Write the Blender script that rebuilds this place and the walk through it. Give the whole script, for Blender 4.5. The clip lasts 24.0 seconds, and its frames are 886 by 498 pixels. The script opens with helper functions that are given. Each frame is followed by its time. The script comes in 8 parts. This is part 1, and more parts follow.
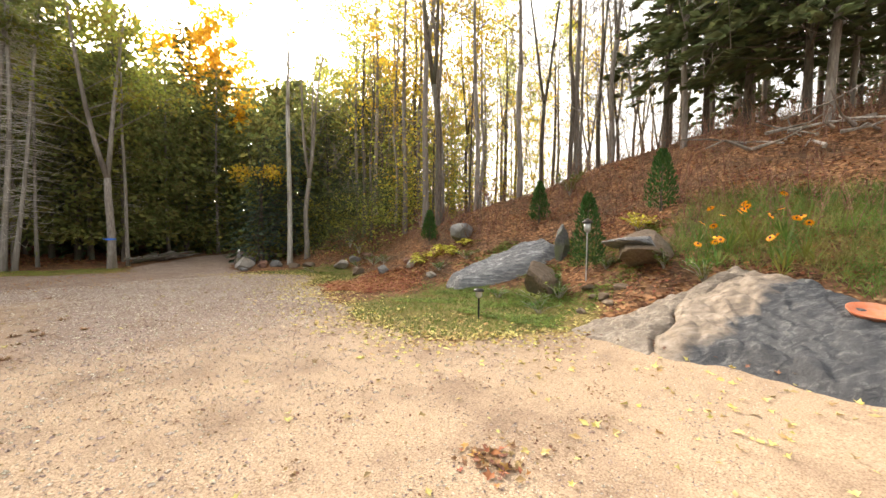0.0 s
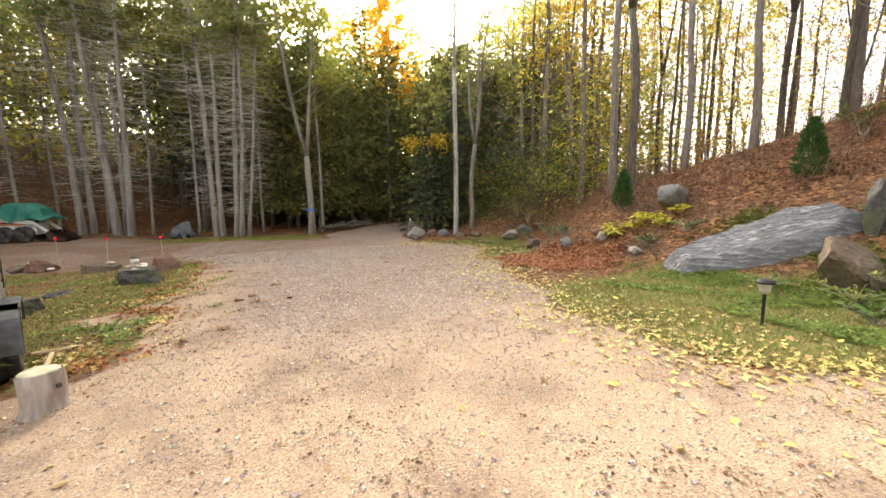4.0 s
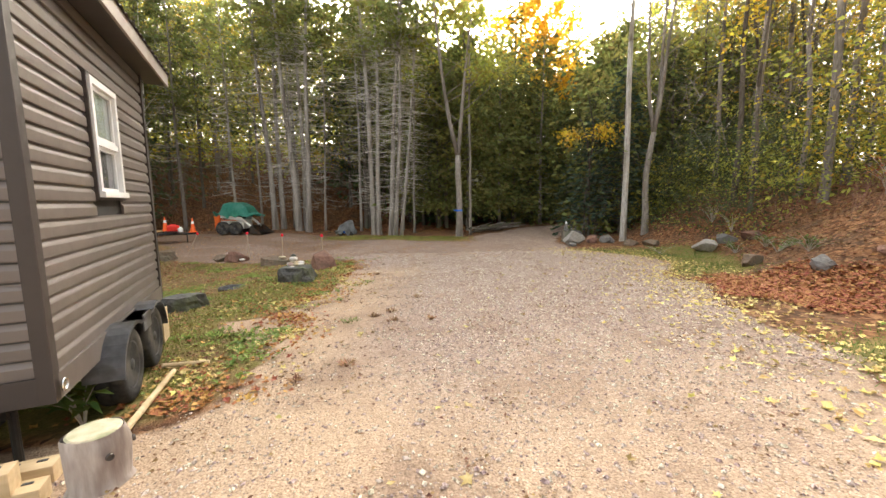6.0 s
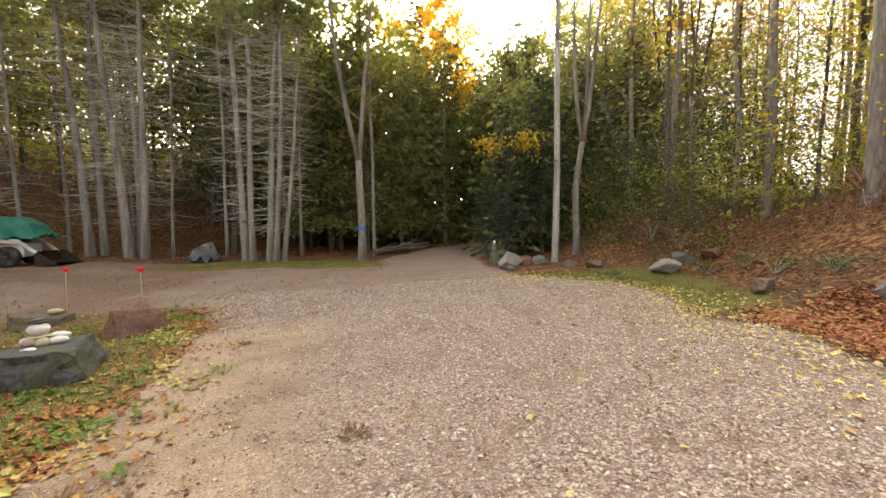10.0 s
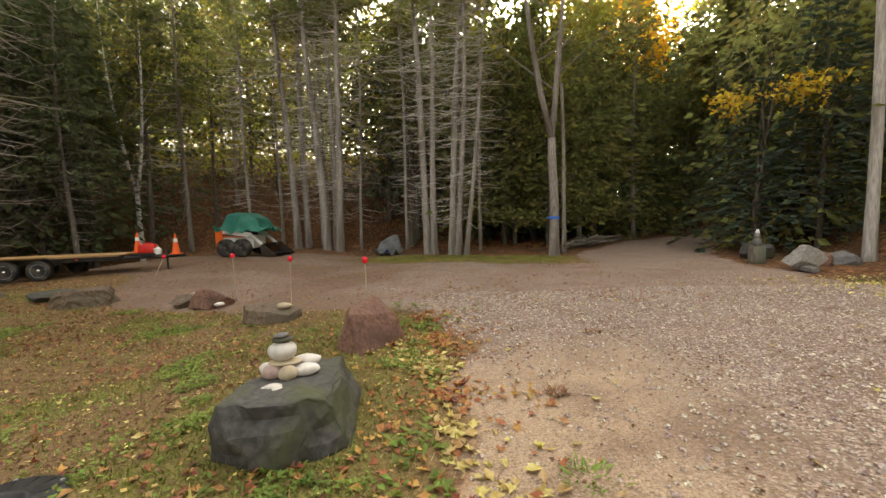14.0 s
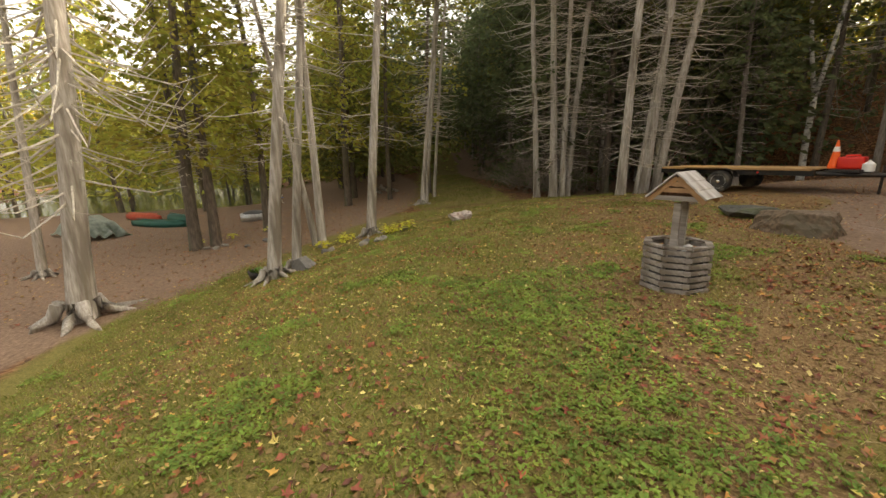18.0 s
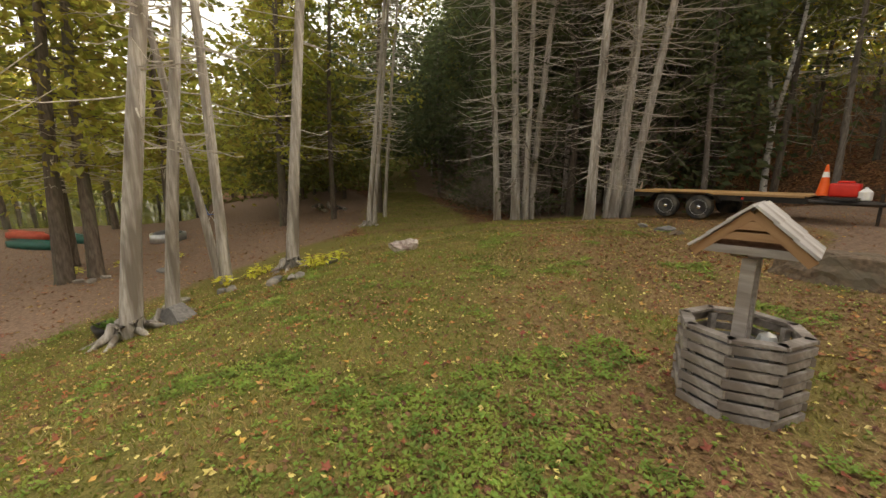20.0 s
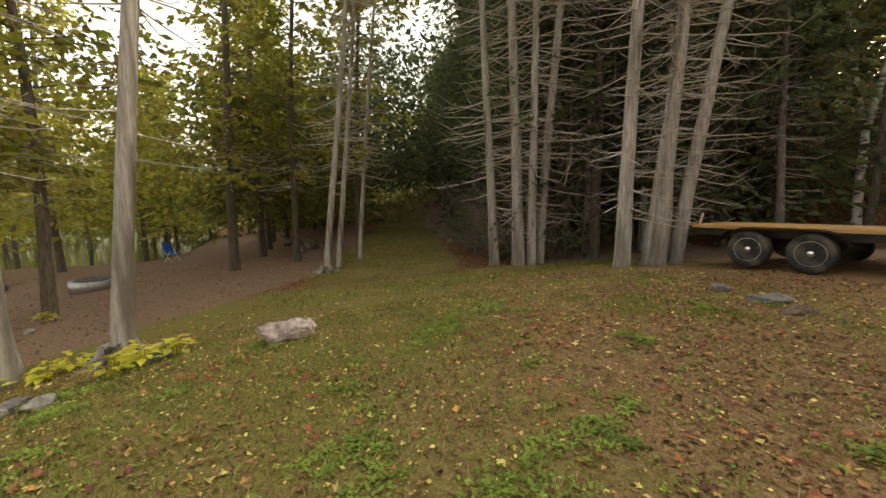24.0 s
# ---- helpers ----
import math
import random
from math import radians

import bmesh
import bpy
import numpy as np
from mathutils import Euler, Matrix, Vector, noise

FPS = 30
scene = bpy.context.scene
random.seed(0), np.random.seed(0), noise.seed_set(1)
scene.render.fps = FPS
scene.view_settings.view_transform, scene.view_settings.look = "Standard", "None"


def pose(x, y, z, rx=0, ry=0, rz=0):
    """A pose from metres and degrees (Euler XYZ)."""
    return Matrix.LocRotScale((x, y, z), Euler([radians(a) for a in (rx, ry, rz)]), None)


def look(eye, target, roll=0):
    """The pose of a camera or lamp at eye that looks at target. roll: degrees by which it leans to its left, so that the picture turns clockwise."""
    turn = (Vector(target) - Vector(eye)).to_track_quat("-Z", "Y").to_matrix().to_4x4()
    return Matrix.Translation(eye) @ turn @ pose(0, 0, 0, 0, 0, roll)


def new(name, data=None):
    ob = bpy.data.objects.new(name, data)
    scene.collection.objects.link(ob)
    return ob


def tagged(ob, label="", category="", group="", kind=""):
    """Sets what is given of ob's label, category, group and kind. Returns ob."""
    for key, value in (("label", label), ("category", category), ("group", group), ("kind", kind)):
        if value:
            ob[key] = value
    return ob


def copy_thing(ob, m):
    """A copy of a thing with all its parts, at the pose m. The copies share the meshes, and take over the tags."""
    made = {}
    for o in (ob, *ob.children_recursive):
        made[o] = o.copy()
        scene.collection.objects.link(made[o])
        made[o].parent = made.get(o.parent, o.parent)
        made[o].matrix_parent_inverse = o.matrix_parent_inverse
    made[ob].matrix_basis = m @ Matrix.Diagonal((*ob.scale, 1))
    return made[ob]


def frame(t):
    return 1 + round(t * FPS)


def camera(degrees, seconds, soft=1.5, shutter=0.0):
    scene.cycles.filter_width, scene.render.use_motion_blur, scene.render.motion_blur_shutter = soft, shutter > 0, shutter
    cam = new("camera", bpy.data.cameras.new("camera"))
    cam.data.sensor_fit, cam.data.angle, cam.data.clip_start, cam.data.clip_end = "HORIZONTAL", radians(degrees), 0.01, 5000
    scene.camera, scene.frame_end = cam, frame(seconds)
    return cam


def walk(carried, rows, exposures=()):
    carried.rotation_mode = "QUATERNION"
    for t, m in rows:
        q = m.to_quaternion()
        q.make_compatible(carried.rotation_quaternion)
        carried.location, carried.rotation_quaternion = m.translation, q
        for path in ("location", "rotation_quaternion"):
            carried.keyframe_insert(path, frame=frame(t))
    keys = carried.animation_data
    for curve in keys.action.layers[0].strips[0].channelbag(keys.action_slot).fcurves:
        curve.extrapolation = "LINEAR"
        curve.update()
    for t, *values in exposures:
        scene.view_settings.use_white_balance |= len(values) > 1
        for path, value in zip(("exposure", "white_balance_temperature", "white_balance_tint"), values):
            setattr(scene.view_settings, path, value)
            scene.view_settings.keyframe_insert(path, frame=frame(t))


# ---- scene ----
cam = camera(97.7, 24.0)
PATH = [
    (0, (-1.137, 1.886, 1.816), (0.307, 3.266, 1.715), 0.5),
    (0.5, (-1.102, 1.866, 1.829), (0.433, 3.139, 1.682), 1.0),
    (1, (-1.063, 1.871, 1.816), (0.423, 3.199, 1.655), 0.9),
    (1.5, (-1.09, 1.873, 1.827), (0.258, 3.342, 1.661), 0.4),
    (2, (-1.086, 1.992, 1.798), (0.12, 3.577, 1.616), -0.5),
    (2.5, (-0.944, 2.375, 1.826), (0.15, 4.038, 1.63), -1.0),
    (4.5, (-0.84, 4.198, 1.716), (-0.165, 6.062, 1.449), -0.5),
    (5, (-0.758, 4.623, 1.724), (-0.269, 6.547, 1.475), -0.5),
    (5.5, (-0.76, 5.133, 1.696), (-0.468, 7.097, 1.454), -0.6),
    (6, (-0.749, 5.614, 1.677), (-0.639, 7.597, 1.434), -0.6),
    (6.5, (-0.756, 6.091, 1.645), (-0.77, 8.073, 1.377), -0.9),
    (7, (-0.755, 6.552, 1.643), (-0.941, 8.525, 1.374), -1.9),
    (7.5, (-0.789, 7.075, 1.6), (-1.098, 9.031, 1.316), -2.2),
    (8, (-0.785, 7.575, 1.584), (-1.19, 9.512, 1.296), -1.8),
    (8.5, (-0.904, 8.146, 1.52), (-1.201, 10.097, 1.198), -1.8),
    (9, (-1.006, 8.691, 1.483), (-1.044, 10.668, 1.185), -1.6),
    (9.5, (-1.09, 9.257, 1.427), (-0.752, 11.214, 1.189), -1.0),
    (10, (-1.144, 9.735, 1.471), (-0.464, 11.61, 1.328), -0.4),
    (10.5, (-1.227, 10.15, 1.464), (-0.341, 11.942, 1.402), -0.2),
    (12.5, (-1.759, 11.628, 1.322), (-0.944, 13.454, 1.31), -1.9),
    (13, (-2.054, 11.971, 1.284), (-1.219, 13.788, 1.269), -1.3),
    (13.5, (-2.413, 12.275, 1.261), (-1.845, 14.191, 1.191), -1.5),
    (14, (-2.678, 12.498, 1.204), (-2.716, 14.491, 1.054), -1.6),
    (14.5, (-2.876, 12.547, 1.213), (-3.485, 14.44, 0.997), -0.0),
    (15, (-3.157, 12.693, 1.197), (-4.275, 14.328, 0.924), 1.6),
    (15.5, (-3.433, 12.786, 1.197), (-4.932, 14.069, 0.869), 1.3),
    (16, (-3.786, 12.901, 1.161), (-5.488, 13.866, 0.748), -0.7),
    (16.5, (-4.206, 13.052, 1.064), (-6.016, 13.738, 0.559), -2.1),
    (17, (-4.684, 13.184, 1.037), (-6.555, 13.654, 0.509), -3.0),
    (17.5, (-5.215, 13.357, 1.006), (-7.113, 13.733, 0.499), -3.0),
    (18, (-5.77, 13.576, 0.996), (-7.667, 13.994, 0.521), -1.7),
    (18.5, (-6.288, 13.776, 1.026), (-8.173, 14.271, 0.576), -1.3),
    (19, (-6.744, 14.019, 0.998), (-8.625, 14.539, 0.563), -0.8),
    (19.5, (-7.283, 14.277, 0.982), (-9.14, 14.889, 0.562), -0.3),
    (21.5, (-8.637, 15.14, 0.752), (-10.563, 15.624, 0.511), -1.7),
    (22, (-9.113, 15.422, 0.77), (-11.056, 15.843, 0.554), -3.0),
    (22.5, (-9.577, 15.788, 0.787), (-11.493, 16.3, 0.526), -3.5),
    (23, (-10.017, 16.173, 0.787), (-11.878, 16.842, 0.489), -2.7),
    (23.5, (-10.402, 16.562, 0.826), (-12.294, 17.142, 0.536), -1.8),
    (24, (-10.841, 16.916, 0.844), (-12.764, 17.417, 0.614), -0.8),
]
walk(cam, [(t, look(eye, aim, roll)) for t, eye, aim, roll in PATH], exposures=[
    (0.0, 2.48, 7250, 10), (5.0, 2.74, 7100, 10), (7.5, 2.82, 7050, 10), (9.5, 2.6, 7300, 10), (13.5, 2.47, 7550, 10), (15.5, 2.36, 8300, 10), (17.0, 2.34, 8300, 10), (19.0, 2.30, 8250, 10), (24.0, 2.28, 8100, 10)])

# ---- light ----
SUN_EL, SUN_AZ = 24.0, 8.0      # degrees: height, and turn from +y towards +x
world = bpy.data.worlds.new("sky")
scene.world = world
world.use_nodes = True
wn, wl = world.node_tree.nodes, world.node_tree.links
sky = wn.new("ShaderNodeTexSky")
sky.sky_type = "NISHITA"
sky.sun_disc = False
sky.sun_elevation, sky.sun_rotation = radians(SUN_EL), radians(SUN_AZ)
sky.dust_density, sky.air_density, sky.ozone_density = 6.0, 1.0, 1.0
pale = wn.new("ShaderNodeHueSaturation")
pale.inputs["Saturation"].default_value = 0.30
wl.new(sky.outputs[0], pale.inputs["Color"])
wl.new(pale.outputs[0], wn["Background"].inputs["Color"])
wn["Background"].inputs["Strength"].default_value = 0.15
sun = new("sun", bpy.data.lights.new("sun", "SUN"))
sun.data.energy, sun.data.angle, sun.data.color = 1.5, radians(20), (1.0, 0.93, 0.82)
sun.rotation_euler = (radians(90 - SUN_EL), 0, radians(180 - SUN_AZ))


# ---- materials ----
def mat(name, a, b, size=0.1, rough=0.8, bump=0.3, metal=0.0, wear=None, wear_size=1.0, per=0.0, spec=0.4, stretch=(1, 1, 1), coat=0.0, world_space=False, trans=0.0):
    """Two colours over fine noise, a third in large stains, brightness changing a little from piece to piece."""
    m = bpy.data.materials.new(name)
    m.use_nodes = True
    n, l = m.node_tree.nodes, m.node_tree.links
    p = n["Principled BSDF"]
    if world_space:
        pos = n.new("ShaderNodeNewGeometry").outputs["Position"]
    else:
        pos = n.new("ShaderNodeTexCoord").outputs["Object"]
    mp = n.new("ShaderNodeMapping")
    mp.inputs["Scale"].default_value = stretch
    l.new(pos, mp.inputs["Vector"])
    fine = n.new("ShaderNodeTexNoise")
    fine.inputs["Scale"].default_value, fine.inputs["Detail"].default_value = 1 / size, 5
    l.new(mp.outputs[0], fine.inputs["Vector"])
    ramp = n.new("ShaderNodeValToRGB")
    ramp.color_ramp.elements[0].position, ramp.color_ramp.elements[1].position = 0.33, 0.67
    ramp.color_ramp.elements[0].color, ramp.color_ramp.elements[1].color = (*a, 1), (*b, 1)
    l.new(fine.outputs[0], ramp.inputs[0])
    col = ramp.outputs[0]
    if wear:
        big = n.new("ShaderNodeTexNoise")
        big.inputs["Scale"].default_value, big.inputs["Detail"].default_value = 1 / wear_size, 3
        l.new(mp.outputs[0], big.inputs["Vector"])
        r2 = n.new("ShaderNodeValToRGB")
        r2.color_ramp.elements[0].position, r2.color_ramp.elements[1].position = 0.48, 0.66
        l.new(big.outputs[0], r2.inputs[0])
        mx = n.new("ShaderNodeMix")
        mx.data_type = "RGBA"
        l.new(r2.outputs[0], mx.inputs[0]), l.new(col, mx.inputs[6])
        mx.inputs[7].default_value = (*wear, 1)
        col = mx.outputs[2]
    if per:
        info = n.new("ShaderNodeObjectInfo")
        isl = n.new("ShaderNodeNewGeometry")
        add = n.new("ShaderNodeMath")
        l.new(info.outputs["Random"], add.inputs[0]), l.new(isl.outputs["Random Per Island"], add.inputs[1])
        mr = n.new("ShaderNodeMapRange")
        mr.inputs["From Max"].default_value = 2.0
        mr.inputs["To Min"].default_value, mr.inputs["To Max"].default_value = 1 - per, 1 + per
        l.new(add.outputs[0], mr.inputs["Value"])
        hs = n.new("ShaderNodeHueSaturation")
        l.new(mr.outputs[0], hs.inputs["Value"]), l.new(col, hs.inputs["Color"])
        mr2 = n.new("ShaderNodeMapRange")
        mr2.inputs["To Min"].default_value, mr2.inputs["To Max"].default_value = 0.5 - per * 0.07, 0.5 + per * 0.07
        l.new(isl.outputs["Random Per Island"], mr2.inputs["Value"]), l.new(mr2.outputs[0], hs.inputs["Hue"])
        col = hs.outputs[0]
    l.new(col, p.inputs["Base Color"])
    p.inputs["Roughness"].default_value, p.inputs["Metallic"].default_value = rough, metal
    p.inputs["Specular IOR Level"].default_value, p.inputs["Coat Weight"].default_value = spec, coat
    if bump:
        bp = n.new("ShaderNodeBump")
        bp.inputs["Strength"].default_value, bp.inputs["Distance"].default_value = bump, size * 0.4
        l.new(fine.outputs[0], bp.inputs["Height"]), l.new(bp.outputs[0], p.inputs["Normal"])
    if trans:
        tr = n.new("ShaderNodeBsdfTranslucent")
        l.new(col, tr.inputs["Color"])
        ms = n.new("ShaderNodeMixShader")
        ms.inputs[0].default_value = trans
        l.new(p.outputs[0], ms.inputs[1]), l.new(tr.outputs[0], ms.inputs[2])
        l.new(ms.outputs[0], n["Material Output"].inputs["Surface"])
    return m


BARK_PALE = mat("bark_pale_cedar", (0.28, 0.25, 0.22), (0.50, 0.47, 0.43), 0.03, 0.9, 0.8, wear=(0.17, 0.145, 0.12), wear_size=0.22, stretch=(1, 1, 0.12), per=0.15)
BARK_MID = mat("bark_grey_cedar", (0.20, 0.175, 0.155), (0.37, 0.335, 0.30), 0.03, 0.9, 0.8, wear=(0.14, 0.12, 0.10), wear_size=0.3, stretch=(1, 1, 0.12), per=0.15)
BARK_DARK = mat("bark_dark", (0.07, 0.055, 0.045), (0.16, 0.13, 0.105), 0.05, 0.95, 0.8, wear=(0.11, 0.115, 0.08), wear_size=0.6, stretch=(1, 1, 0.2), per=0.25)
BARK_GREY = mat("bark_grey", (0.16, 0.135, 0.115), (0.29, 0.255, 0.225), 0.05, 0.95, 0.7, wear=(0.12, 0.10, 0.08), wear_size=0.5, stretch=(1, 1, 0.2), per=0.25)
BARK_BIRCH = mat("bark_birch", (0.45, 0.43, 0.40), (0.68, 0.66, 0.62), 0.06, 0.7, 0.3, wear=(0.10, 0.09, 0.08), wear_size=0.22, stretch=(1, 1, 2.0))
TWIG = mat("dead_twig", (0.38, 0.345, 0.30), (0.56, 0.52, 0.46), 0.05, 0.95, 0.2)
NEEDLE = mat("needle_green", (0.14, 0.165, 0.052), (0.25, 0.265, 0.085), 0.5, 0.75, 0, per=0.45, trans=0.55, wear=(0.31, 0.285, 0.085), wear_size=2.5, world_space=True)
NEEDLE_DARK = mat("needle_dark", (0.08, 0.105, 0.05), (0.155, 0.18, 0.075), 0.5, 0.75, 0, per=0.4, trans=0.4)
NEEDLE_BLUE = mat("hemlock_blue_green", (0.06, 0.105, 0.07), (0.12, 0.18, 0.115), 0.3, 0.75, 0, per=0.35, trans=0.3)
NEEDLE_YELLOW = mat("cedar_spray_olive", (0.29, 0.29, 0.05), (0.48, 0.44, 0.095), 0.5, 0.75, 0, per=0.45, trans=0.6, wear=(0.16, 0.18, 0.04), wear_size=2.0, world_space=True)
LEAF_YELLOW = mat("leaf_yellow", (0.52, 0.34, 0.03), (0.70, 0.50, 0.06), 0.4, 0.6, 0, per=0.35, trans=0.45, wear=(0.35, 0.36, 0.06), wear_size=2.0)
LEAF_ORANGE = mat("leaf_golden", (0.64, 0.38, 0.03), (0.82, 0.55, 0.06), 0.4, 0.6, 0, per=0.3, trans=0.45)
LEAF_GREEN = mat("leaf_green", (0.25, 0.29, 0.055), (0.42, 0.43, 0.10), 0.4, 0.6, 0, per=0.4, trans=0.6, wear=(0.45, 0.38, 0.07), wear_size=2.5)


# ---- mesh helpers ----
class Shape:
    """Collects tubes, boxes and leaves, and turns them into one mesh."""

    def __init__(self):
        self.v, self.f = [], []

    def tube(self, pts, rad, sides=6, cap=True):
        base = len(self.v)
        pts = [Vector(p) for p in pts]
        for i, p in enumerate(pts):
            d = (pts[min(i + 1, len(pts) - 1)] - pts[max(i - 1, 0)]).normalized()
            a = d.orthogonal().normalized() if abs(d.z) < 0.95 else Vector((1, 0, 0))
            a = (a - d * a.dot(d)).normalized()
            b = d.cross(a)
            r = rad[i]
            for k in range(sides):
                t = math.tau * k / sides
                q = p + a * (math.cos(t) * r) + b * (math.sin(t) * r)
                self.v.append((q.x, q.y, q.z))
        for i in range(len(pts) - 1):
            for k in range(sides):
                k2 = (k + 1) % sides
                self.f.append((base + i * sides + k, base + i * sides + k2, base + (i + 1) * sides + k2, base + (i + 1) * sides + k))
        if cap:
            self.f.append(tuple(base + k for k in range(sides))[::-1])
            e = base + (len(pts) - 1) * sides
            self.f.append(tuple(e + k for k in range(sides)))
        return self

    def leaf(self, p, d, up, long, wide, fold=0.2):
        """A folded diamond leaf from p along d."""
        d, s = d.normalized(), d.cross(up)
        s = s.normalized() if s.length > 1e-5 else d.orthogonal().normalized()
        n = s.cross(d)
        b = len(self.v)
        m = p + d * (long * 0.45)
        for q in (p, m + s * wide * 0.5 + n * fold * wide, p + d * long, m - s * wide * 0.5 + n * fold * wide):
            self.v.append((q.x, q.y, q.z))
        self.f.append((b, b + 1, b + 2, b + 3))
        return self

    def lobed(self, p, d, up, size, curl):
        """A five-lobed leaf about p, its tips curled."""
        d = d.normalized()
        s = d.cross(up).normalized()
        n = s.cross(d)
        b = len(self.v)
        self.v.append((p.x, p.y, p.z))
        for k in range(10):
            a = math.tau * k / 10 + 0.2 * math.sin(k * 2.3 + curl * 40)
            r = size * (0.55 + 0.12 * math.cos(a) if k % 2 == 0 else 0.27)
            q = p + d * (r * math.cos(a)) + s * (r * math.sin(a) * 0.85) + n * (curl * r * (1.0 + 0.9 * math.sin(a * 2 + curl * 30)))
            self.v.append((q.x, q.y, q.z))
        for k in range(10):
            self.f.append((b, b + 1 + k, b + 1 + (k + 1) % 10))
        return self

    def mesh(self, name, material, smooth=False):
        me = bpy.data.meshes.new(name)
        me.from_pydata(self.v, [], self.f)
        me.materials.append(material)
        if smooth:
            me.polygons.foreach_set("use_smooth", [True] * len(me.polygons))
        me.update()
        return me


def link(name, me, parent=None, label=""):
    ob = new(name, me)
    if parent is not None:
        ob.parent = parent
    if label:
        ob["label"] = label
    return ob


def part(name, bm, material, parent=None, label="", smooth=False):
    """Links a bmesh as one mesh object under a thing or a part."""
    me = bpy.data.meshes.new(name)
    bm.to_mesh(me)
    bm.free()
    if smooth:
        me.polygons.foreach_set("use_smooth", [True] * len(me.polygons))
    me.materials.append(material)
    return link(name, me, parent, label)


def thing(name, m, label, category, group="", kind=""):
    ob = new(name)
    ob.matrix_basis = m
    ob.empty_display_size = 0.1
    return tagged(ob, label, category, group, kind)


def box(sx, sy, sz, x=0, y=0, z=0, bevel=0.0, rot=None, bm=None):
    """A box of that size with its centre at x, y, z; edges bevelled."""
    b2 = bmesh.new()
    bmesh.ops.create_cube(b2, size=1)
    bmesh.ops.scale(b2, vec=(sx, sy, sz), verts=b2.verts)
    if bevel:
        bmesh.ops.bevel(b2, geom=b2.edges[:], offset=bevel, segments=2, profile=0.7, affect="EDGES")
    if rot is not None:
        bmesh.ops.transform(b2, matrix=rot, verts=b2.verts)
    bmesh.ops.translate(b2, vec=(x, y, z), verts=b2.verts)
    return join(bm, b2)


def join(bm, b2):
    if bm is None:
        return b2
    me = bpy.data.meshes.new("tmp")
    b2.to_mesh(me)
    b2.free()
    bm.from_mesh(me)
    bpy.data.meshes.remove(me)
    return bm


def lathe(profile, sides=24, m=None, bm=None):
    """A turned shape: (radius, height) pairs about z."""
    b2 = bmesh.new()
    rings = []
    for r, h in profile:
        rings.append([b2.verts.new((r * math.cos(math.tau * k / sides), r * math.sin(math.tau * k / sides), h)) for k in range(sides)])
    for a, b in zip(rings, rings[1:]):
        for k in range(sides):
            b2.faces.new((a[k], a[(k + 1) % sides], b[(k + 1) % sides], b[k]))
    if profile[0][0] > 1e-4:
        b2.faces.new(rings[0][::-1])
    if profile[-1][0] > 1e-4:
        b2.faces.new(rings[-1])
    bmesh.ops.remove_doubles(b2, verts=b2.verts, dist=1e-5)
    if m is not None:
        bmesh.ops.transform(b2, matrix=m, verts=b2.verts)
    return join(bm, b2)


def rod(p, q, r, bm=None, sides=10, r2=None):
    """A round bar from p to q."""
    p, q = Vector(p), Vector(q)
    d = q - p
    m = Matrix.Translation(p) @ d.to_track_quat("Z", "Y").to_matrix().to_4x4()
    return lathe([(r, 0), (r if r2 is None else r2, d.length)], sides, m, bm)


def stone(sx, sy, sz, seed, facets=9, rough=0.06, levels=3, flat=0.25):
    """A broken or worn stone about its middle: a rounded block cut by random planes, then roughened."""
    rnd = random.Random(seed)
    bm = bmesh.new()
    bmesh.ops.create_icosphere(bm, subdivisions=levels + 1 if levels < 4 else 4, radius=1)
    cuts = []
    for i in range(facets + 4):
        n = Vector((rnd.gauss(0, 1), rnd.gauss(0, 1), rnd.gauss(0, 0.9))).normalized()
        cuts.append((n, rnd.uniform(0.5, 0.86)))
    off = Vector((rnd.uniform(-50, 50), rnd.uniform(-50, 50), rnd.uniform(-50, 50)))
    for v in bm.verts:
        q = v.co
        v.co = q / (abs(q.x) ** 2.6 + abs(q.y) ** 2.6 + abs(q.z) ** 2.6) ** (1 / 2.6)
        for n, c in cuts:
            d = v.co.dot(n) - c
            if d > 0:
                v.co -= n * d
        ridge = 0.5 - abs(noise.noise(v.co * 2.6 + off))
        v.co += v.co.normalized() * rough * (1.2 * noise.noise(v.co * 1.7 + off) + 0.9 * ridge + 0.5 * noise.noise(v.co * 7 + off))
        v.co = Vector((v.co.x * sx, v.co.y * sy, max(v.co.z, -1 + flat) * sz))
    return bm




# ---- the ground ----
def ss(a, b, v):
    v = min(1.0, max(0.0, (v - a) / (b - a)))
    return v * v * (3 - 2 * v)


def foot(y):
    """x of the foot of the wooded hill beside the drive."""
    return 6.7 + 2.2 * ss(12.5, 18, y) + 6.0 * ss(22, 40, y) - 1.5 * ss(6.5, 3.5, y)


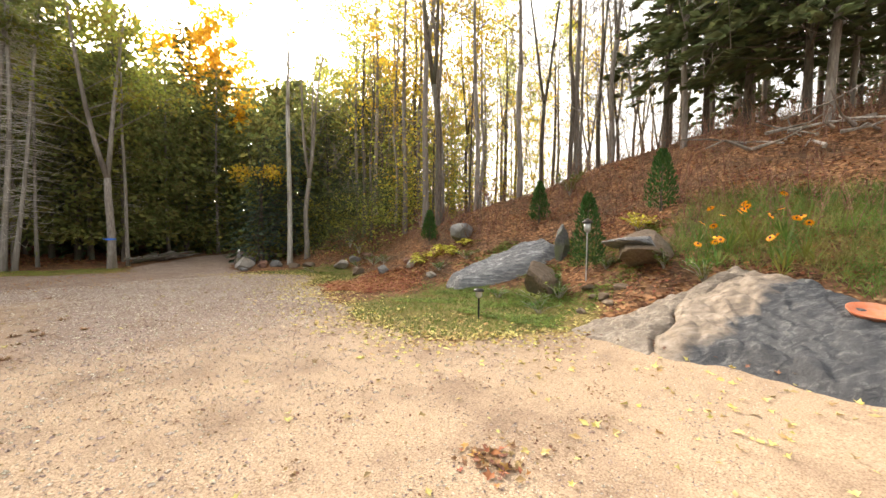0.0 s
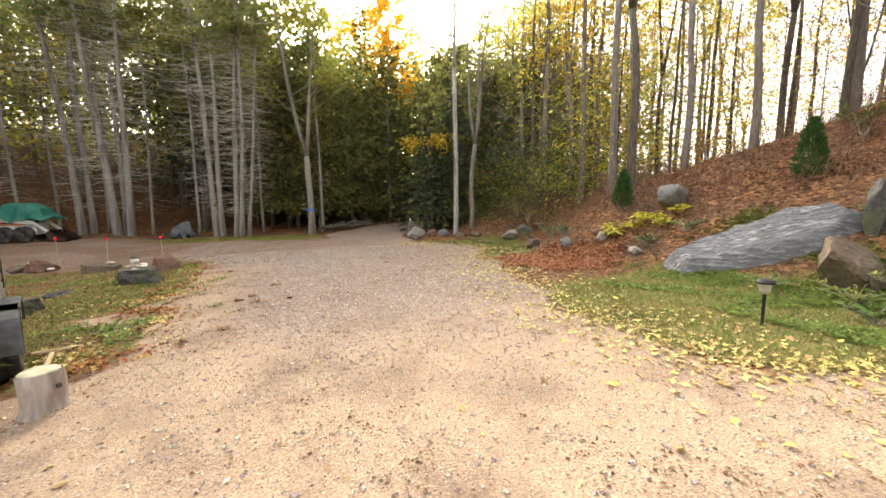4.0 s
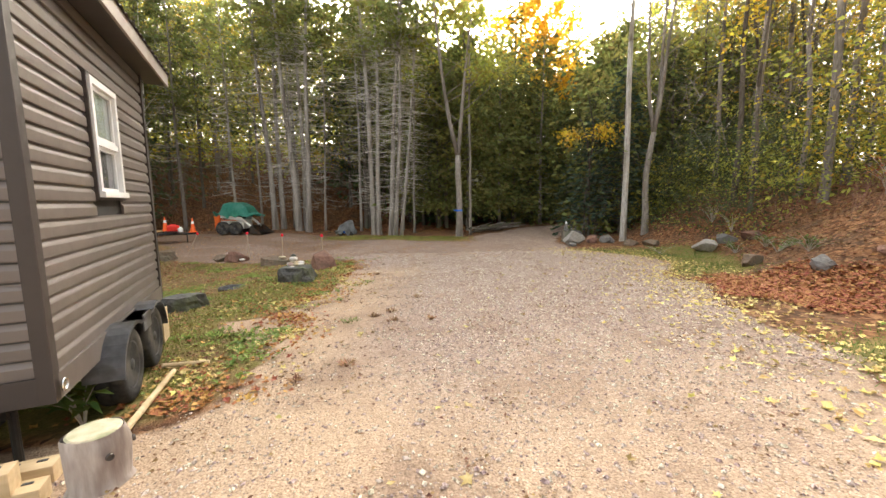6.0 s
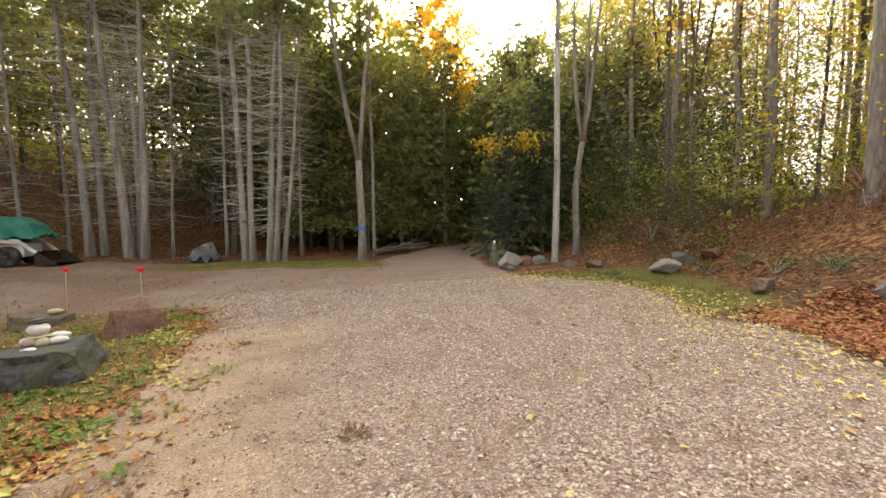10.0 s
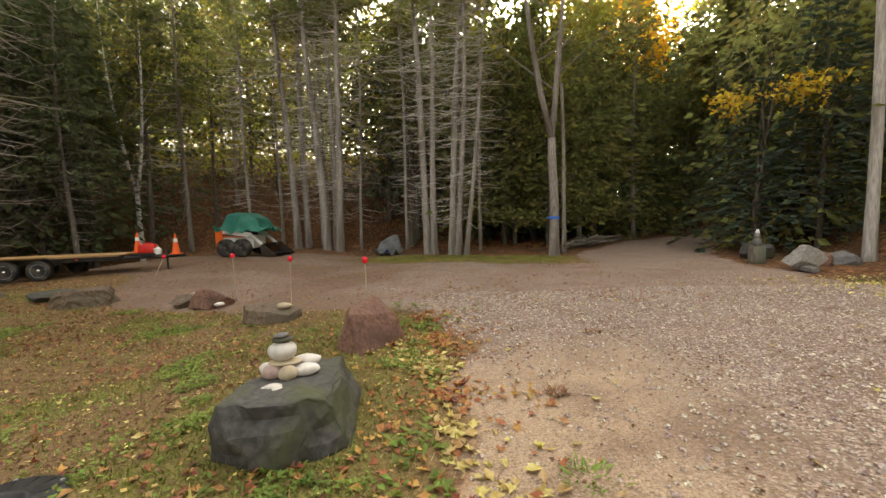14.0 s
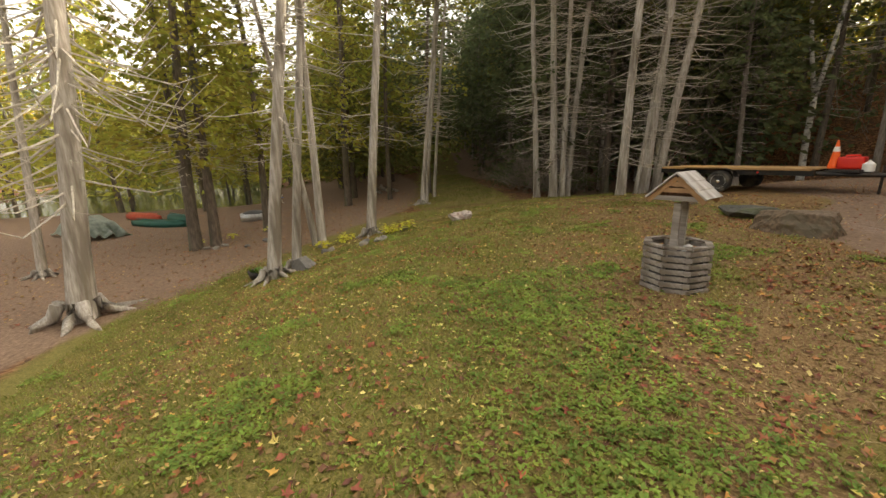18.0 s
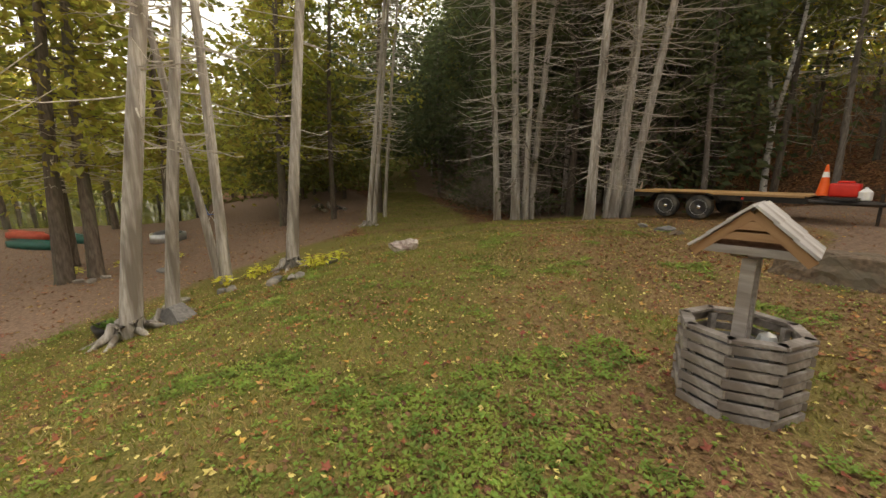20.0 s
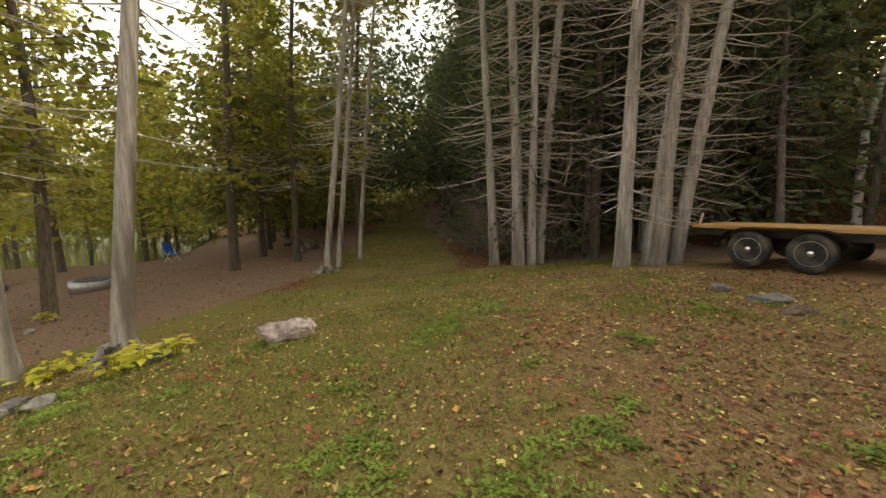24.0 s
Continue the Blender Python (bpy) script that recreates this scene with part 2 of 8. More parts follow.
def land(x, y):
    """Height of the ground, without the small unevenness."""
    z = 0.19 - 0.407 * ss(5, 19, y) - 0.16 * ss(18, 32, y) * ss(-9, -3, x)
    z -= 0.371 * ss(-4.0, -7.3, x) * ss(3, 11, y) * (1 - 0.46 * ss(15, 22, y))
    z -= 0.11 * math.exp(-((x + 3.0) / 0.9) ** 2) * ss(5.5, 7.6, y) * ss(16, 13, y)
    bank = -(x + 13.5) * 0.480 - (y - 13.6) * 0.877 + 0.387
    k = ss(-3.27, 3.27, bank) * ss(-2.5, -8, x)
    z = z * (1 - k) + (-1.12 - 0.82 * ss(17, 7, y)) * k
    z -= 0.45 * ss(-15, -21, x) * (1 - k)
    z += 0.25 * ss(21, 28, y) * ss(-5, -10, x) * ss(-20, -15, x)
    z -= 0.5 * ss(-33, -38, x) * ss(9, 4, y)
    u = x - foot(y)
    if u > -1.0:
        rise = 0.53 * (u * u / 4 + u / 2 + 0.25 if u < 1 else u)
        top = 1.7 + 2.7 * ss(15, 5, y)
        z += rise if rise < top else top + 0.45 * top * (1 - math.exp(-(rise - top) / (0.45 * top)))
    back = (y - 37.0) * 0.94 - (x + 8) * 0.34
    west = ss(2, -6, x)
    if back > 0:
        z += west * 0.36 * min(back, 30.0) * ss(0, 5, back)
        z += (1 - west) * 0.05 * back
    return z


def bumps(x, y):
    return 0.035 * noise.noise(Vector((x * 0.55, y * 0.55, 3.1))) + 0.014 * noise.noise(Vector((x * 2.1, y * 2.1, 7.7)))


def ground_z(x, y):
    wild = min(1.0, max(0.0, (x - foot(y)) / 3)) if y < 40 else 1.0
    return land(x, y) + bumps(x, y) * (1 + 3 * wild)


def right_edge(y):
    """x of the drive's edge on the hill side."""
    if y < 4.3:
        return 4.85 + 0.15 * math.sin(y * 2)
    return 4.85 - 2.05 * ss(4.3, 5.9, y) + 0.7 * ss(7.8, 9.4, y) + 1.6 * ss(9.4, 14, y) + 1.6 * ss(14, 17, y) - 1.7 * ss(17.5, 20.5, y)


def lawn_edge(x):
    """y of the lawn's far edge, beside the turning place."""
    return 18.2 + 0.34 * (-2.6 - x) - 0.02 * (x + 2.6) ** 2 * 0.25


def lane(x, y):
    """Distance from the middle of the lane that leaves through the wood."""
    best = 99
    pts = ((1.2, 19), (2.9, 23.4), (5.3, 28.6), (8.8, 33.4), (13.8, 37.5), (23, 41))
    for (ax, ay), (bx, by) in zip(pts, pts[1:]):
        dx, dy = bx - ax, by - ay
        t = min(1, max(0, ((x - ax) * dx + (y - ay) * dy) / (dx * dx + dy * dy)))
        best = min(best, math.hypot(x - ax - dx * t, y - ay - dy * t))
    return best


def masks(x, y):
    """How much of gravel, grass and bare earth there is at a place; the rest is leaf litter."""
    wob = 0.35 * noise.noise(Vector((x * 0.8, y * 0.8, 0))) + 0.18 * noise.noise(Vector((x * 2.7, y * 2.7, 5)))
    side = -(x + 13.5) * 0.62 - (y - 13.6) * 0.785 + 0.2
    left = -2.75 + 0.25 * math.sin(y * 0.9) - 0.8 * math.exp(-((y - 11.2) / 0.5) ** 2)
    gravel = 0.0
    if y < 21:
        gravel = ss(-0.25, 0.25, x - left + wob) * ss(-0.3, 0.3, right_edge(y) - x + wob)
        if y > 16:
            gravel = max(gravel, ss(-0.25, 0.4, y - lawn_edge(x) + wob) * ss(-0.3, 0.3, right_edge(y) - x + wob) * ss(-12.5, -9.5, x))
        if y < 8.3:
            gravel = max(gravel, ss(0.3, -0.3, x + 2.6) * ss(-8, -6, x))
    else:
        gravel = max(ss(2.7, 1.9, lane(x, y) + wob), ss(-0.25, 0.4, y - lawn_edge(x) + wob) * ss(30.4, 28.8, y + 0.48 * max(0.0, x + 6) + wob) * ss(6.2, 4.8, x + wob) * ss(-13.5, -10.5, x))
    lower = ss(3.0, 4.2, side + wob) * ss(-60, -50, x)
    path = ss(2.7, 1.6, abs(y - 18.2 - (-22 - x) * 0.17) + wob) * ss(-19, -23, x)
    earth = lower * (1 - path) * (1 - ss(17, 20, y))
    lawn = ss(0.3, -0.3, x - left + wob) * ss(0.3, -0.3, y - lawn_edge(x) - 3.5 * ss(-10.5, -13, x) + wob) * ss(8.0, 9.2, y) * ss(4.6, 3.2, side + wob) * ss(-21.5, -19.5, x)
    patch = ss(-0.3, 0.3, x - right_edge(y) + wob) * ss(0.9, -0.2, x - foot(y) + wob) * ss(4.2, 4.9, y) * ss(10.2, 8.8, y)
    patch = max(patch, 0.8 * ss(-0.3, 0.3, x - right_edge(y) + wob) * ss(0.6, -0.4, x - foot(y) + wob) * ss(13.5, 15, y) * ss(21, 19, y))
    bed = 0.4 * ss(-0.2, 0.5, x - min(5.85 + 0.5 * y, 7.0) + wob) * ss(11.0, 9.0, x) * ss(-2.5, -1, y) * ss(4.4, 3.4, y)
    verge = ss(2.2, 1.0, abs(y - 26.8 + 0.34 * x) + 1.6 * wob) * ss(-8, -5, x) * ss(2.4, 1.2, x)
    gravel *= 1 - 0.85 * verge
    # leaves and dirt trodden into the turning place
    worn = ss(-2.0, -5.0, x) * ss(-0.3, 0.3, y - lawn_edge(x) + wob) * ss(31.0, 29.5, y)
    gravel *= 1 - worn * (0.45 + 0.3 * ss(0.3, -0.3, noise.noise(Vector((x * 0.45, y * 0.6, 9)))))
    earth = max(earth, worn)
    grass = max(lawn, path, patch, bed, verge)
    return gravel, grass * (1 - 0.9 * gravel * (grass < 0.7)), earth


def lush(x, y):
    """How green the lawn is: most along the brow of the bank, else in patches."""
    bank = -(x + 13.5) * 0.480 - (y - 13.6) * 0.877 + 0.387
    n = noise.noise(Vector((x * 0.7, y * 0.7, 21.0))) + 0.5 * noise.noise(Vector((x * 1.9, y * 1.9, 4.0)))
    return max(0.9 * ss(0.05, 0.5, n), 0.85 * ss(-4.6, -2.2, bank + 0.8 * n) * ss(-5, -7, x), 0.75 * ss(1.5, 0.4, abs(x + 3.9) - 0.5 * n) * ss(19, 17, y))


def ground_sheet():
    xs = [-300, -200, -140, -100, -75] + list(np.arange(-60, -26, 1.0)) + list(np.arange(-26, 10, 0.22)) + list(np.arange(10, 22, 0.5)) + list(np.arange(22, 45, 1.5)) + [50, 60, 80, 110, 160, 220, 300]
    ys = [-300, -200, -120, -70, -40, -25, -16, -10, -6, -3] + list(np.arange(-1, 31, 0.22)) + list(np.arange(31, 45, 0.6)) + list(np.arange(45, 70, 2.0)) + [75, 90, 120, 170, 230, 300]
    verts, g, gr, ea, ch, lu = [], [], [], [], [], []
    for y in ys:
        for x in xs:
            x, y = float(x), float(y)
            verts.append((x, y, ground_z(x, y)))
            a, b, c = masks(x, y)
            g.append(a), gr.append(b), ea.append(c)
            lu.append(lush(x, y) if -20 < x < 3 and 8 < y < 26 else 0.6)
            wv = 1.3 * noise.noise(Vector((x * 0.6, y * 0.35, 2)))
            ch.append(min(1.0, 0.1 + 0.9 * max(ss(-1.9, -0.1, x + wv) * ss(6.5, 10.5, y + wv), ss(15.0, 17.5, y + wv))))
    w = len(xs)
    faces = [(j * w + i, j * w + i + 1, (j + 1) * w + i + 1, (j + 1) * w + i) for j in range(len(ys) - 1) for i in range(w - 1)]
    me = bpy.data.meshes.new("ground")
    me.from_pydata(verts, [], faces)
    for name, values in (("gravel", g), ("grass", gr), ("earth", ea), ("chips", ch), ("lush", lu)):
        me.attributes.new(name, "FLOAT", "POINT").data.foreach_set("value", values)
    me.polygons.foreach_set("use_smooth", [True] * len(me.polygons))
    return me


def ground_material():
    m = bpy.data.materials.new("ground")
    m.use_nodes = True
    n, l = m.node_tree.nodes, m.node_tree.links
    p = n["Principled BSDF"]
    p.inputs["Roughness"].default_value, p.inputs["Specular IOR Level"].default_value = 0.95, 0.15
    pos = n.new("ShaderNodeNewGeometry").outputs["Position"]

    def noise_tex(scale, detail=4, rough=0.6):
        t = n.new("ShaderNodeTexNoise")
        t.inputs["Scale"].default_value, t.inputs["Detail"].default_value, t.inputs["Roughness"].default_value = scale, detail, rough
        l.new(pos, t.inputs["Vector"])
        return t.outputs[0]

    def ramp(src, *stops):
        r = n.new("ShaderNodeValToRGB")
        e = r.color_ramp.elements
        while len(e) < len(stops):
            e.new(0.5)
        for k, (at, c) in zip(e, stops):
            k.position, k.color = at, (*c, 1)
        l.new(src, r.inputs[0])
        return r.outputs[0]

    def mix(fac, a, b):
        x = n.new("ShaderNodeMix")
        x.data_type = "RGBA"
        l.new(fac, x.inputs[0]), l.new(a, x.inputs[6]), l.new(b, x.inputs[7])
        return x.outputs[2]

    def sharpen(name, lo, hi):
        at = n.new("ShaderNodeAttribute")
        at.attribute_name = name
        fine = noise_tex(6.0, 3)
        add = n.new("ShaderNodeMath")
        add.operation = "MULTIPLY_ADD"
        l.new(fine, add.inputs[0])
        add.inputs[1].default_value = 0.5
        l.new(at.outputs["Fac"], add.inputs[2])
        r = n.new("ShaderNodeMapRange")
        r.inputs["From Min"].default_value, r.inputs["From Max"].default_value = lo + 0.25, hi + 0.25
        l.new(add.outputs[0], r.inputs["Value"])
        return r.outputs[0]

    vor = n.new("ShaderNodeTexVoronoi")
    vor.inputs["Scale"].default_value = 62
    l.new(pos, vor.inputs["Vector"])
    sepv = n.new("ShaderNodeSeparateColor")
    l.new(vor.outputs["Color"], sepv.inputs[0])
    chips = ramp(sepv.outputs[0], (0.0, (0.095, 0.062, 0.046)), (0.4, (0.235, 0.165, 0.13)), (0.75, (0.385, 0.285, 0.225)), (1.0, (0.62, 0.51, 0.43)))
    sand = ramp(noise_tex(60, 5), (0.3, (0.20, 0.135, 0.088)), (0.45, (0.40, 0.285, 0.19)), (0.7, (0.60, 0.455, 0.32)))
    chip_at = n.new("ShaderNodeAttribute")
    chip_at.attribute_name = "chips"
    chips = mix(ramp(noise_tex(14, 5), (0.35, (0.05, 0.05, 0.05)), (0.7, (0.5, 0.5, 0.5))), chips, ramp(noise_tex(45, 5), (0.3, (0.19, 0.135, 0.105)), (0.7, (0.40, 0.305, 0.245))))
    far_tint = mix(chip_at.outputs["Fac"], sand, chips)
    gravel = mix(ramp(noise_tex(0.9, 5, 0.65), (0.48, (0, 0, 0)), (0.66, (0.75, 0.75, 0.75))), far_tint, ramp(noise_tex(30, 4), (0.3, (0.14, 0.092, 0.066)), (0.7, (0.31, 0.215, 0.155))))
    leafs = n.new("ShaderNodeTexVoronoi")
    leafs.inputs["Scale"].default_value = 14
    l.new(pos, leafs.inputs["Vector"])
    sepl = n.new("ShaderNodeSeparateColor")
    l.new(leafs.outputs["Color"], sepl.inputs[0])
    litter = ramp(sepl.outputs[1], (0.0, (0.06, 0.027, 0.014)), (0.4, (0.15, 0.067, 0.03)), (0.75, (0.25, 0.12, 0.055)), (1.0, (0.38, 0.21, 0.11)))
    soil = ramp(noise_tex(9, 5), (0.35, (0.06, 0.042, 0.03)), (0.7, (0.13, 0.085, 0.055)))
    litter = mix(ramp(noise_tex(0.9, 4), (0.42, (0, 0, 0)), (0.68, (0.8, 0.8, 0.8))), litter, soil)
    turf = ramp(noise_tex(40, 6, 0.75), (0.3, (0.07, 0.075, 0.018)), (0.5, (0.16, 0.155, 0.042)), (0.66, (0.30, 0.255, 0.085)), (0.8, (0.50, 0.42, 0.20)))
    dry = ramp(noise_tex(38, 6, 0.75), (0.3, (0.085, 0.05, 0.024)), (0.5, (0.215, 0.135, 0.066)), (0.66, (0.36, 0.245, 0.125)), (0.8, (0.56, 0.42, 0.25)))
    lush_at = n.new("ShaderNodeAttribute")
    lush_at.attribute_name = "lush"
    turf = mix(lush_at.outputs["Fac"], dry, turf)
    earth = ramp(noise_tex(16, 5), (0.3, (0.14, 0.09, 0.064)), (0.7, (0.31, 0.215, 0.155)))
    col = mix(sharpen("earth", 0.35, 0.65), litter, earth)
    col = mix(sharpen("grass", 0.3, 0.6), col, turf)
    col = mix(sharpen("gravel", 0.35, 0.65), col, gravel)
    l.new(col, p.inputs["Base Color"])
    b1 = n.new("ShaderNodeBump")
    b1.inputs["Strength"].default_value, b1.inputs["Distance"].default_value = 0.4, 0.012
    l.new(noise_tex(25, 6, 0.7), b1.inputs["Height"])
    b2 = n.new("ShaderNodeBump")
    b2.inputs["Strength"].default_value, b2.inputs["Distance"].default_value = 0.6, 0.012
    b2.invert = True
    l.new(vor.outputs["Distance"], b2.inputs["Height"]), l.new(b1.outputs[0], b2.inputs["Normal"])
    l.new(b2.outputs[0], p.inputs["Normal"])
    return m


ground = new("ground", ground_sheet())
ground.data.materials.append(ground_material())
tagged(ground, "tan gravel drive, leaf-strewn lawn and brown leaf-covered woodland ground", "ground", kind="structure")


# ---- trees ----
def bend_line(rnd, height, lean, crook, steps=9):
    """A trunk's middle line from the ground up."""
    pts, x, y = [], 0.0, 0.0
    ph = rnd.uniform(0, 6.3)
    for i in range(steps + 1):
        t = i / steps
        x = lean[0] * height * t + crook * math.sin(ph + t * 5.0) * t * (1 - 0.3 * t)
        y = lean[1] * height * t + crook * math.cos(ph * 1.7 + t * 4.2) * t * (1 - 0.3 * t)
        pts.append(Vector((x, y, height * t - (0.25 if i == 0 else 0))))
    return pts


def along(pts, t):
    f = min(max(t, 0), 0.9999) * (len(pts) - 1)
    i = int(f)
    return pts[i].lerp(pts[i + 1], f - i)


def spray(sh, rnd, p, d, count, spread, size, hang=0.4):
    """A fan of small leaves around a twig."""
    for k in range(count):
        q = p + d * rnd.uniform(0, spread) + Vector((rnd.gauss(0, 1), rnd.gauss(0, 1), rnd.gauss(0, 0.5))) * spread * 0.32
        w = (d + Vector((rnd.gauss(0, 0.6), rnd.gauss(0, 0.6), rnd.gauss(0, 0.4) - hang))).normalized()
        sh.leaf(q, w, Vector((rnd.gauss(0, 1), rnd.gauss(0, 1), 0.5)), size * rnd.uniform(0.7, 1.4), size * rnd.uniform(0.45, 0.8))


def trunk_part(rnd, pts, r0, r1, sides, parent, bark, flare=1.5):
    sh = Shape()
    n = len(pts)
    fine, rad = [], []
    for i in range(n):
        t = i / (n - 1)
        fine.append(pts[i])
        rad.append((r0 * (1 - t) + r1 * t) * (flare if i == 0 else 1))
        if i == 0:
            fine.append(pts[0].lerp(pts[1], 0.22))
            rad.append(r0 * (1 + 0.25 * (flare - 1)))
    sh.tube(fine, rad, sides)
    return link("trunk", sh.mesh("trunk", bark, True), parent)


def tall_cedar(m, seed, height=17, r=0.16, lean=(0, 0), crook=0.25, twigs=70, twig_from=0.12, crown_from=0.5, leaves=1500, bark=None, needle=None, spread=1.7, size=0.26, label="", long_twig=1.0):
    """A bare pole of a cedar: dead drooping twigs below, a thin green crown above."""
    rnd = random.Random(seed)
    tree = thing("cedar_tree", m, label or "tall pale-trunked cedar with bare dead twigs and a green crown", "tree", "tall cedars")
    pts = bend_line(rnd, height, lean, crook)
    trunk_part(rnd, pts, r, r * 0.25, 9, tree, bark or BARK_PALE)
    tw = Shape()
    for k in range(twigs):
        t = twig_from + (crown_from + 0.1 - twig_from) * rnd.random() ** 0.8
        p = along(pts, t)
        a = rnd.uniform(0, math.tau)
        ln = rnd.uniform(0.5, 2.5) * (0.6 + 0.6 * t) * long_twig
        d = Vector((math.cos(a), math.sin(a), 0))
        up = rnd.uniform(-0.1, 0.7)
        sag = rnd.uniform(0.0, 0.22) * ln if long_twig < 1.2 else rnd.uniform(0.1, 0.55) * ln
        line = [p, p + d * ln * 0.3 + Vector((0, 0, -0.5 * sag)), p + d * ln * 0.7 + Vector((0, 0, -sag)), p + d * ln + Vector((0, 0, (0.35 * up - 0.05) * ln - 0.5 * sag))]
        tk = 1.0 if long_twig < 1.2 else 1.5
        tw.tube(line, [0.017 * tk, 0.012 * tk, 0.008 * tk, 0.004 * tk], 4 if tk > 1 else 3, False)
        if rnd.random() < 0.6:
            q = line[1].lerp(line[2], rnd.random())
            s = Vector((math.cos(a + 0.7), math.sin(a + 0.7), -0.2)) * ln * 0.4
            tw.tube([q, q + s * 0.6 + Vector((0, 0, 0.04)), q + s], [0.009, 0.006, 0.003], 3, False)
    if twigs:
        tagged(link("twig_growth", tw.mesh("twig_growth", TWIG), tree, "bare grey dead twigs"), kind="stuff")
    cr, lb = Shape(), Shape()
    n = leaves // 15
    for k in range(n):
        t = crown_from + (1 - crown_from) * (k + rnd.random()) / n
        p = along(pts, t)
        a = rnd.uniform(0, math.tau)
        ln = spread * (1.15 - t) / (1.15 - crown_from) * rnd.uniform(0.5, 1.2) + 0.2
        d = Vector((math.cos(a), math.sin(a), rnd.uniform(-0.1, 0.35))).normalized()
        lb.tube([p, p + d * ln * 0.6, p + d * ln + Vector((0, 0, -0.15 * ln))], [0.022, 0.013, 0.004], 3, False)
        for j in range(4):
            spray(cr, rnd, p + d * ln * (0.3 + 0.22 * j), d, 5 if j < 3 else 7, 0.55, size, 0.5)
    tagged(link("branching", lb.mesh("branching", bark or BARK_PALE), tree), kind="stuff")
    link("crown", cr.mesh("crown", needle or NEEDLE), tree)
    return tree


def hemlock(m, seed, height=9, r=0.12, low=0.06, spread=2.4, boughs=90, size=0.22, needle=None, label="", name="hemlock_tree", lean=(0, 0)):
    """A full conifer: tiers of drooping boughs, longest below."""
    rnd = random.Random(seed)
    tree = thing(name, m, label or "dark green hemlock with drooping layered boughs", "tree", "conifers")
    pts = bend_line(rnd, height, lean, 0.12)
    trunk_part(rnd, pts, r, r * 0.12, 8, tree, BARK_DARK)
    lb, cr = Shape(), Shape()
    for k in range(boughs):
        t = low + (1 - low) * (k / boughs) ** 0.9
        p = along(pts, t)
        a = k * 2.4 + rnd.uniform(-0.4, 0.4)
        ln = spread * (1 - t) ** 0.8 * rnd.uniform(0.65, 1.15) + 0.15
        d = Vector((math.cos(a), math.sin(a), 0.12))
        tip = p + d * ln + Vector((0, 0, -0.3 * ln))
        mid = p + d * ln * 0.55 + Vector((0, 0, 0.02 * ln))
        lb.tube([p, mid, tip], [0.03 * (1.1 - t), 0.016, 0.004], 3, False)
        side = Vector((-d.y, d.x, 0))
        for j in range(max(3, int(ln * 6))):
            s = rnd.uniform(0.15, 1.0)
            q = p.lerp(mid, s / 0.55) if s < 0.55 else mid.lerp(tip, (s - 0.55) / 0.45)
            sg = rnd.choice((-1, 1))
            q = q + side * sg * rnd.uniform(0, 0.3) * ln * (1.1 - s) + Vector((0, 0, rnd.uniform(-0.08, 0.04)))
            for i in range(3):
                w = (d * 0.8 + side * sg * rnd.uniform(0.1, 1.0) + Vector((0, 0, rnd.uniform(-0.5, 0.05)))).normalized()
                cr.leaf(q, w, Vector((rnd.gauss(0, 0.6), rnd.gauss(0, 0.6), 1)), size * rnd.uniform(0.8, 1.7), size * rnd.uniform(0.4, 0.7), 0.1)
    tagged(link("branching", lb.mesh("branching", BARK_DARK), tree), kind="stuff")
    link("crown", cr.mesh("crown", needle or NEEDLE_DARK), tree)
    return tree


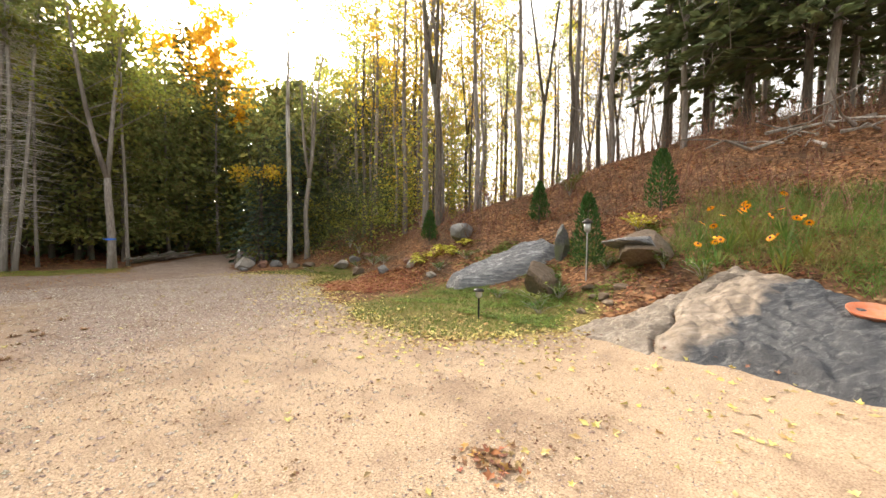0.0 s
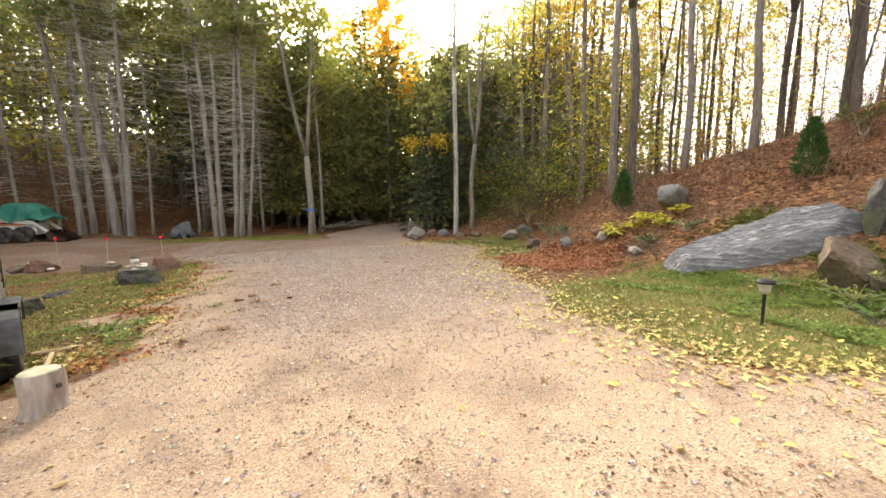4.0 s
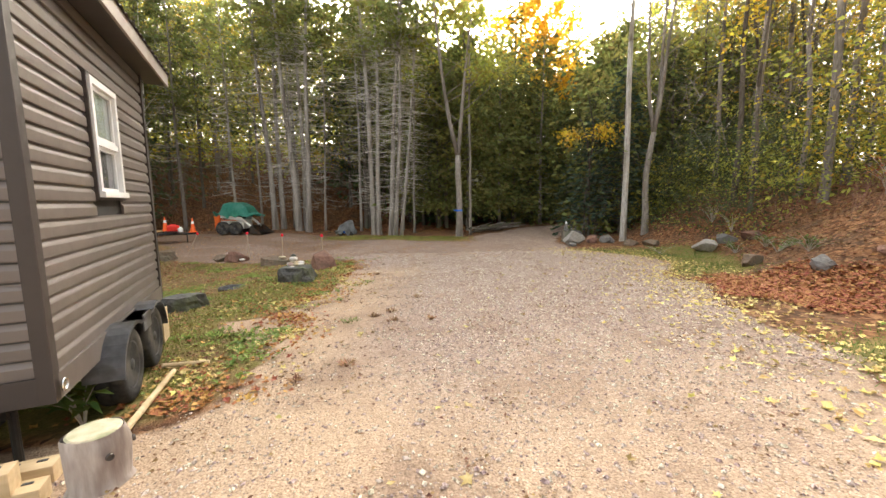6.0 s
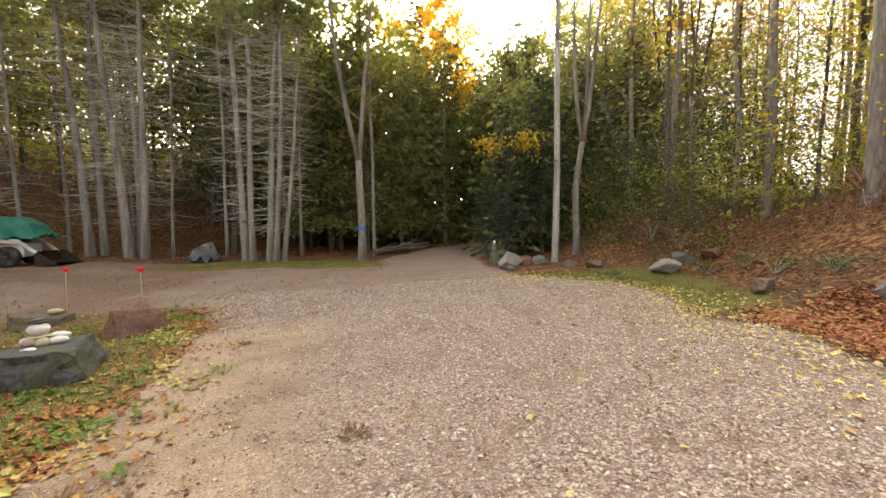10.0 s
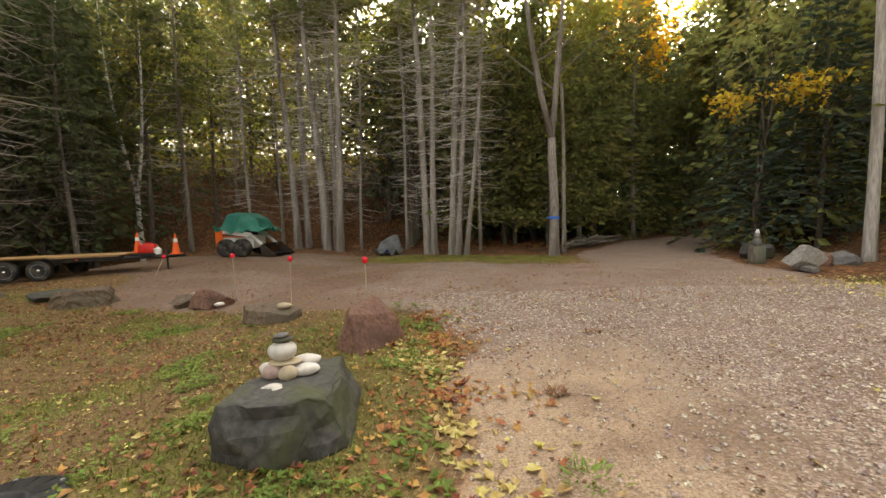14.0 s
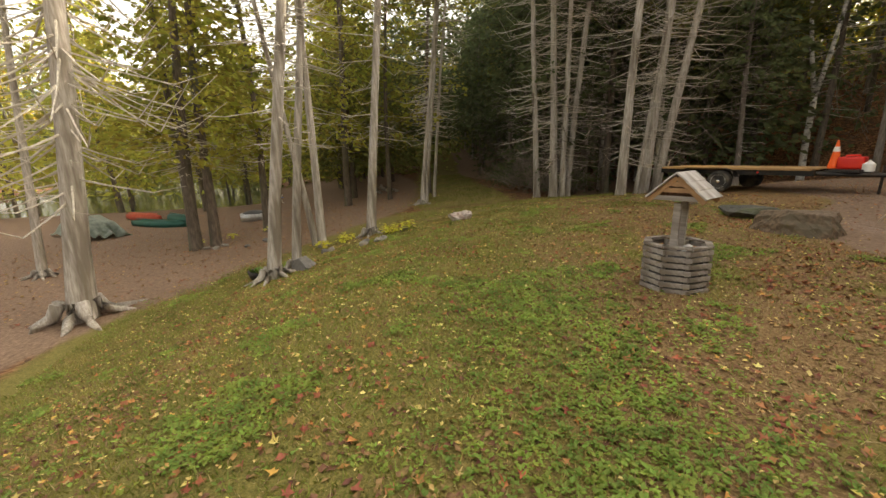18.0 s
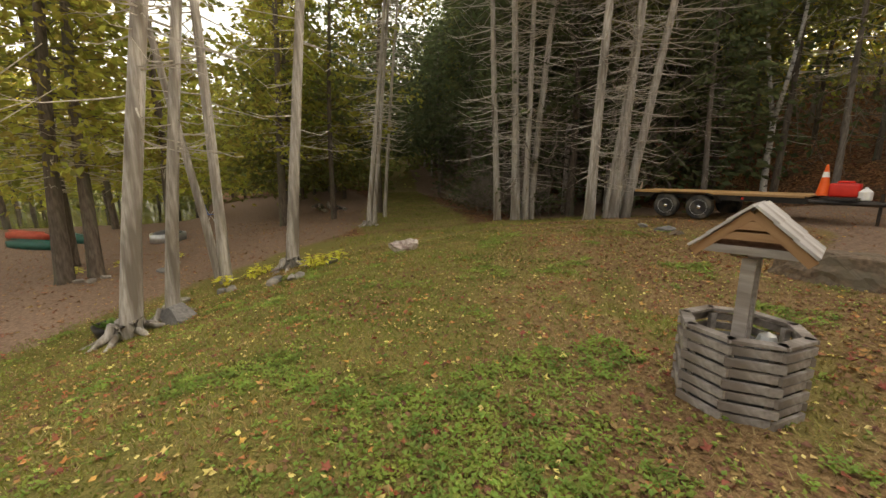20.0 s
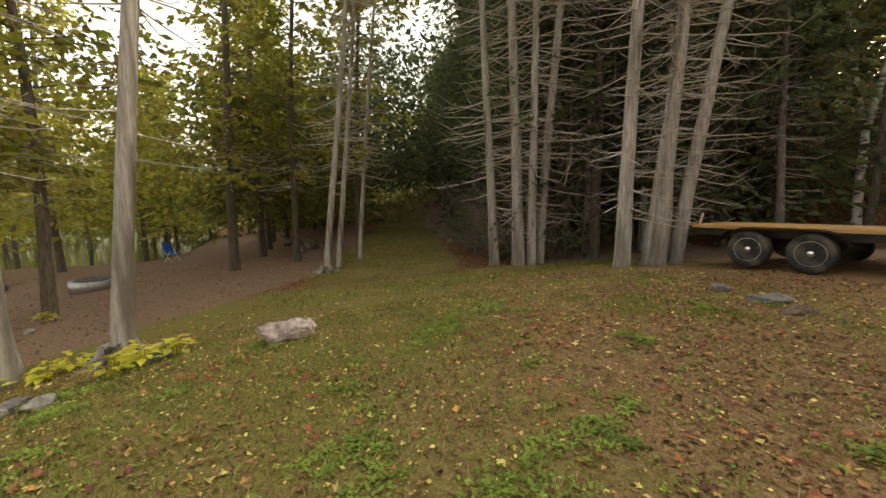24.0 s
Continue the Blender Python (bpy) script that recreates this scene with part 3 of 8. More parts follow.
def broadleaf(m, seed, height=15, r=0.15, fork=0.35, stems=2, limbs=9, leaves=900, leaf=None, bark=None, size=0.13, lean=(0, 0), crook=0.5, label="", low_leaf=0.3, reach=0.22, name="deciduous_tree", band=(0, 99)):
    """A forked broadleaved tree with rising limbs, fine twigs and as many leaves as the autumn has left."""
    rnd = random.Random(seed)
    tree = thing(name, m, label or "slender deciduous tree with sparse yellow autumn leaves", "tree", "deciduous trees")
    bark = bark or BARK_GREY
    base = bend_line(rnd, height * fork, lean, crook * 0.2, 5)
    trunk_part(rnd, base, r, r * 0.75, 9, tree, bark)
    lb, tips = Shape(), []
    for s in range(stems):
        a = math.tau * s / max(1, stems) + rnd.uniform(0, 0.9)
        h = height * (1 - fork) * rnd.uniform(0.85, 1.05)
        w = rnd.uniform(0.06, 0.16) if stems > 1 else 0.02
        line, ph = [], rnd.uniform(0, 6)
        for i in range(8):
            t = i / 7
            off = Vector((math.cos(a), math.sin(a), 0)) * (h * w * t ** 0.8) + Vector((math.sin(ph + 4 * t), math.cos(ph + 3 * t), 0)) * crook * 0.45 * t
            line.append(base[-1] + off + Vector((lean[0] * h * t, lean[1] * h * t, h * t - (0.05 if i == 0 else 0))))
        rs = r * (0.75 if stems == 1 else 0.64)
        lb.tube(line, [rs * (1 - 0.85 * i / 7) for i in range(8)], 7)
        for k in range(limbs):
            t = 0.12 + 0.86 * (k + rnd.random()) / limbs
            p = along(line, t)
            b = rnd.uniform(0, math.tau)
            ln = height * reach * (1.1 - 0.75 * t) * rnd.uniform(0.5, 1.1)
            d = Vector((math.cos(b), math.sin(b), rnd.uniform(0.5, 1.4))).normalized()
            e = p + d * ln
            mid = p + d * ln * 0.5 + Vector((rnd.gauss(0, 0.1), rnd.gauss(0, 0.1), -0.05 * ln))
            r1 = rs * 0.32 * (1.1 - t)
            lb.tube([p, mid, e], [r1, r1 * 0.6, r1 * 0.15], 4, False)
            for j in range(5):
                q = mid.lerp(e, rnd.random()) if j else e
                d2 = (d + Vector((rnd.gauss(0, 0.6), rnd.gauss(0, 0.6), rnd.gauss(0.1, 0.4)))).normalized()
                ee = q + d2 * ln * rnd.uniform(0.2, 0.45)
                lb.tube([q, q.lerp(ee, 0.5) + Vector((0, 0, 0.03)), ee], [r1 * 0.25 + 0.003, r1 * 0.15 + 0.002, 0.002], 3, False)
                if t > low_leaf - 0.2:
                    tips += [ee, q.lerp(ee, 0.5)]
    tagged(link("branching", lb.mesh("branching", bark, True), tree), kind="stuff")
    if leaves and tips:
        cr = Shape()
        for k in range(leaves):
            p = tips[rnd.randrange(len(tips))] + Vector((rnd.gauss(0, 0.28), rnd.gauss(0, 0.28), rnd.gauss(-0.05, 0.22)))
            if not band[0] < p.z < band[1]:
                continue
            w = Vector((rnd.gauss(0, 1), rnd.gauss(0, 1), rnd.gauss(-0.7, 0.5))).normalized()
            cr.leaf(p, w, Vector((rnd.gauss(0, 0.6), rnd.gauss(0, 0.6), 1)), size * rnd.uniform(0.7, 1.4), size * rnd.uniform(0.6, 1.1))
        link("crown", cr.mesh("crown", leaf or LEAF_YELLOW), tree)
    return tree


def at(x, y, turn=0.0, scale=1.0, sink=0.0):
    """A pose on the ground."""
    return pose(x, y, ground_z(x, y) - sink, 0, 0, turn) @ Matrix.Scale(scale, 4)


def plant_copy(ob, x, y, turn, scale=1.0):
    c = copy_thing(ob, at(x, y, turn))
    c.scale = (scale, scale, scale)
    return c


# cedars that stand in small clumps along the far edge of the turning place
rc = random.Random(5)
for i, (x, y, r, lx, ly) in enumerate(((-11.0, 33.6, 0.19, -0.045, 0.0), (-10.6, 34.1, 0.18, -0.012, 0.01), (-10.2, 35.2, 0.09, 0.01, 0.0), (-7.6, 33.8, 0.08, 0.02, 0.0), (-5.0, 33.5, 0.09, -0.01, 0.0), (-1.2, 31.4, 0.08, 0.0, 0.0), (-14.2, 35.0, 0.1, -0.03, 0.0), (-9.0, 32.4, 0.21, -0.055, 0.0), (-8.75, 33.1, 0.16, 0.0, 0.01),
                                       (-8.3, 32.1, 0.19, 0.04, 0.0), (-3.7, 30.4, 0.17, -0.04, 0.0), (-3.4, 30.3, 0.15, 0.0, 0.0), (-2.62, 29.7, 0.16, 0.06, 0.0),
                                       (-2.35, 29.6, 0.13, 0.05, 0.01), (-2.0, 29.4, 0.10, 0.11, 0.0))):
    tall_cedar(at(x, y), 100 + i, rc.uniform(16, 19), r * 1.05, (lx, ly), 0.3, 150, 0.08, 0.62, 900, BARK_MID)
# cedars beside the flat-bed trailer and along the trail
for i, (x, y, r, lx, ly) in enumerate(((-20.87, 21.03, 0.125, -0.017, -0.042), (-20.52, 21.59, 0.165, -0.015, -0.032), (-20.37, 21.88, 0.12, 0.004, 0.008), (-20.62, 22.23, 0.14, 0.031, 0.056), (-22.4, 25.1, 0.17, -0.005, -0.007),
                                       (-18.18, 22.99, 0.16, 0.013, 0.016), (-18.39, 23.79, 0.10, 0.064, 0.071), (-18.2, 23.93, 0.17, 0.04, 0.042), (-18.21, 24.42, 0.155, 0.095, 0.093))):
    tall_cedar(at(x, y), 140 + i, rc.uniform(15, 18), r, (lx, ly), 0.12, 170, 0.06, 0.66, 800, long_twig=1.15)

# trees that stand out by the lane
broadleaf(at(1.44, 27.92), 201, 17, 0.2, 0.27, 2, 12, 2600, LEAF_GREEN, BARK_GREY, 0.2, (0.0, 0.0), 0.5, "forked grey tree with green-yellow leaves and a blue ribbon", 0.2, 0.24)
broadleaf(at(2.29, 29.43), 202, 15, 0.09, 0.5, 1, 8, 500, LEAF_GREEN, BARK_GREY, 0.18, (-0.01, 0.0), 0.3, "thin grey tree with few green leaves")
broadleaf(at(8.62, 23.10), 203, 16, 0.14, 0.55, 1, 12, 900, LEAF_YELLOW, BARK_PALE, 0.15, (0.0, 0.0), 0.3, "slender pale-barked tree with sparse yellow leaves at the top")
broadleaf(at(9.60, 23.01), 204, 13, 0.15, 0.35, 3, 9, 120, LEAF_GREEN, BARK_GREY, 0.13, (0.01, 0.0), 0.8, "grey multi-stemmed tree, nearly bare", 0.5)
hemlock(at(8.70, 27.02), 205, 6.4, 0.09, 0.05, 2.5, 100, 0.2, NEEDLE_BLUE, label="young blue-green hemlock with drooping boughs beside the lane")
hemlock(at(9.98, 26.00), 206, 8.5, 0.1, 0.06, 2.8, 130, 0.22, NEEDLE_BLUE, label="young dark green hemlock beside the lane")
for x, y, h, sp, sd in ((11.3, 28.2, 9.5, 2.7, 212), (13.0, 26.6, 8.5, 2.6, 213), (12.0, 31.0, 11.0, 3.0, 214), (14.6, 29.2, 10.0, 2.8, 215), (10.6, 30.8, 9.0, 2.6, 216), (16.0, 26.5, 9.0, 2.7, 217)):
    hemlock(at(x, y), sd, h, 0.11, 0.05, sp, 120, 0.24, NEEDLE_DARK, label="dark green hemlock in the wood beside the lane")
broadleaf(at(8.34, 26.64), 207, 7.4, 0.05, 0.5, 3, 6, 2000, LEAF_YELLOW, BARK_DARK, 0.16, (-0.03, -0.03), 0.9, "small maple with a bright golden-yellow bough", 0.1, 0.36, band=(4.3, 5.9))
broadleaf(at(10.0, 43.5), 208, 21.0, 0.3, 0.35, 4, 16, 8000, LEAF_ORANGE, BARK_DARK, 0.32, (0, 0), 1.2, "tall tree with dense golden-orange crown", 0.1, 0.34)
broadleaf(at(13.5, 36), 209, 14, 0.22, 0.25, 3, 14, 5200, NEEDLE, BARK_DARK, 0.3, (0, 0), 0.8, "rounded green tree with a dense crown", 0.0, 0.28)
broadleaf(at(-20.2, 34.2), 210, 17, 0.15, 0.22, 2, 8, 300, LEAF_YELLOW, BARK_BIRCH, 0.13, (-0.02, 0), 0.5, "white-barked birch with two leaning stems")
tall_cedar(at(-18.3, 35.6), 211, 17, 0.13, (-0.01, 0), 0.3, 60, 0.2, 0.5, 1200, BARK_GREY)

# hill beside the drive: bare and yellowing stems against the sky
for i, (x, y, h, r, st, lv, lx) in enumerate(((10.95, 13.7, 17, 0.2, 2, 700, -0.05), (12.4, 12.8, 16, 0.15, 1, 200, 0.01), (13.85, 11.5, 17, 0.17, 1, 200, 0.0), (15.9, 10.1, 16, 0.15, 2, 100, -0.03),
                                              (16.0, 8.3, 15, 0.16, 2, 60, 0.02), (15.5, 5.5, 16, 0.14, 1, 60, 0.0), (16.6, 3.8, 16, 0.19, 2, 60, 0.03), (14.2, 1.7, 15, 0.16, 1, 40, 0.06),
                                              (12.8, 18.9, 15, 0.12, 1, 700, 0.0), (11.6, 19.6, 13, 0.1, 1, 600, 0.02), (12.7, 15.2, 17, 0.16, 2, 600, -0.02), (14.8, 14.5, 15, 0.13, 1, 400, 0.03))):
    broadleaf(at(x, y), 230 + i, h, r * 0.75, 0.35, st, 10, lv, LEAF_YELLOW, BARK_GREY if i % 3 else BARK_DARK, 0.15, (lx, 0.0), 0.9, "tall bare-limbed tree with a few yellow leaves on the hillside")
hemlock(at(15.2, 2.2), 250, 14, 0.12, 0.12, 4.6, 240, 0.4, label="dark spruce with sweeping boughs on the hilltop", name="spruce_tree")
hemlock(at(17.5, 5.2), 251, 13, 0.12, 0.16, 4.0, 200, 0.4, label="dark spruce with sweeping boughs on the hilltop", name="spruce_tree")

# cedars on the bank below the lawn
bank = ((-14.1, 8.23, 0.31, -0.055, 0.114, 60, 12), (-14.45, 11.68, 0.19, -0.043, 0.139, 50, 15), (-15.0, 12.08, 0.14, -0.03, 0.124, 40, 14), (-17.0, 12.55, 0.16, -0.001, 0.005, 40, 14), (-17.5, 12.35, 0.13, 0.021, -0.131, 30, 12),
        (-16.9, 13.9, 0.18, -0.03, 0.11, 50, 15), (-22.75, 16.42, 0.15, -0.005, 0.11, 60, 13), (-23.6, 16.75, 0.13, 0.0, 0.109, 50, 14), (-25.4, 17.5, 0.12, 0.004, 0.094, 40, 13), (-18.0, 5.1, 0.15, -0.1, 0.05, 30, 12))
for i, (x, y, r, lx, ly, tw, h) in enumerate(bank):
    tall_cedar(at(x, y), 300 + i, h, r * 0.72, (lx, ly), 0.1, tw * 2 if i else 150, 0.18, 0.66, 700, needle=NEEDLE_YELLOW, long_twig=1.25 if i == 0 else 0.8, label="pale cedar trunk with flared roots and bare grey twigs")
for i, (x, y, h, r) in enumerate(((-25.8, 13.2, 14, 0.17), (-25.9, 15.3, 13, 0.12), (-27.2, 17.6, 14, 0.13), (-21.9, 10.1, 13, 0.14), (-20.0, 8.2, 12, 0.19), (-20.4, 8.7, 13, 0.17), (-22.3, 7.3, 12, 0.16))):
    tall_cedar(at(x, y), 330 + i, h, r, (-0.1 if 3 < i < 6 else 0.01, 0.02), 0.3, 40, 0.2, 0.22, 900, BARK_DARK, NEEDLE_YELLOW, 2.0, 0.24, "dark-stemmed cedar with drooping olive-green sprays")

# ---- the woods all round ----
rf = random.Random(11)


def clear_of(spots, x, y, d):
    return all((x - a) ** 2 + (y - b) ** 2 > d * d for a, b in spots)


def scatter(makers, count, region, gap, inside):
    """Stands copies of a few trees in a region, none closer than gap."""
    x0, y0, x1, y1 = region
    spots, protos = [], {}
    tries = 0
    while len(spots) < count and tries < count * 40:
        tries += 1
        x, y = rf.uniform(x0, x1), rf.uniform(y0, y1)
        if not inside(x, y) or not clear_of(spots, x, y, gap):
            continue
        spots.append((x, y))
        k = rf.randrange(len(makers))
        if k not in protos:
            protos[k] = makers[k](at(x, y))
        else:
            plant_copy(protos[k], x, y, rf.uniform(0, 360), rf.uniform(0.8, 1.15))


def off_lane(x, y):
    return lane(x, y) > 3.2


dark_wood = [lambda m: tall_cedar(m, 401, 18, 0.16, (0, 0), 0.3, 60, 0.08, 0.4, 1500, BARK_GREY, NEEDLE),
             lambda m: tall_cedar(m, 402, 17, 0.13, (0.02, 0), 0.3, 60, 0.08, 0.35, 1700, BARK_DARK, NEEDLE),
             lambda m: tall_cedar(m, 403, 19, 0.15, (-0.02, 0), 0.3, 50, 0.1, 0.45, 1500, BARK_DARK, NEEDLE_DARK),
             lambda m: hemlock(m, 404, 15, 0.16, 0.22, 2.8, 110, 0.3, NEEDLE_DARK),
             lambda m: hemlock(m, 405, 17, 0.17, 0.3, 2.6, 110, 0.3, NEEDLE),
             lambda m: broadleaf(m, 406, 17, 0.14, 0.4, 2, 10, 1800, LEAF_GREEN, BARK_DARK, 0.24, label="forest tree with green-yellow leaves")]
light_wood = [lambda m: broadleaf(m, 407, 18, 0.13, 0.5, 2, 9, 700, LEAF_GREEN, BARK_DARK, 0.22, label="slim forest tree with yellow-green leaves"),
              lambda m: broadleaf(m, 408, 17, 0.11, 0.45, 1, 10, 600, LEAF_YELLOW, BARK_GREY, 0.2, label="slim forest tree with yellow leaves"),
              lambda m: tall_cedar(m, 409, 18, 0.13, (0.01, 0), 0.3, 50, 0.1, 0.6, 800, BARK_GREY, NEEDLE),
              lambda m: broadleaf(m, 410, 16, 0.14, 0.5, 1, 9, 500, LEAF_GREEN, BARK_DARK, 0.22, label="dark-stemmed forest tree with light green leaves")]
scatter(light_wood, 46, (-40, 36, -6, 62), 2.0, lambda x, y: True)
scatter(dark_wood, 26, (-6, 33.5, 2, 62), 1.7, lambda x, y: y > 34.0 - 0.25 * (x + 4) * (x > -4) and off_lane(x, y))
scatter(dark_wood, 40, (-1, 30, 30, 60), 2.0, lambda x, y: off_lane(x, y) and (y > 38 or (x < 5 and lane(x, y) > 3.6) or x > 10))
yellow_wood = [lambda m: broadleaf(m, 411, 17, 0.13, 0.4, 1, 11, 800, LEAF_YELLOW, BARK_GREY, 0.18),
               lambda m: broadleaf(m, 412, 15, 0.11, 0.35, 2, 10, 900, LEAF_YELLOW, BARK_DARK, 0.18),
               lambda m: broadleaf(m, 413, 18, 0.15, 0.45, 2, 10, 250, LEAF_YELLOW, BARK_GREY, 0.15),
               lambda m: broadleaf(m, 414, 12, 0.07, 0.3, 1, 10, 600, LEAF_YELLOW, BARK_DARK, 0.17),
               lambda m: broadleaf(m, 415, 16, 0.12, 0.4, 1, 10, 700, LEAF_GREEN, BARK_DARK, 0.18)]
scatter(yellow_wood, 70, (10, 14, 36, 40), 1.6, lambda x, y: x > foot(y) + 2.6 and off_lane(x, y))
bare_wood = [lambda m: broadleaf(m, 421, 16, 0.13, 0.4, 1, 11, 60, LEAF_YELLOW, BARK_GREY, 0.14, label="bare grey forest tree"),
             lambda m: broadleaf(m, 422, 17, 0.14, 0.35, 2, 10, 40, LEAF_YELLOW, BARK_DARK, 0.14, label="bare dark forest tree"),
             lambda m: broadleaf(m, 423, 14, 0.1, 0.3, 2, 10, 160, LEAF_YELLOW, BARK_GREY, 0.14, label="slim forest tree with few leaves"),
             lambda m: hemlock(m, 424, 13, 0.11, 0.2, 3.0, 130, 0.36, NEEDLE_DARK)]
scatter(bare_wood[:3], 78, (15, -14, 42, 14), 1.5, lambda x, y: True)
scatter(bare_wood[3:], 7, (20, -14, 36, 6), 3, lambda x, y: True)
west_wood = [lambda m: tall_cedar(m, 431, 15, 0.14, (0.02, 0), 0.3, 60, 0.1, 0.3, 2200, BARK_GREY, NEEDLE_DARK, 2.0),
             lambda m: tall_cedar(m, 432, 16, 0.13, (0, 0.02), 0.3, 70, 0.1, 0.35, 1800, BARK_DARK, NEEDLE, 2.0),
             lambda m: hemlock(m, 433, 13, 0.15, 0.12, 2.8, 110, 0.3, NEEDLE_DARK),
             lambda m: tall_cedar(m, 434, 15, 0.14, (0, 0), 0.3, 60, 0.1, 0.45, 1400, BARK_PALE, NEEDLE)]
scatter(west_wood, 75, (-60, 21.5, -19.5, 36), 1.7, lambda x, y: y > 21.8 + (-22 - x) * 0.17 and (x < -21 or y > 25.5))
olive_wood = [lambda m: tall_cedar(m, 441, 13, 0.15, (0.03, 0), 0.3, 25, 0.15, 0.2, 2600, BARK_DARK, NEEDLE_YELLOW, 2.5),
              lambda m: tall_cedar(m, 442, 12, 0.13, (-0.04, 0), 0.3, 25, 0.15, 0.22, 2400, BARK_DARK, NEEDLE_YELLOW, 2.3),
              lambda m: hemlock(m, 443, 11, 0.14, 0.12, 2.8, 110, 0.28, NEEDLE_YELLOW, "full cedar with olive-green sprays", "cedar_bush"),
              lambda m: broadleaf(m, 444, 13, 0.14, 0.3, 2, 10, 900, LEAF_YELLOW, BARK_DARK, 0.18)]
scatter(olive_wood, 22, (-60, -16, -29, 16.5), 3.2, lambda x, y: x < -30.5 or y > 11.5 or y < -6)
scatter(olive_wood, 14, (-60, 12, -27, 16.8), 1.8, lambda x, y: y < 16.0 + (-22 - x) * 0.12)
scatter(west_wood, 40, (-60, -32, 20, -13), 2.6, lambda x, y: True)


# ---- thickets: the leafy depth of the woods ----
def thicket(name, material, label, count, region, low, high, size, inside, seed, clumps=0.9):
    """Masses of foliage deep in the wood, in clumps with gaps."""
    rnd = random.Random(seed)
    x0, y0, x1, y1 = region
    sh = Shape()
    made = 0
    while made < count:
        x, y = rnd.uniform(x0, x1), rnd.uniform(y0, y1)
        if not inside(x, y):
            made += 0.05
            continue
        z = ground_z(x, y) + low + (high - low) * rnd.random() ** 1.25
        c = Vector((x, y, z))
        r = clumps * rnd.uniform(0.5, 1.3)
        n = rnd.randint(14, 26)
        for k in range(n):
            p = c + Vector((rnd.gauss(0, 1), rnd.gauss(0, 1), rnd.gauss(0, 0.35))) * r
            w = Vector((p.x - c.x, p.y - c.y, rnd.uniform(-1.1, 0.1) * r)) + Vector((rnd.gauss(0, 0.2), rnd.gauss(0, 0.2), 0))
            if w.length < 1e-3:
                continue
            sh.leaf(p, w, Vector((rnd.gauss(0, 1), rnd.gauss(0, 1), 0.5)), size * rnd.uniform(0.7, 1.6), size * rnd.uniform(0.4, 0.8))
        made += n
    ob = link(name, sh.mesh(name, material))
    return tagged(ob, label, "foliage", kind="stuff")


thicket("cedar_thicket", NEEDLE_DARK, "dense dark green conifer foliage deep in the wood", 17000, (-9, 42, 4, 66), 0.3, 15, 0.62, lambda x, y: off_lane(x, y), 501, 1.1)
thicket("cedar_thicket", NEEDLE, "dense green conifer foliage above the trunks", 6500, (-30, 36.5, 3, 50), 7.0, 19, 0.36, lambda x, y: off_lane(x, y), 502)
thicket("lane_thicket", NEEDLE_DARK, "dark green foliage closing the lane", 46000, (-2, 40, 36, 66), 0.2, 15, 0.62, lambda x, y: lane(x, y) > 2.6, 503, 1.1)
thicket("lane_thicket", NEEDLE, "mixed green foliage beside the lane", 34000, (8.0, 25.5, 30, 42), 0.2, 11, 0.32, lambda x, y: lane(x, y) > 2.9, 504)
thicket("lane_thicket", NEEDLE, "green foliage on the lane's edge", 16000, (-2, 31, 8, 42), 1.5, 13, 0.3, lambda x, y: lane(x, y) > 2.6, 511)
thicket("hill_foliage", LEAF_YELLOW, "yellow autumn foliage among bare stems", 21000, (10.5, 14, 36, 30), 1.0, 11, 0.115, lambda x, y: x > foot(y) + 1.5 and lane(x, y) > 6 and y < 15 + 0.9 * (x - 8), 505)
thicket("hill_foliage", LEAF_GREEN, "olive autumn undergrowth on the hill", 16000, (10, 15, 36, 36), 0.1, 6, 0.16, lambda x, y: x > foot(y) + 2 and lane(x, y) > 5, 506)
thicket("trail_thicket", NEEDLE_DARK, "dark conifer foliage beside the grass trail", 36000, (-62, 22.0, -20.5, 40), 0.6, 18, 0.36, lambda x, y: y > 22.6 + (-22 - x) * 0.17 and (x < -22 or y > 26), 507)
thicket("trail_thicket", NEEDLE, "green cedar foliage beside the grass trail", 17000, (-62, 11.5, -27, 17.5), 1.8, 8, 0.32, lambda x, y: y < 15.8 + (-22 - x) * 0.12, 508)
thicket("trail_thicket", NEEDLE, "green foliage closing the end of the trail", 20000, (-85, 8, -50, 44), 0.1, 12, 0.6, lambda x, y: True, 512, 1.2)
thicket("bank_foliage", NEEDLE_YELLOW, "olive cedar foliage over the lower clearing", 15000, (-66, -20, -29, 13), 1.7, 7.5, 0.34, lambda x, y: True, 509)
thicket("bank_foliage", NEEDLE, "dark shrubs along the far shore", 12000, (-90, -24, -50, 14), 0.0, 6, 0.5, lambda x, y: True, 514, 1.1)
thicket("bank_foliage", NEEDLE_YELLOW, "hanging olive cedar sprays above the bank", 5000, (-30, 2, -18.5, 13), 3.0, 7, 0.2, lambda x, y: True, 513, 0.7)
thicket("slope_foliage", LEAF_GREEN, "sunlit yellow-green foliage beyond the hill", 34000, (-62, 48, -2, 72), 0.5, 15, 0.46, lambda x, y: True, 518, 1.0)
thicket("slope_foliage", NEEDLE, "green foliage beyond the hill", 12000, (-62, 46, -2, 66), 0.3, 9, 0.42, lambda x, y: True, 519, 0.9)
thicket("trail_canopy", NEEDLE_DARK, "dark conifer boughs meeting over the grass trail", 15000, (-60, 15, -33, 28), 3.6, 15, 0.4, lambda x, y: True, 527, 0.9)
thicket("slope_canopy", LEAF_GREEN, "yellow-green canopy above the leafy slope", 13000, (-46, 42, -7, 60), 6, 18, 0.34, lambda x, y: True, 528, 0.9)
thicket("slope_canopy", NEEDLE_DARK, "dark conifer canopy above the leafy slope", 12000, (-46, 42, -7, 62), 4, 19, 0.4, lambda x, y: True, 529, 0.9)
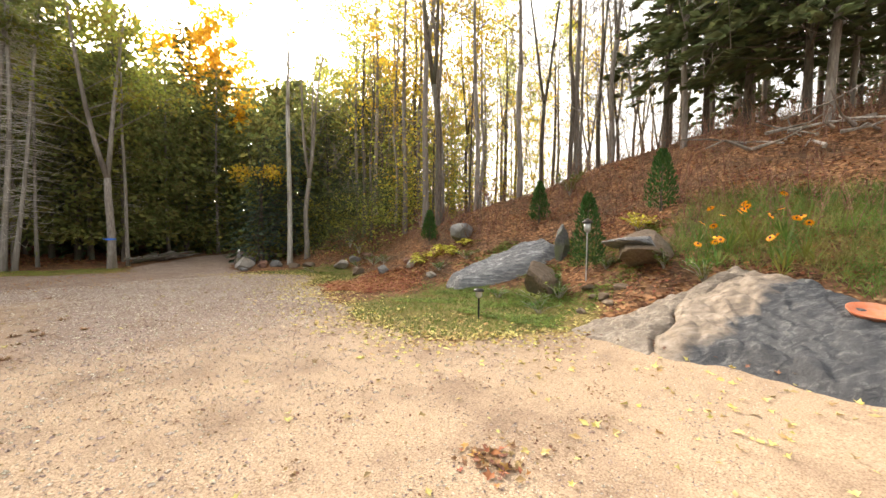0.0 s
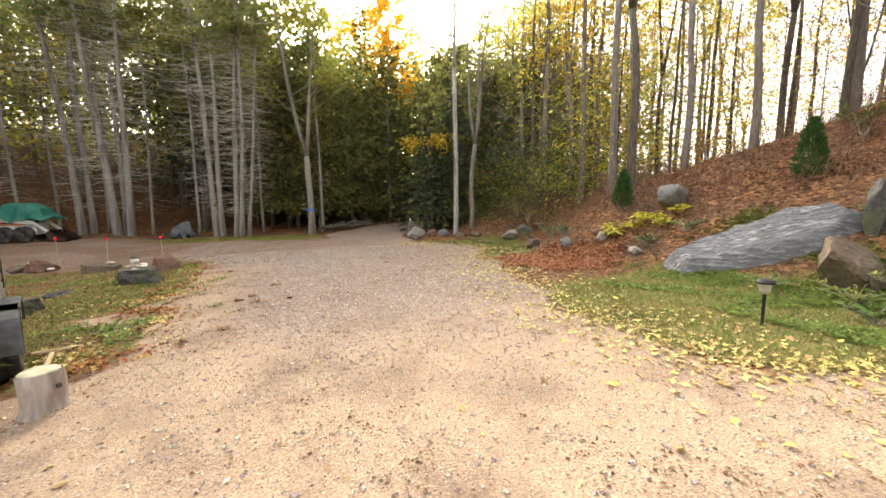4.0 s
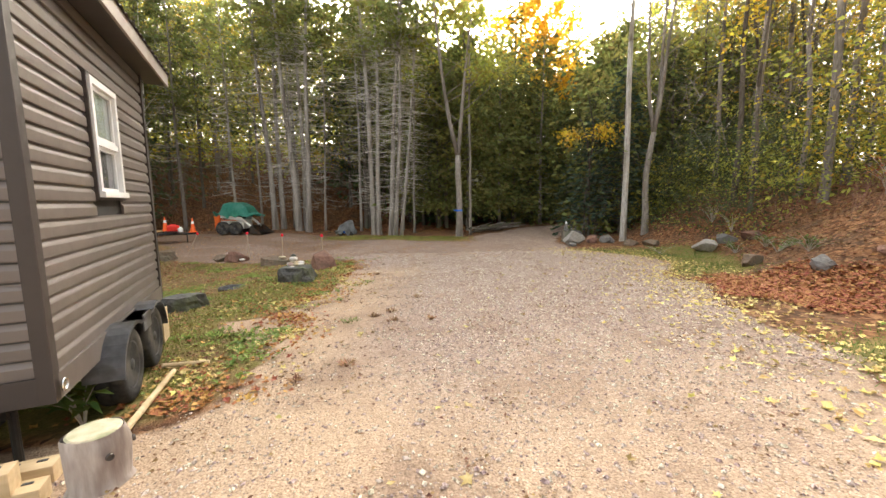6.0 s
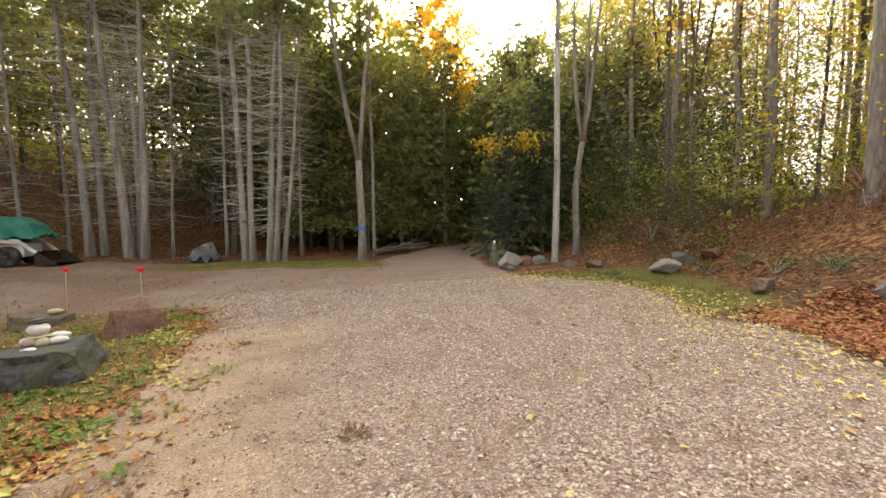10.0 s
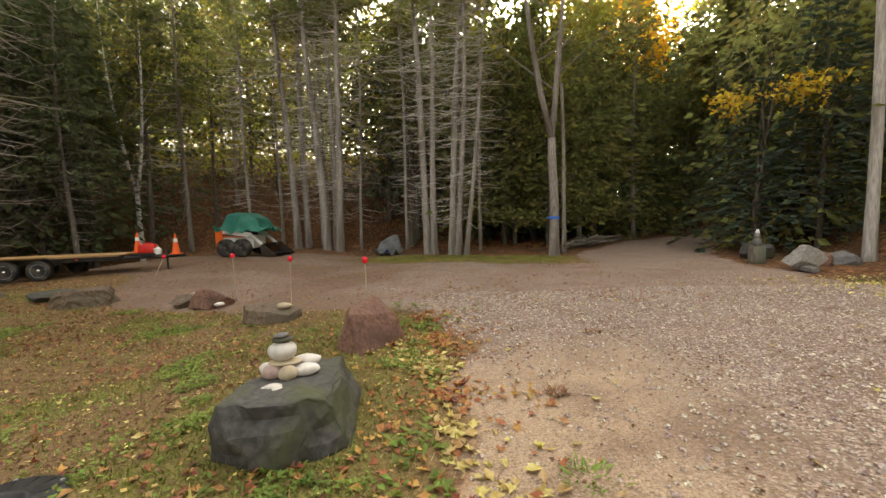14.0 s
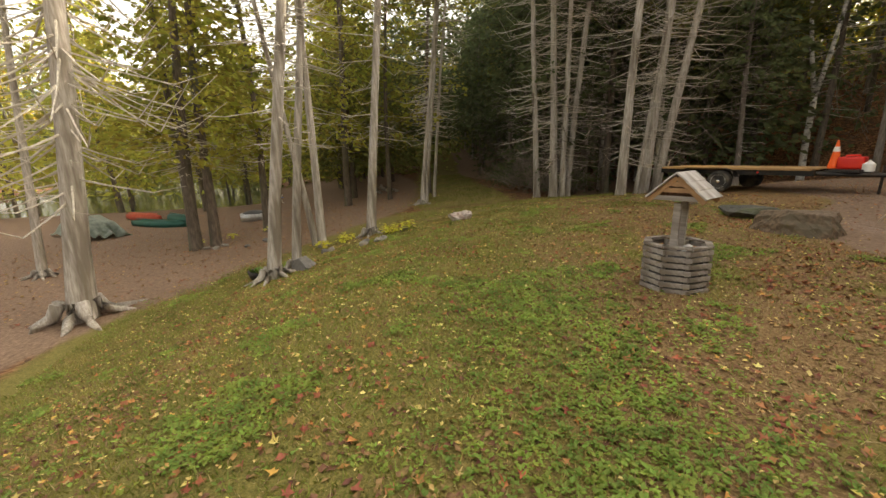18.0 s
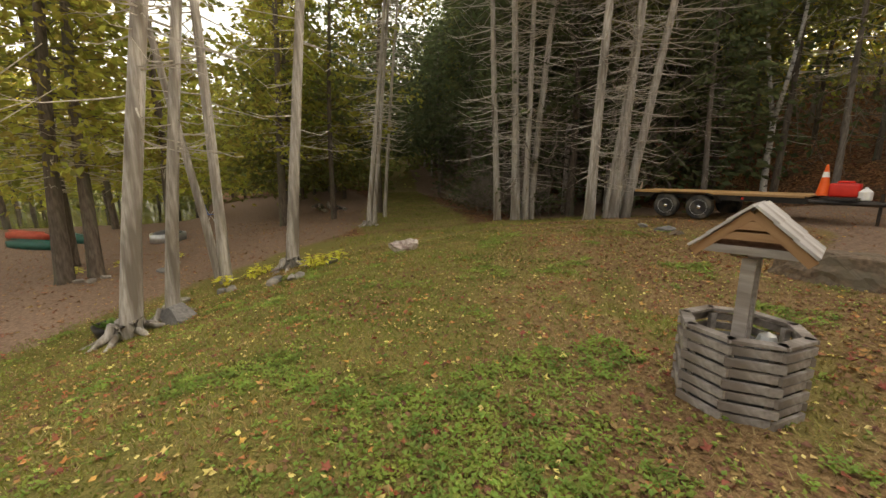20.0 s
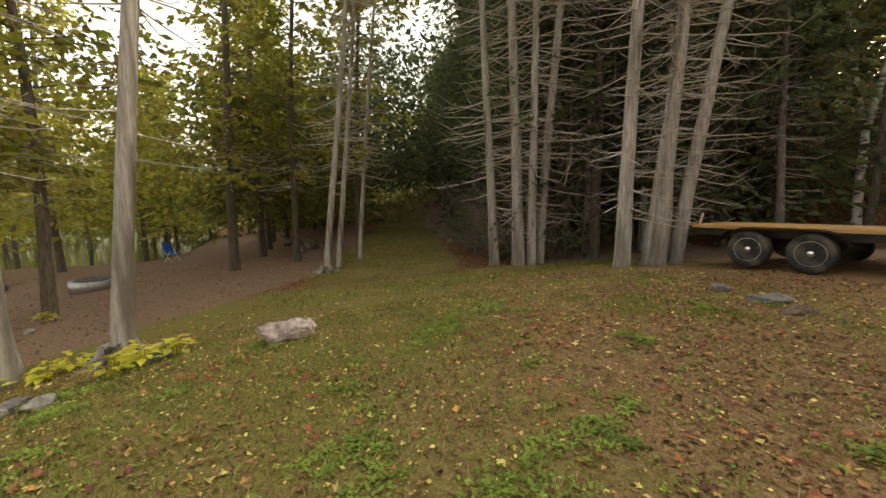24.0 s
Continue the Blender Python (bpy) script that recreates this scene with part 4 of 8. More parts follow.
thicket("lane_undergrowth", NEEDLE_DARK, "dark green young growth at the wood's edge", 15000, (9.6, 17.5, 16, 28), 0.1, 3.6, 0.10, lambda x, y: x > foot(y) + 0.9 and lane(x, y) > 4, 525, 0.45)
thicket("lane_undergrowth", LEAF_GREEN, "olive leafy undergrowth at the wood's edge", 8000, (9.3, 16.5, 16, 28), 0.1, 3.0, 0.09, lambda x, y: x > foot(y) + 0.7 and lane(x, y) > 4, 526, 0.45)
thicket("slope_foliage", LEAF_YELLOW, "yellow-green foliage high in the wood", 9000, (-45, 37, -6, 58), 3.5, 16, 0.26, lambda x, y: True, 510)
thicket("trail_undergrowth", NEEDLE_DARK, "low dark green brush along the trail", 3600, (-34, 21.0, -20.6, 25), 0.0, 1.3, 0.14, lambda x, y: y > 21.1 + (-22 - x) * 0.17, 517, 0.35)
thicket("slope_foliage", LEAF_GREEN, "light green leaves high in the wood", 15000, (-48, 37.5, -8, 60), 3.5, 17, 0.28, lambda x, y: True, 516)


def twig_haze(name, label, count, region, low, high, inside, seed):
    """Fine bare branches high among the stems."""
    rnd = random.Random(seed)
    x0, y0, x1, y1 = region
    sh, made = Shape(), 0
    while made < count:
        x, y = rnd.uniform(x0, x1), rnd.uniform(y0, y1)
        if not inside(x, y):
            continue
        made += 1
        p = Vector((x, y, ground_z(x, y) + rnd.uniform(low, high)))
        d = Vector((rnd.gauss(0, 0.7), rnd.gauss(0, 0.7), rnd.uniform(0.2, 1.4))).normalized()
        ln, r = rnd.uniform(0.7, 2.2), rnd.uniform(0.008, 0.02)
        q = p + d * ln
        sh.tube([p, p.lerp(q, 0.5) + Vector((rnd.gauss(0, 0.06), rnd.gauss(0, 0.06), 0)), q], [r, r * 0.7, r * 0.3], 3, False)
        for k in range(2):
            b = p.lerp(q, rnd.uniform(0.2, 0.8))
            e = b + (d + Vector((rnd.gauss(0, 0.7), rnd.gauss(0, 0.7), rnd.gauss(0, 0.3)))).normalized() * ln * 0.5
            sh.tube([b, e], [r * 0.6, r * 0.25], 3, False)
    return tagged(link(name, sh.mesh(name, BARK_GREY)), label, "branches", kind="stuff")


twig_haze("bare_branchwork", "bare grey branches high on the hill", 7600, (13.5, -14, 38, 15), 2.0, 15, lambda x, y: True, 520)
twig_haze("bare_branchwork", "bare branches in the hillside wood", 2600, (10.5, 15, 34, 36), 1.5, 14, lambda x, y: lane(x, y) > 4, 521)
twig_haze("dead_branchwork", "dead grey twigs among the cedar trunks", 4000, (-36, 33.5, 2, 46), 1.0, 14, lambda x, y: off_lane(x, y), 522)
twig_haze("dead_branchwork", "dead grey twigs beside the trail", 2600, (-46, 21.5, -19, 30), 0.8, 9, lambda x, y: y > 22.3 + (-22 - x) * 0.17, 523)
twig_haze("trail_brush", "low tangle of dead grey brush beside the trail", 420, (-26, 20.9, -20.8, 23.5), 0.0, 0.7, lambda x, y: y > 21.0 + (-22 - x) * 0.17, 524)


# ---- materials of made things ----
SIDING = mat("vinyl_siding_brown", (0.138, 0.115, 0.103), (0.172, 0.145, 0.13), 0.4, 0.42, 0.05, wear=(0.15, 0.13, 0.118), wear_size=1.2, per=0.05)
TRIM = mat("trim_dark_brown", (0.045, 0.036, 0.033), (0.056, 0.045, 0.04), 0.3, 0.5, 0.05)
FASCIA = mat("fascia_taupe", (0.30, 0.26, 0.225), (0.35, 0.31, 0.27), 0.3, 0.55, 0.05, wear=(0.25, 0.21, 0.18), wear_size=0.5)
ROOFING = mat("roof_metal_brown", (0.08, 0.06, 0.05), (0.10, 0.075, 0.06), 0.2, 0.4, 0.05, metal=0.3)
VINYL_WHITE = mat("vinyl_white", (0.74, 0.74, 0.74), (0.80, 0.80, 0.80), 0.3, 0.45, 0.03)
# pale green that paints the sky's reflection in the upper pane
REFLECTION_GREEN = mat("reflection_pale_green", (0.62, 0.74, 0.68), (0.70, 0.80, 0.74), 0.05, 0.8, 0.05, stretch=(1, 1, 6))
DARK_ROOM = mat("dark_interior", (0.05, 0.05, 0.05), (0.09, 0.09, 0.09), 0.5, 0.9, 0)
RUBBER = mat("tyre_rubber", (0.016, 0.016, 0.017), (0.035, 0.034, 0.033), 0.04, 0.85, 0.25, wear=(0.10, 0.09, 0.075), wear_size=0.3)
RIM_GREY = mat("rim_grey", (0.42, 0.43, 0.44), (0.55, 0.56, 0.57), 0.1, 0.4, 0.05, metal=0.6)
RIM_DARK = mat("rim_dark", (0.06, 0.06, 0.065), (0.11, 0.11, 0.115), 0.1, 0.5, 0.05, metal=0.5)
FENDER = mat("fender_grey_steel", (0.17, 0.175, 0.19), (0.25, 0.255, 0.27), 0.08, 0.5, 0.1, metal=0.4, wear=(0.12, 0.115, 0.11), wear_size=0.25)
BLACK_STEEL = mat("black_steel", (0.012, 0.012, 0.013), (0.026, 0.025, 0.024), 0.1, 0.5, 0.1, metal=0.3, wear=(0.05, 0.038, 0.03), wear_size=0.4)
CHROME = mat("bright_steel", (0.6, 0.6, 0.6), (0.72, 0.72, 0.72), 0.1, 0.25, 0.02, metal=1.0)
PINE = mat("pine_new", (0.52, 0.38, 0.22), (0.66, 0.51, 0.32), 0.05, 0.75, 0.15, stretch=(0.15, 1, 1), wear=(0.45, 0.31, 0.17), wear_size=0.5, per=0.12)
DECK = mat("deck_planks", (0.36, 0.20, 0.08), (0.50, 0.30, 0.13), 0.06, 0.75, 0.2, stretch=(0.12, 1, 1), wear=(0.30, 0.18, 0.09), wear_size=0.6, per=0.18)
WOOD_GREY = mat("weathered_wood", (0.23, 0.20, 0.18), (0.36, 0.325, 0.30), 0.035, 0.9, 0.4, stretch=(0.15, 1, 1), wear=(0.18, 0.15, 0.13), wear_size=0.3, per=0.15)
WOOD_BROWN = mat("stained_cedar_boards", (0.24, 0.13, 0.065), (0.36, 0.21, 0.115), 0.04, 0.8, 0.3, stretch=(0.15, 1, 1), per=0.15)
SHINGLE = mat("weathered_shingle", (0.36, 0.34, 0.33), (0.56, 0.54, 0.53), 0.03, 0.8, 0.3, stretch=(0.3, 1, 1), wear=(0.28, 0.25, 0.23), wear_size=0.12, per=0.12)
STUMP_BARK = mat("peeled_stump", (0.30, 0.25, 0.22), (0.47, 0.41, 0.37), 0.06, 0.85, 0.4, stretch=(1, 1, 0.25), wear=(0.22, 0.17, 0.15), wear_size=0.16)
STUMP_TOP = mat("sawn_stump_top", (0.50, 0.42, 0.30), (0.62, 0.55, 0.40), 0.03, 0.85, 0.2, wear=(0.32, 0.33, 0.20), wear_size=0.12)
CONE = mat("cone_orange", (0.85, 0.12, 0.02), (0.92, 0.16, 0.03), 0.2, 0.5, 0.03)
WHITE_BAND = mat("white_plastic", (0.72, 0.72, 0.70), (0.8, 0.8, 0.78), 0.2, 0.5, 0.03)
RED_PLASTIC = mat("red_plastic", (0.62, 0.02, 0.015), (0.72, 0.035, 0.02), 0.2, 0.4, 0.03)
TARP_GREEN = mat("tarp_green", (0.03, 0.26, 0.19), (0.05, 0.34, 0.25), 0.12, 0.5, 0.25, wear=(0.10, 0.38, 0.30), wear_size=0.5)
TARP_GREY = mat("tarp_grey", (0.22, 0.23, 0.24), (0.33, 0.34, 0.35), 0.12, 0.45, 0.3, wear=(0.16, 0.165, 0.17), wear_size=0.35)
LOADER_WHITE = mat("loader_white_paint", (0.68, 0.68, 0.66), (0.76, 0.76, 0.74), 0.2, 0.4, 0.05, wear=(0.5, 0.48, 0.44), wear_size=0.4)
LOADER_ORANGE = mat("loader_orange_paint", (0.75, 0.12, 0.02), (0.85, 0.17, 0.03), 0.2, 0.4, 0.05)
BUCKET = mat("bucket_dark_steel", (0.06, 0.05, 0.045), (0.12, 0.10, 0.085), 0.1, 0.65, 0.2, metal=0.3, wear=(0.16, 0.09, 0.05), wear_size=0.3)
FLAG_RED = mat("flag_red", (0.75, 0.012, 0.03), (0.85, 0.02, 0.045), 0.2, 0.5, 0)
STAKE = mat("wood_stake", (0.46, 0.36, 0.26), (0.58, 0.48, 0.36), 0.05, 0.85, 0.1)
BLUE_TAPE = mat("blue_ribbon", (0.02, 0.12, 0.55), (0.03, 0.18, 0.68), 0.2, 0.5, 0)
LID = mat("black_lid_plastic", (0.014, 0.015, 0.017), (0.028, 0.03, 0.034), 0.15, 0.45, 0.08, wear=(0.05, 0.05, 0.048), wear_size=0.2)
GLASS = bpy.data.materials.new("window_glass")
GLASS.use_nodes = True
gp = GLASS.node_tree.nodes["Principled BSDF"]
gp.inputs["Transmission Weight"].default_value, gp.inputs["Roughness"].default_value, gp.inputs["IOR"].default_value = 1.0, 0.02, 1.45

ROCK_DARK = mat("rock_dark_green_grey", (0.045, 0.045, 0.043), (0.105, 0.10, 0.092), 0.05, 0.75, 0.6, wear=(0.085, 0.095, 0.05), wear_size=0.35)
ROCK_GREY = mat("rock_grey", (0.12, 0.115, 0.11), (0.23, 0.22, 0.21), 0.05, 0.8, 0.6, wear=(0.16, 0.155, 0.15), wear_size=0.3)
ROCK_RED = mat("rock_red_granite", (0.13, 0.064, 0.044), (0.27, 0.148, 0.108), 0.04, 0.8, 0.7, wear=(0.10, 0.055, 0.04), wear_size=0.4)
ROCK_BROWN = mat("rock_brown", (0.10, 0.072, 0.05), (0.21, 0.15, 0.105), 0.05, 0.85, 0.6, wear=(0.12, 0.10, 0.07), wear_size=0.3)
ROCK_PALE = mat("rock_pale", (0.20, 0.185, 0.165), (0.38, 0.355, 0.32), 0.05, 0.8, 0.5, wear=(0.26, 0.23, 0.20), wear_size=0.2)
ROCK_QUARTZ = mat("rock_white_quartz", (0.36, 0.28, 0.25), (0.72, 0.66, 0.62), 0.06, 0.7, 0.8, wear=(0.2, 0.14, 0.12), wear_size=0.12)
PEBBLE_WHITE = mat("pebble_white", (0.62, 0.58, 0.53), (0.78, 0.75, 0.70), 0.06, 0.6, 0.1, per=0.15)


def rock(name, x, y, sx, sy, sz, seed, material, label, turn=0, tilt=(0, 0), sink=0.35, z=None, facets=9, rough=0.06, levels=3, group="", category="rock"):
    base = ground_z(x, y) if z is None else z
    ob = part(name, stone(sx, sy, sz, seed, facets, rough, levels), material)
    ob.matrix_basis = pose(x, y, base + sz * (0.75 - sink), tilt[0], tilt[1], turn)
    return tagged(ob, label, category, group)


# ---- tiny house on a trailer ----
def siding_board(length, parent, along_m, z):
    """One course of dutch-lap vinyl, with its shadow groove at the top."""
    prof = ((0.0, 0.0), (0.017, 0.003), (0.019, 0.012), (0.019, 0.072), (0.012, 0.086), (0.002, 0.098), (-0.003, 0.118), (-0.004, 0.118))
    bm = bmesh.new()
    a = [bm.verts.new((px, 0, pz)) for px, pz in prof]
    b = [bm.verts.new((px, length, pz)) for px, pz in prof]
    for i in range(len(prof) - 1):
        bm.faces.new((a[i], b[i], b[i + 1], a[i + 1]))
    bm.faces.new(a), bm.faces.new(b[::-1])
    ob = part("siding_board", bm, SIDING, parent)
    ob.matrix_basis = along_m @ Matrix.Translation((0, 0, z))
    return ob


H_LEN, H_DEEP, H_LOW, H_TOP = 2.96, 2.5, 0.48, 3.36
house = thing("tiny_house", pose(-3.02, 8.0, 0.0, 0, 0, 22.15), "small brown vinyl-sided house on a two-axle trailer", "house")
wy0, wy1, wz0, wz1 = 1.11, 1.74, 1.75, 2.72
core = box(H_DEEP - 0.04, wy0 - 0.02, H_TOP - H_LOW, -H_DEEP / 2 - 0.02, wy0 / 2 + 0.01, (H_TOP + H_LOW) / 2)
core = box(H_DEEP - 0.04, H_LEN - 0.02 - wy1, H_TOP - H_LOW, -H_DEEP / 2 - 0.02, (H_LEN + wy1) / 2 - 0.01, (H_TOP + H_LOW) / 2, bm=core)
core = box(H_DEEP - 0.04, wy1 - wy0, wz0 - H_LOW, -H_DEEP / 2 - 0.02, (wy0 + wy1) / 2, (wz0 + H_LOW) / 2, bm=core)
core = box(H_DEEP - 0.04, wy1 - wy0, H_TOP - wz1, -H_DEEP / 2 - 0.02, (wy0 + wy1) / 2, (H_TOP + wz1) / 2, bm=core)
core = box(H_DEEP - 0.34, wy1 - wy0, wz1 - wz0, -H_DEEP / 2 - 0.17, (wy0 + wy1) / 2, (wz0 + wz1) / 2, bm=core)
part("wall", core, DARK_ROOM, house)
k, z = 0, H_LOW + 0.16
while z < H_TOP - 0.1:
    if wz0 - 0.12 < z + 0.05 < wz1 + 0.04:
        siding_board(wy0 - 0.10, house, Matrix.Translation((-0.02, 0.06, 0)), z)
        siding_board(H_LEN - 0.10 - wy1, house, Matrix.Translation((-0.02, wy1 + 0.04, 0)), z)
    else:
        siding_board(H_LEN - 0.12, house, Matrix.Translation((-0.02, 0.06, 0)), z)
    siding_board(H_DEEP - 0.12, house, pose(-H_DEEP + 0.06, 0.02, 0, 0, 0, -90), z)
    siding_board(H_DEEP - 0.12, house, pose(-0.06, H_LEN - 0.02, 0, 0, 0, 90), z)
    siding_board(H_LEN - 0.12, house, pose(-H_DEEP + 0.02, H_LEN - 0.06, 0, 0, 0, 180), z)
    z += 0.1185
for cx, cy in ((-0.03, 0.03), (-0.03, H_LEN - 0.03), (-H_DEEP + 0.03, 0.03), (-H_DEEP + 0.03, H_LEN - 0.03)):
    part("corner_trim", box(0.085, 0.085, H_TOP - H_LOW + 0.02, cx, cy, (H_TOP + H_LOW) / 2, 0.006), TRIM, house)
part("skirt_board", box(0.03, H_LEN - 0.1, 0.17, -0.002, H_LEN / 2, H_LOW + 0.075, 0.004), SIDING, house)
part("skirt_board", box(H_DEEP - 0.1, 0.03, 0.17, -H_DEEP / 2, 0.004, H_LOW + 0.075, 0.004), TRIM, house)
win = part("window", box(0.07, wy1 - wy0 + 0.02, 0.055, 0.005, (wy0 + wy1) / 2, wz1 - 0.02, 0.006), VINYL_WHITE, house, "white double-hung window")
part("sill", box(0.10, wy1 - wy0 + 0.03, 0.05, 0.012, (wy0 + wy1) / 2, wz0 + 0.018, 0.006), VINYL_WHITE, win)
for yy in (wy0 + 0.018, wy1 - 0.018):
    part("jamb", box(0.07, 0.05, wz1 - wz0 - 0.05, 0.004, yy, (wz0 + wz1) / 2, 0.006), VINYL_WHITE, win)
part("meeting_rail", box(0.05, wy1 - wy0 - 0.07, 0.05, 0.0, (wy0 + wy1) / 2, (wz0 + wz1) / 2 - 0.03, 0.005), VINYL_WHITE, win)
for za, zb, xx in ((wz0 + 0.04, (wz0 + wz1) / 2 - 0.05, -0.016), ((wz0 + wz1) / 2 - 0.01, wz1 - 0.045, -0.006)):
    sash = None
    for yy in (wy0 + 0.058, wy1 - 0.058):
        sash = box(0.03, 0.035, zb - za, xx, yy, (za + zb) / 2, 0.004, bm=sash)
    for zz in (za + 0.018, zb - 0.018):
        sash = box(0.03, wy1 - wy0 - 0.15, 0.035, xx, (wy0 + wy1) / 2, zz, 0.004, bm=sash)
    part("sash", sash, VINYL_WHITE, win)
    pane = part("pane", box(0.004, wy1 - wy0 - 0.14, zb - za - 0.06, xx - 0.004, (wy0 + wy1) / 2, (za + zb) / 2), GLASS, win)
    pane.visible_shadow = False
# sheet added behind the glass; its colour carries the reflected sky
part("reflection_sheet", box(0.01, wy1 - wy0 - 0.12, (wz1 - wz0) / 2 - 0.02, -0.028, (wy0 + wy1) / 2, wz1 - 0.265), REFLECTION_GREEN, win, "pale green sheet standing for sky reflected in the upper pane")
part("insect_screen", box(0.006, wy1 - wy0 - 0.12, (wz1 - wz0) / 2 - 0.08, -0.034, (wy0 + wy1) / 2, wz0 + 0.23), TARP_GREY, win, "grey insect screen")
trim_w = None
for yy in (wy0 - 0.022, wy1 + 0.022):
    trim_w = box(0.03, 0.028, wz1 - wz0 + 0.06, 0.006, yy, (wz0 + wz1) / 2, 0.004, bm=trim_w)
trim_w = box(0.035, wy1 - wy0 + 0.07, 0.022, 0.006, (wy0 + wy1) / 2, wz0 - 0.018, 0.004, bm=trim_w)
trim_w = box(0.03, wy1 - wy0 + 0.07, 0.022, 0.006, (wy0 + wy1) / 2, wz1 + 0.02, 0.004, bm=trim_w)
part("window_trim", trim_w, TRIM, house)
# roof: low gable of ribbed metal over taupe fascia boards
R_OUT, R_END, R_RISE = 0.22, 0.33, 0.55
for sgn in (1, -1):
    run = H_DEEP / 2 + R_OUT
    slope = math.atan2(R_RISE, H_DEEP / 2)
    bm = bmesh.new()
    n = 46
    rows = []
    for j in range(2):
        row = []
        for i in range(n * 2 + 1):
            y = -R_END + (H_LEN + 2 * R_END) * i / (n * 2)
            bump = 0.022 if i % 4 in (1, 2) else 0.0
            d = j * (run / math.cos(slope) + 0.04)
            row.append(bm.verts.new((-H_DEEP / 2 + sgn * d * math.cos(slope), y, H_TOP + R_RISE + 0.10 - d * math.sin(slope) + bump)))
        rows.append(row)
    for i in range(n * 2):
        bm.faces.new((rows[0][i], rows[0][i + 1], rows[1][i + 1], rows[1][i]))
    bmesh.ops.solidify(bm, geom=bm.faces[:], thickness=0.006)
    part("roof", bm, ROOFING, house, "ribbed brown metal roof")
    ex = -H_DEEP / 2 + sgn * run
    ez = H_TOP + R_RISE + 0.05 - run * math.tan(slope)
    part("fascia", box(0.025, H_LEN + 2 * R_END, 0.15, ex, H_LEN / 2, ez - 0.03, 0.004), FASCIA, house)
    part("soffit", box(R_OUT + 0.02, H_LEN + 2 * R_END - 0.03, 0.016, ex - sgn * (R_OUT / 2), H_LEN / 2, ez - 0.085), TRIM, house)
    for yy in (-R_END + 0.012, H_LEN + R_END - 0.012):
        rk = box(run / math.cos(slope), 0.025, 0.15, rot=Euler((0, sgn * slope, 0)).to_matrix().to_4x4())
        bmesh.ops.translate(rk, vec=(-H_DEEP / 2 + sgn * run / 2, yy, H_TOP + R_RISE + 0.02 - run / 2 * math.tan(slope)), verts=rk.verts)
        part("rake_board", rk, FASCIA, house)
gable = bmesh.new()
vs = [[gable.verts.new((x, y, z)) for x, z in ((-H_DEEP + 0.03, H_TOP - 0.02), (-0.03, H_TOP - 0.02), (-H_DEEP / 2, H_TOP + R_RISE - 0.04))] for y in (0.03, H_LEN - 0.03)]
gable.faces.new(vs[0]), gable.faces.new(vs[1][::-1])
for i in range(3):
    gable.faces.new((vs[0][i], vs[1][i], vs[1][(i + 1) % 3], vs[0][(i + 1) % 3]))
part("gable_wall", gable, TRIM, house)
# chassis and wheels
part("chassis", box(0.08, H_LEN + 0.6, 0.14, -0.32, H_LEN / 2 - 0.05, 0.43, 0.008, bm=box(0.08, H_LEN + 0.6, 0.14, -H_DEEP + 0.3, H_LEN / 2 - 0.05, 0.43, 0.008, bm=box(H_DEEP - 0.5, 0.08, 0.1, -H_DEEP / 2, 0.1, 0.44))), BLACK_STEEL, house)


def wheel(parent, m, r=0.33, w=0.2, rim=RIM_DARK, spokes=8):
    """A tyre with shoulders and tread, and a pressed rim with dark discs for holes round the hub; the axle lies along
    x.
    """
    turn = Matrix.Rotation(radians(90), 4, "Y")
    prof = [(r * 0.62, -w * 0.42), (r * 0.70, -w * 0.5), (r * 0.90, -w * 0.5), (r * 0.97, -w * 0.44), (r, -w * 0.32), (r, -w * 0.06), (r * 0.985, -w * 0.05), (r * 0.985, w * 0.05), (r, w * 0.06), (r, w * 0.32), (r * 0.97, w * 0.44), (r * 0.90, w * 0.5), (r * 0.70, w * 0.5), (r * 0.62, w * 0.42)]
    ty = part("wheel", lathe(prof, 36, turn), RUBBER, parent, "black rubber tyre", True)
    ty.matrix_basis = m
    part("rim", lathe([(r * 0.2, w * 0.20), (r * 0.3, w * 0.26), (r * 0.52, w * 0.22), (r * 0.58, w * 0.36), (r * 0.64, w * 0.46), (r * 0.62, w * 0.1), (r * 0.3, w * 0.05)], 32, turn), rim, ty, "", True)
    part("hub_cap", lathe([(r * 0.2, w * 0.15), (r * 0.19, w * 0.36), (r * 0.13, w * 0.46), (0.0, w * 0.48)], 20, turn), CHROME if rim is RIM_GREY else rim, ty, "", True)
    # uncut holes: black discs put their inner shade into colour
    for s in range(spokes):
        a = math.tau * s / spokes
        hole_shade = lathe([(r * 0.075, 0), (r * 0.07, w * 0.012)], 12, Matrix.Translation((w * 0.26, math.cos(a) * r * 0.42, math.sin(a) * r * 0.42)) @ turn)
        part("rim_hole_shade", hole_shade, RUBBER, ty)
    return ty


for yy in (1.06, 1.88):
    wheel(house, Matrix.Translation((0.03, yy, 0.285)), 0.32, 0.21)
fend = bmesh.new()
ring = []
pts = []
for cyy, a0, a1 in ((1.06, 178, 62), (1.88, 118, 2)):
    for i in range(9):
        a = radians(a0 + (a1 - a0) * i / 8)
        pts.append((cyy + 0.395 * math.cos(a), 0.29 + 0.375 * math.sin(a)))
for xx in (-0.10, 0.17):
    ring.append([fend.verts.new((xx, py, pz)) for py, pz in pts])
low = [fend.verts.new((0.172, py, pz - 0.03)) for py, pz in pts]
for i in range(len(pts) - 1):
    fend.faces.new((ring[0][i], ring[0][i + 1], ring[1][i + 1], ring[1][i]))
    fend.faces.new((ring[1][i], ring[1][i + 1], low[i + 1], low[i]))
bmesh.ops.solidify(fend, geom=fend.faces[:], thickness=0.008)
part("fender", fend, FENDER, house, "grey steel double fender")
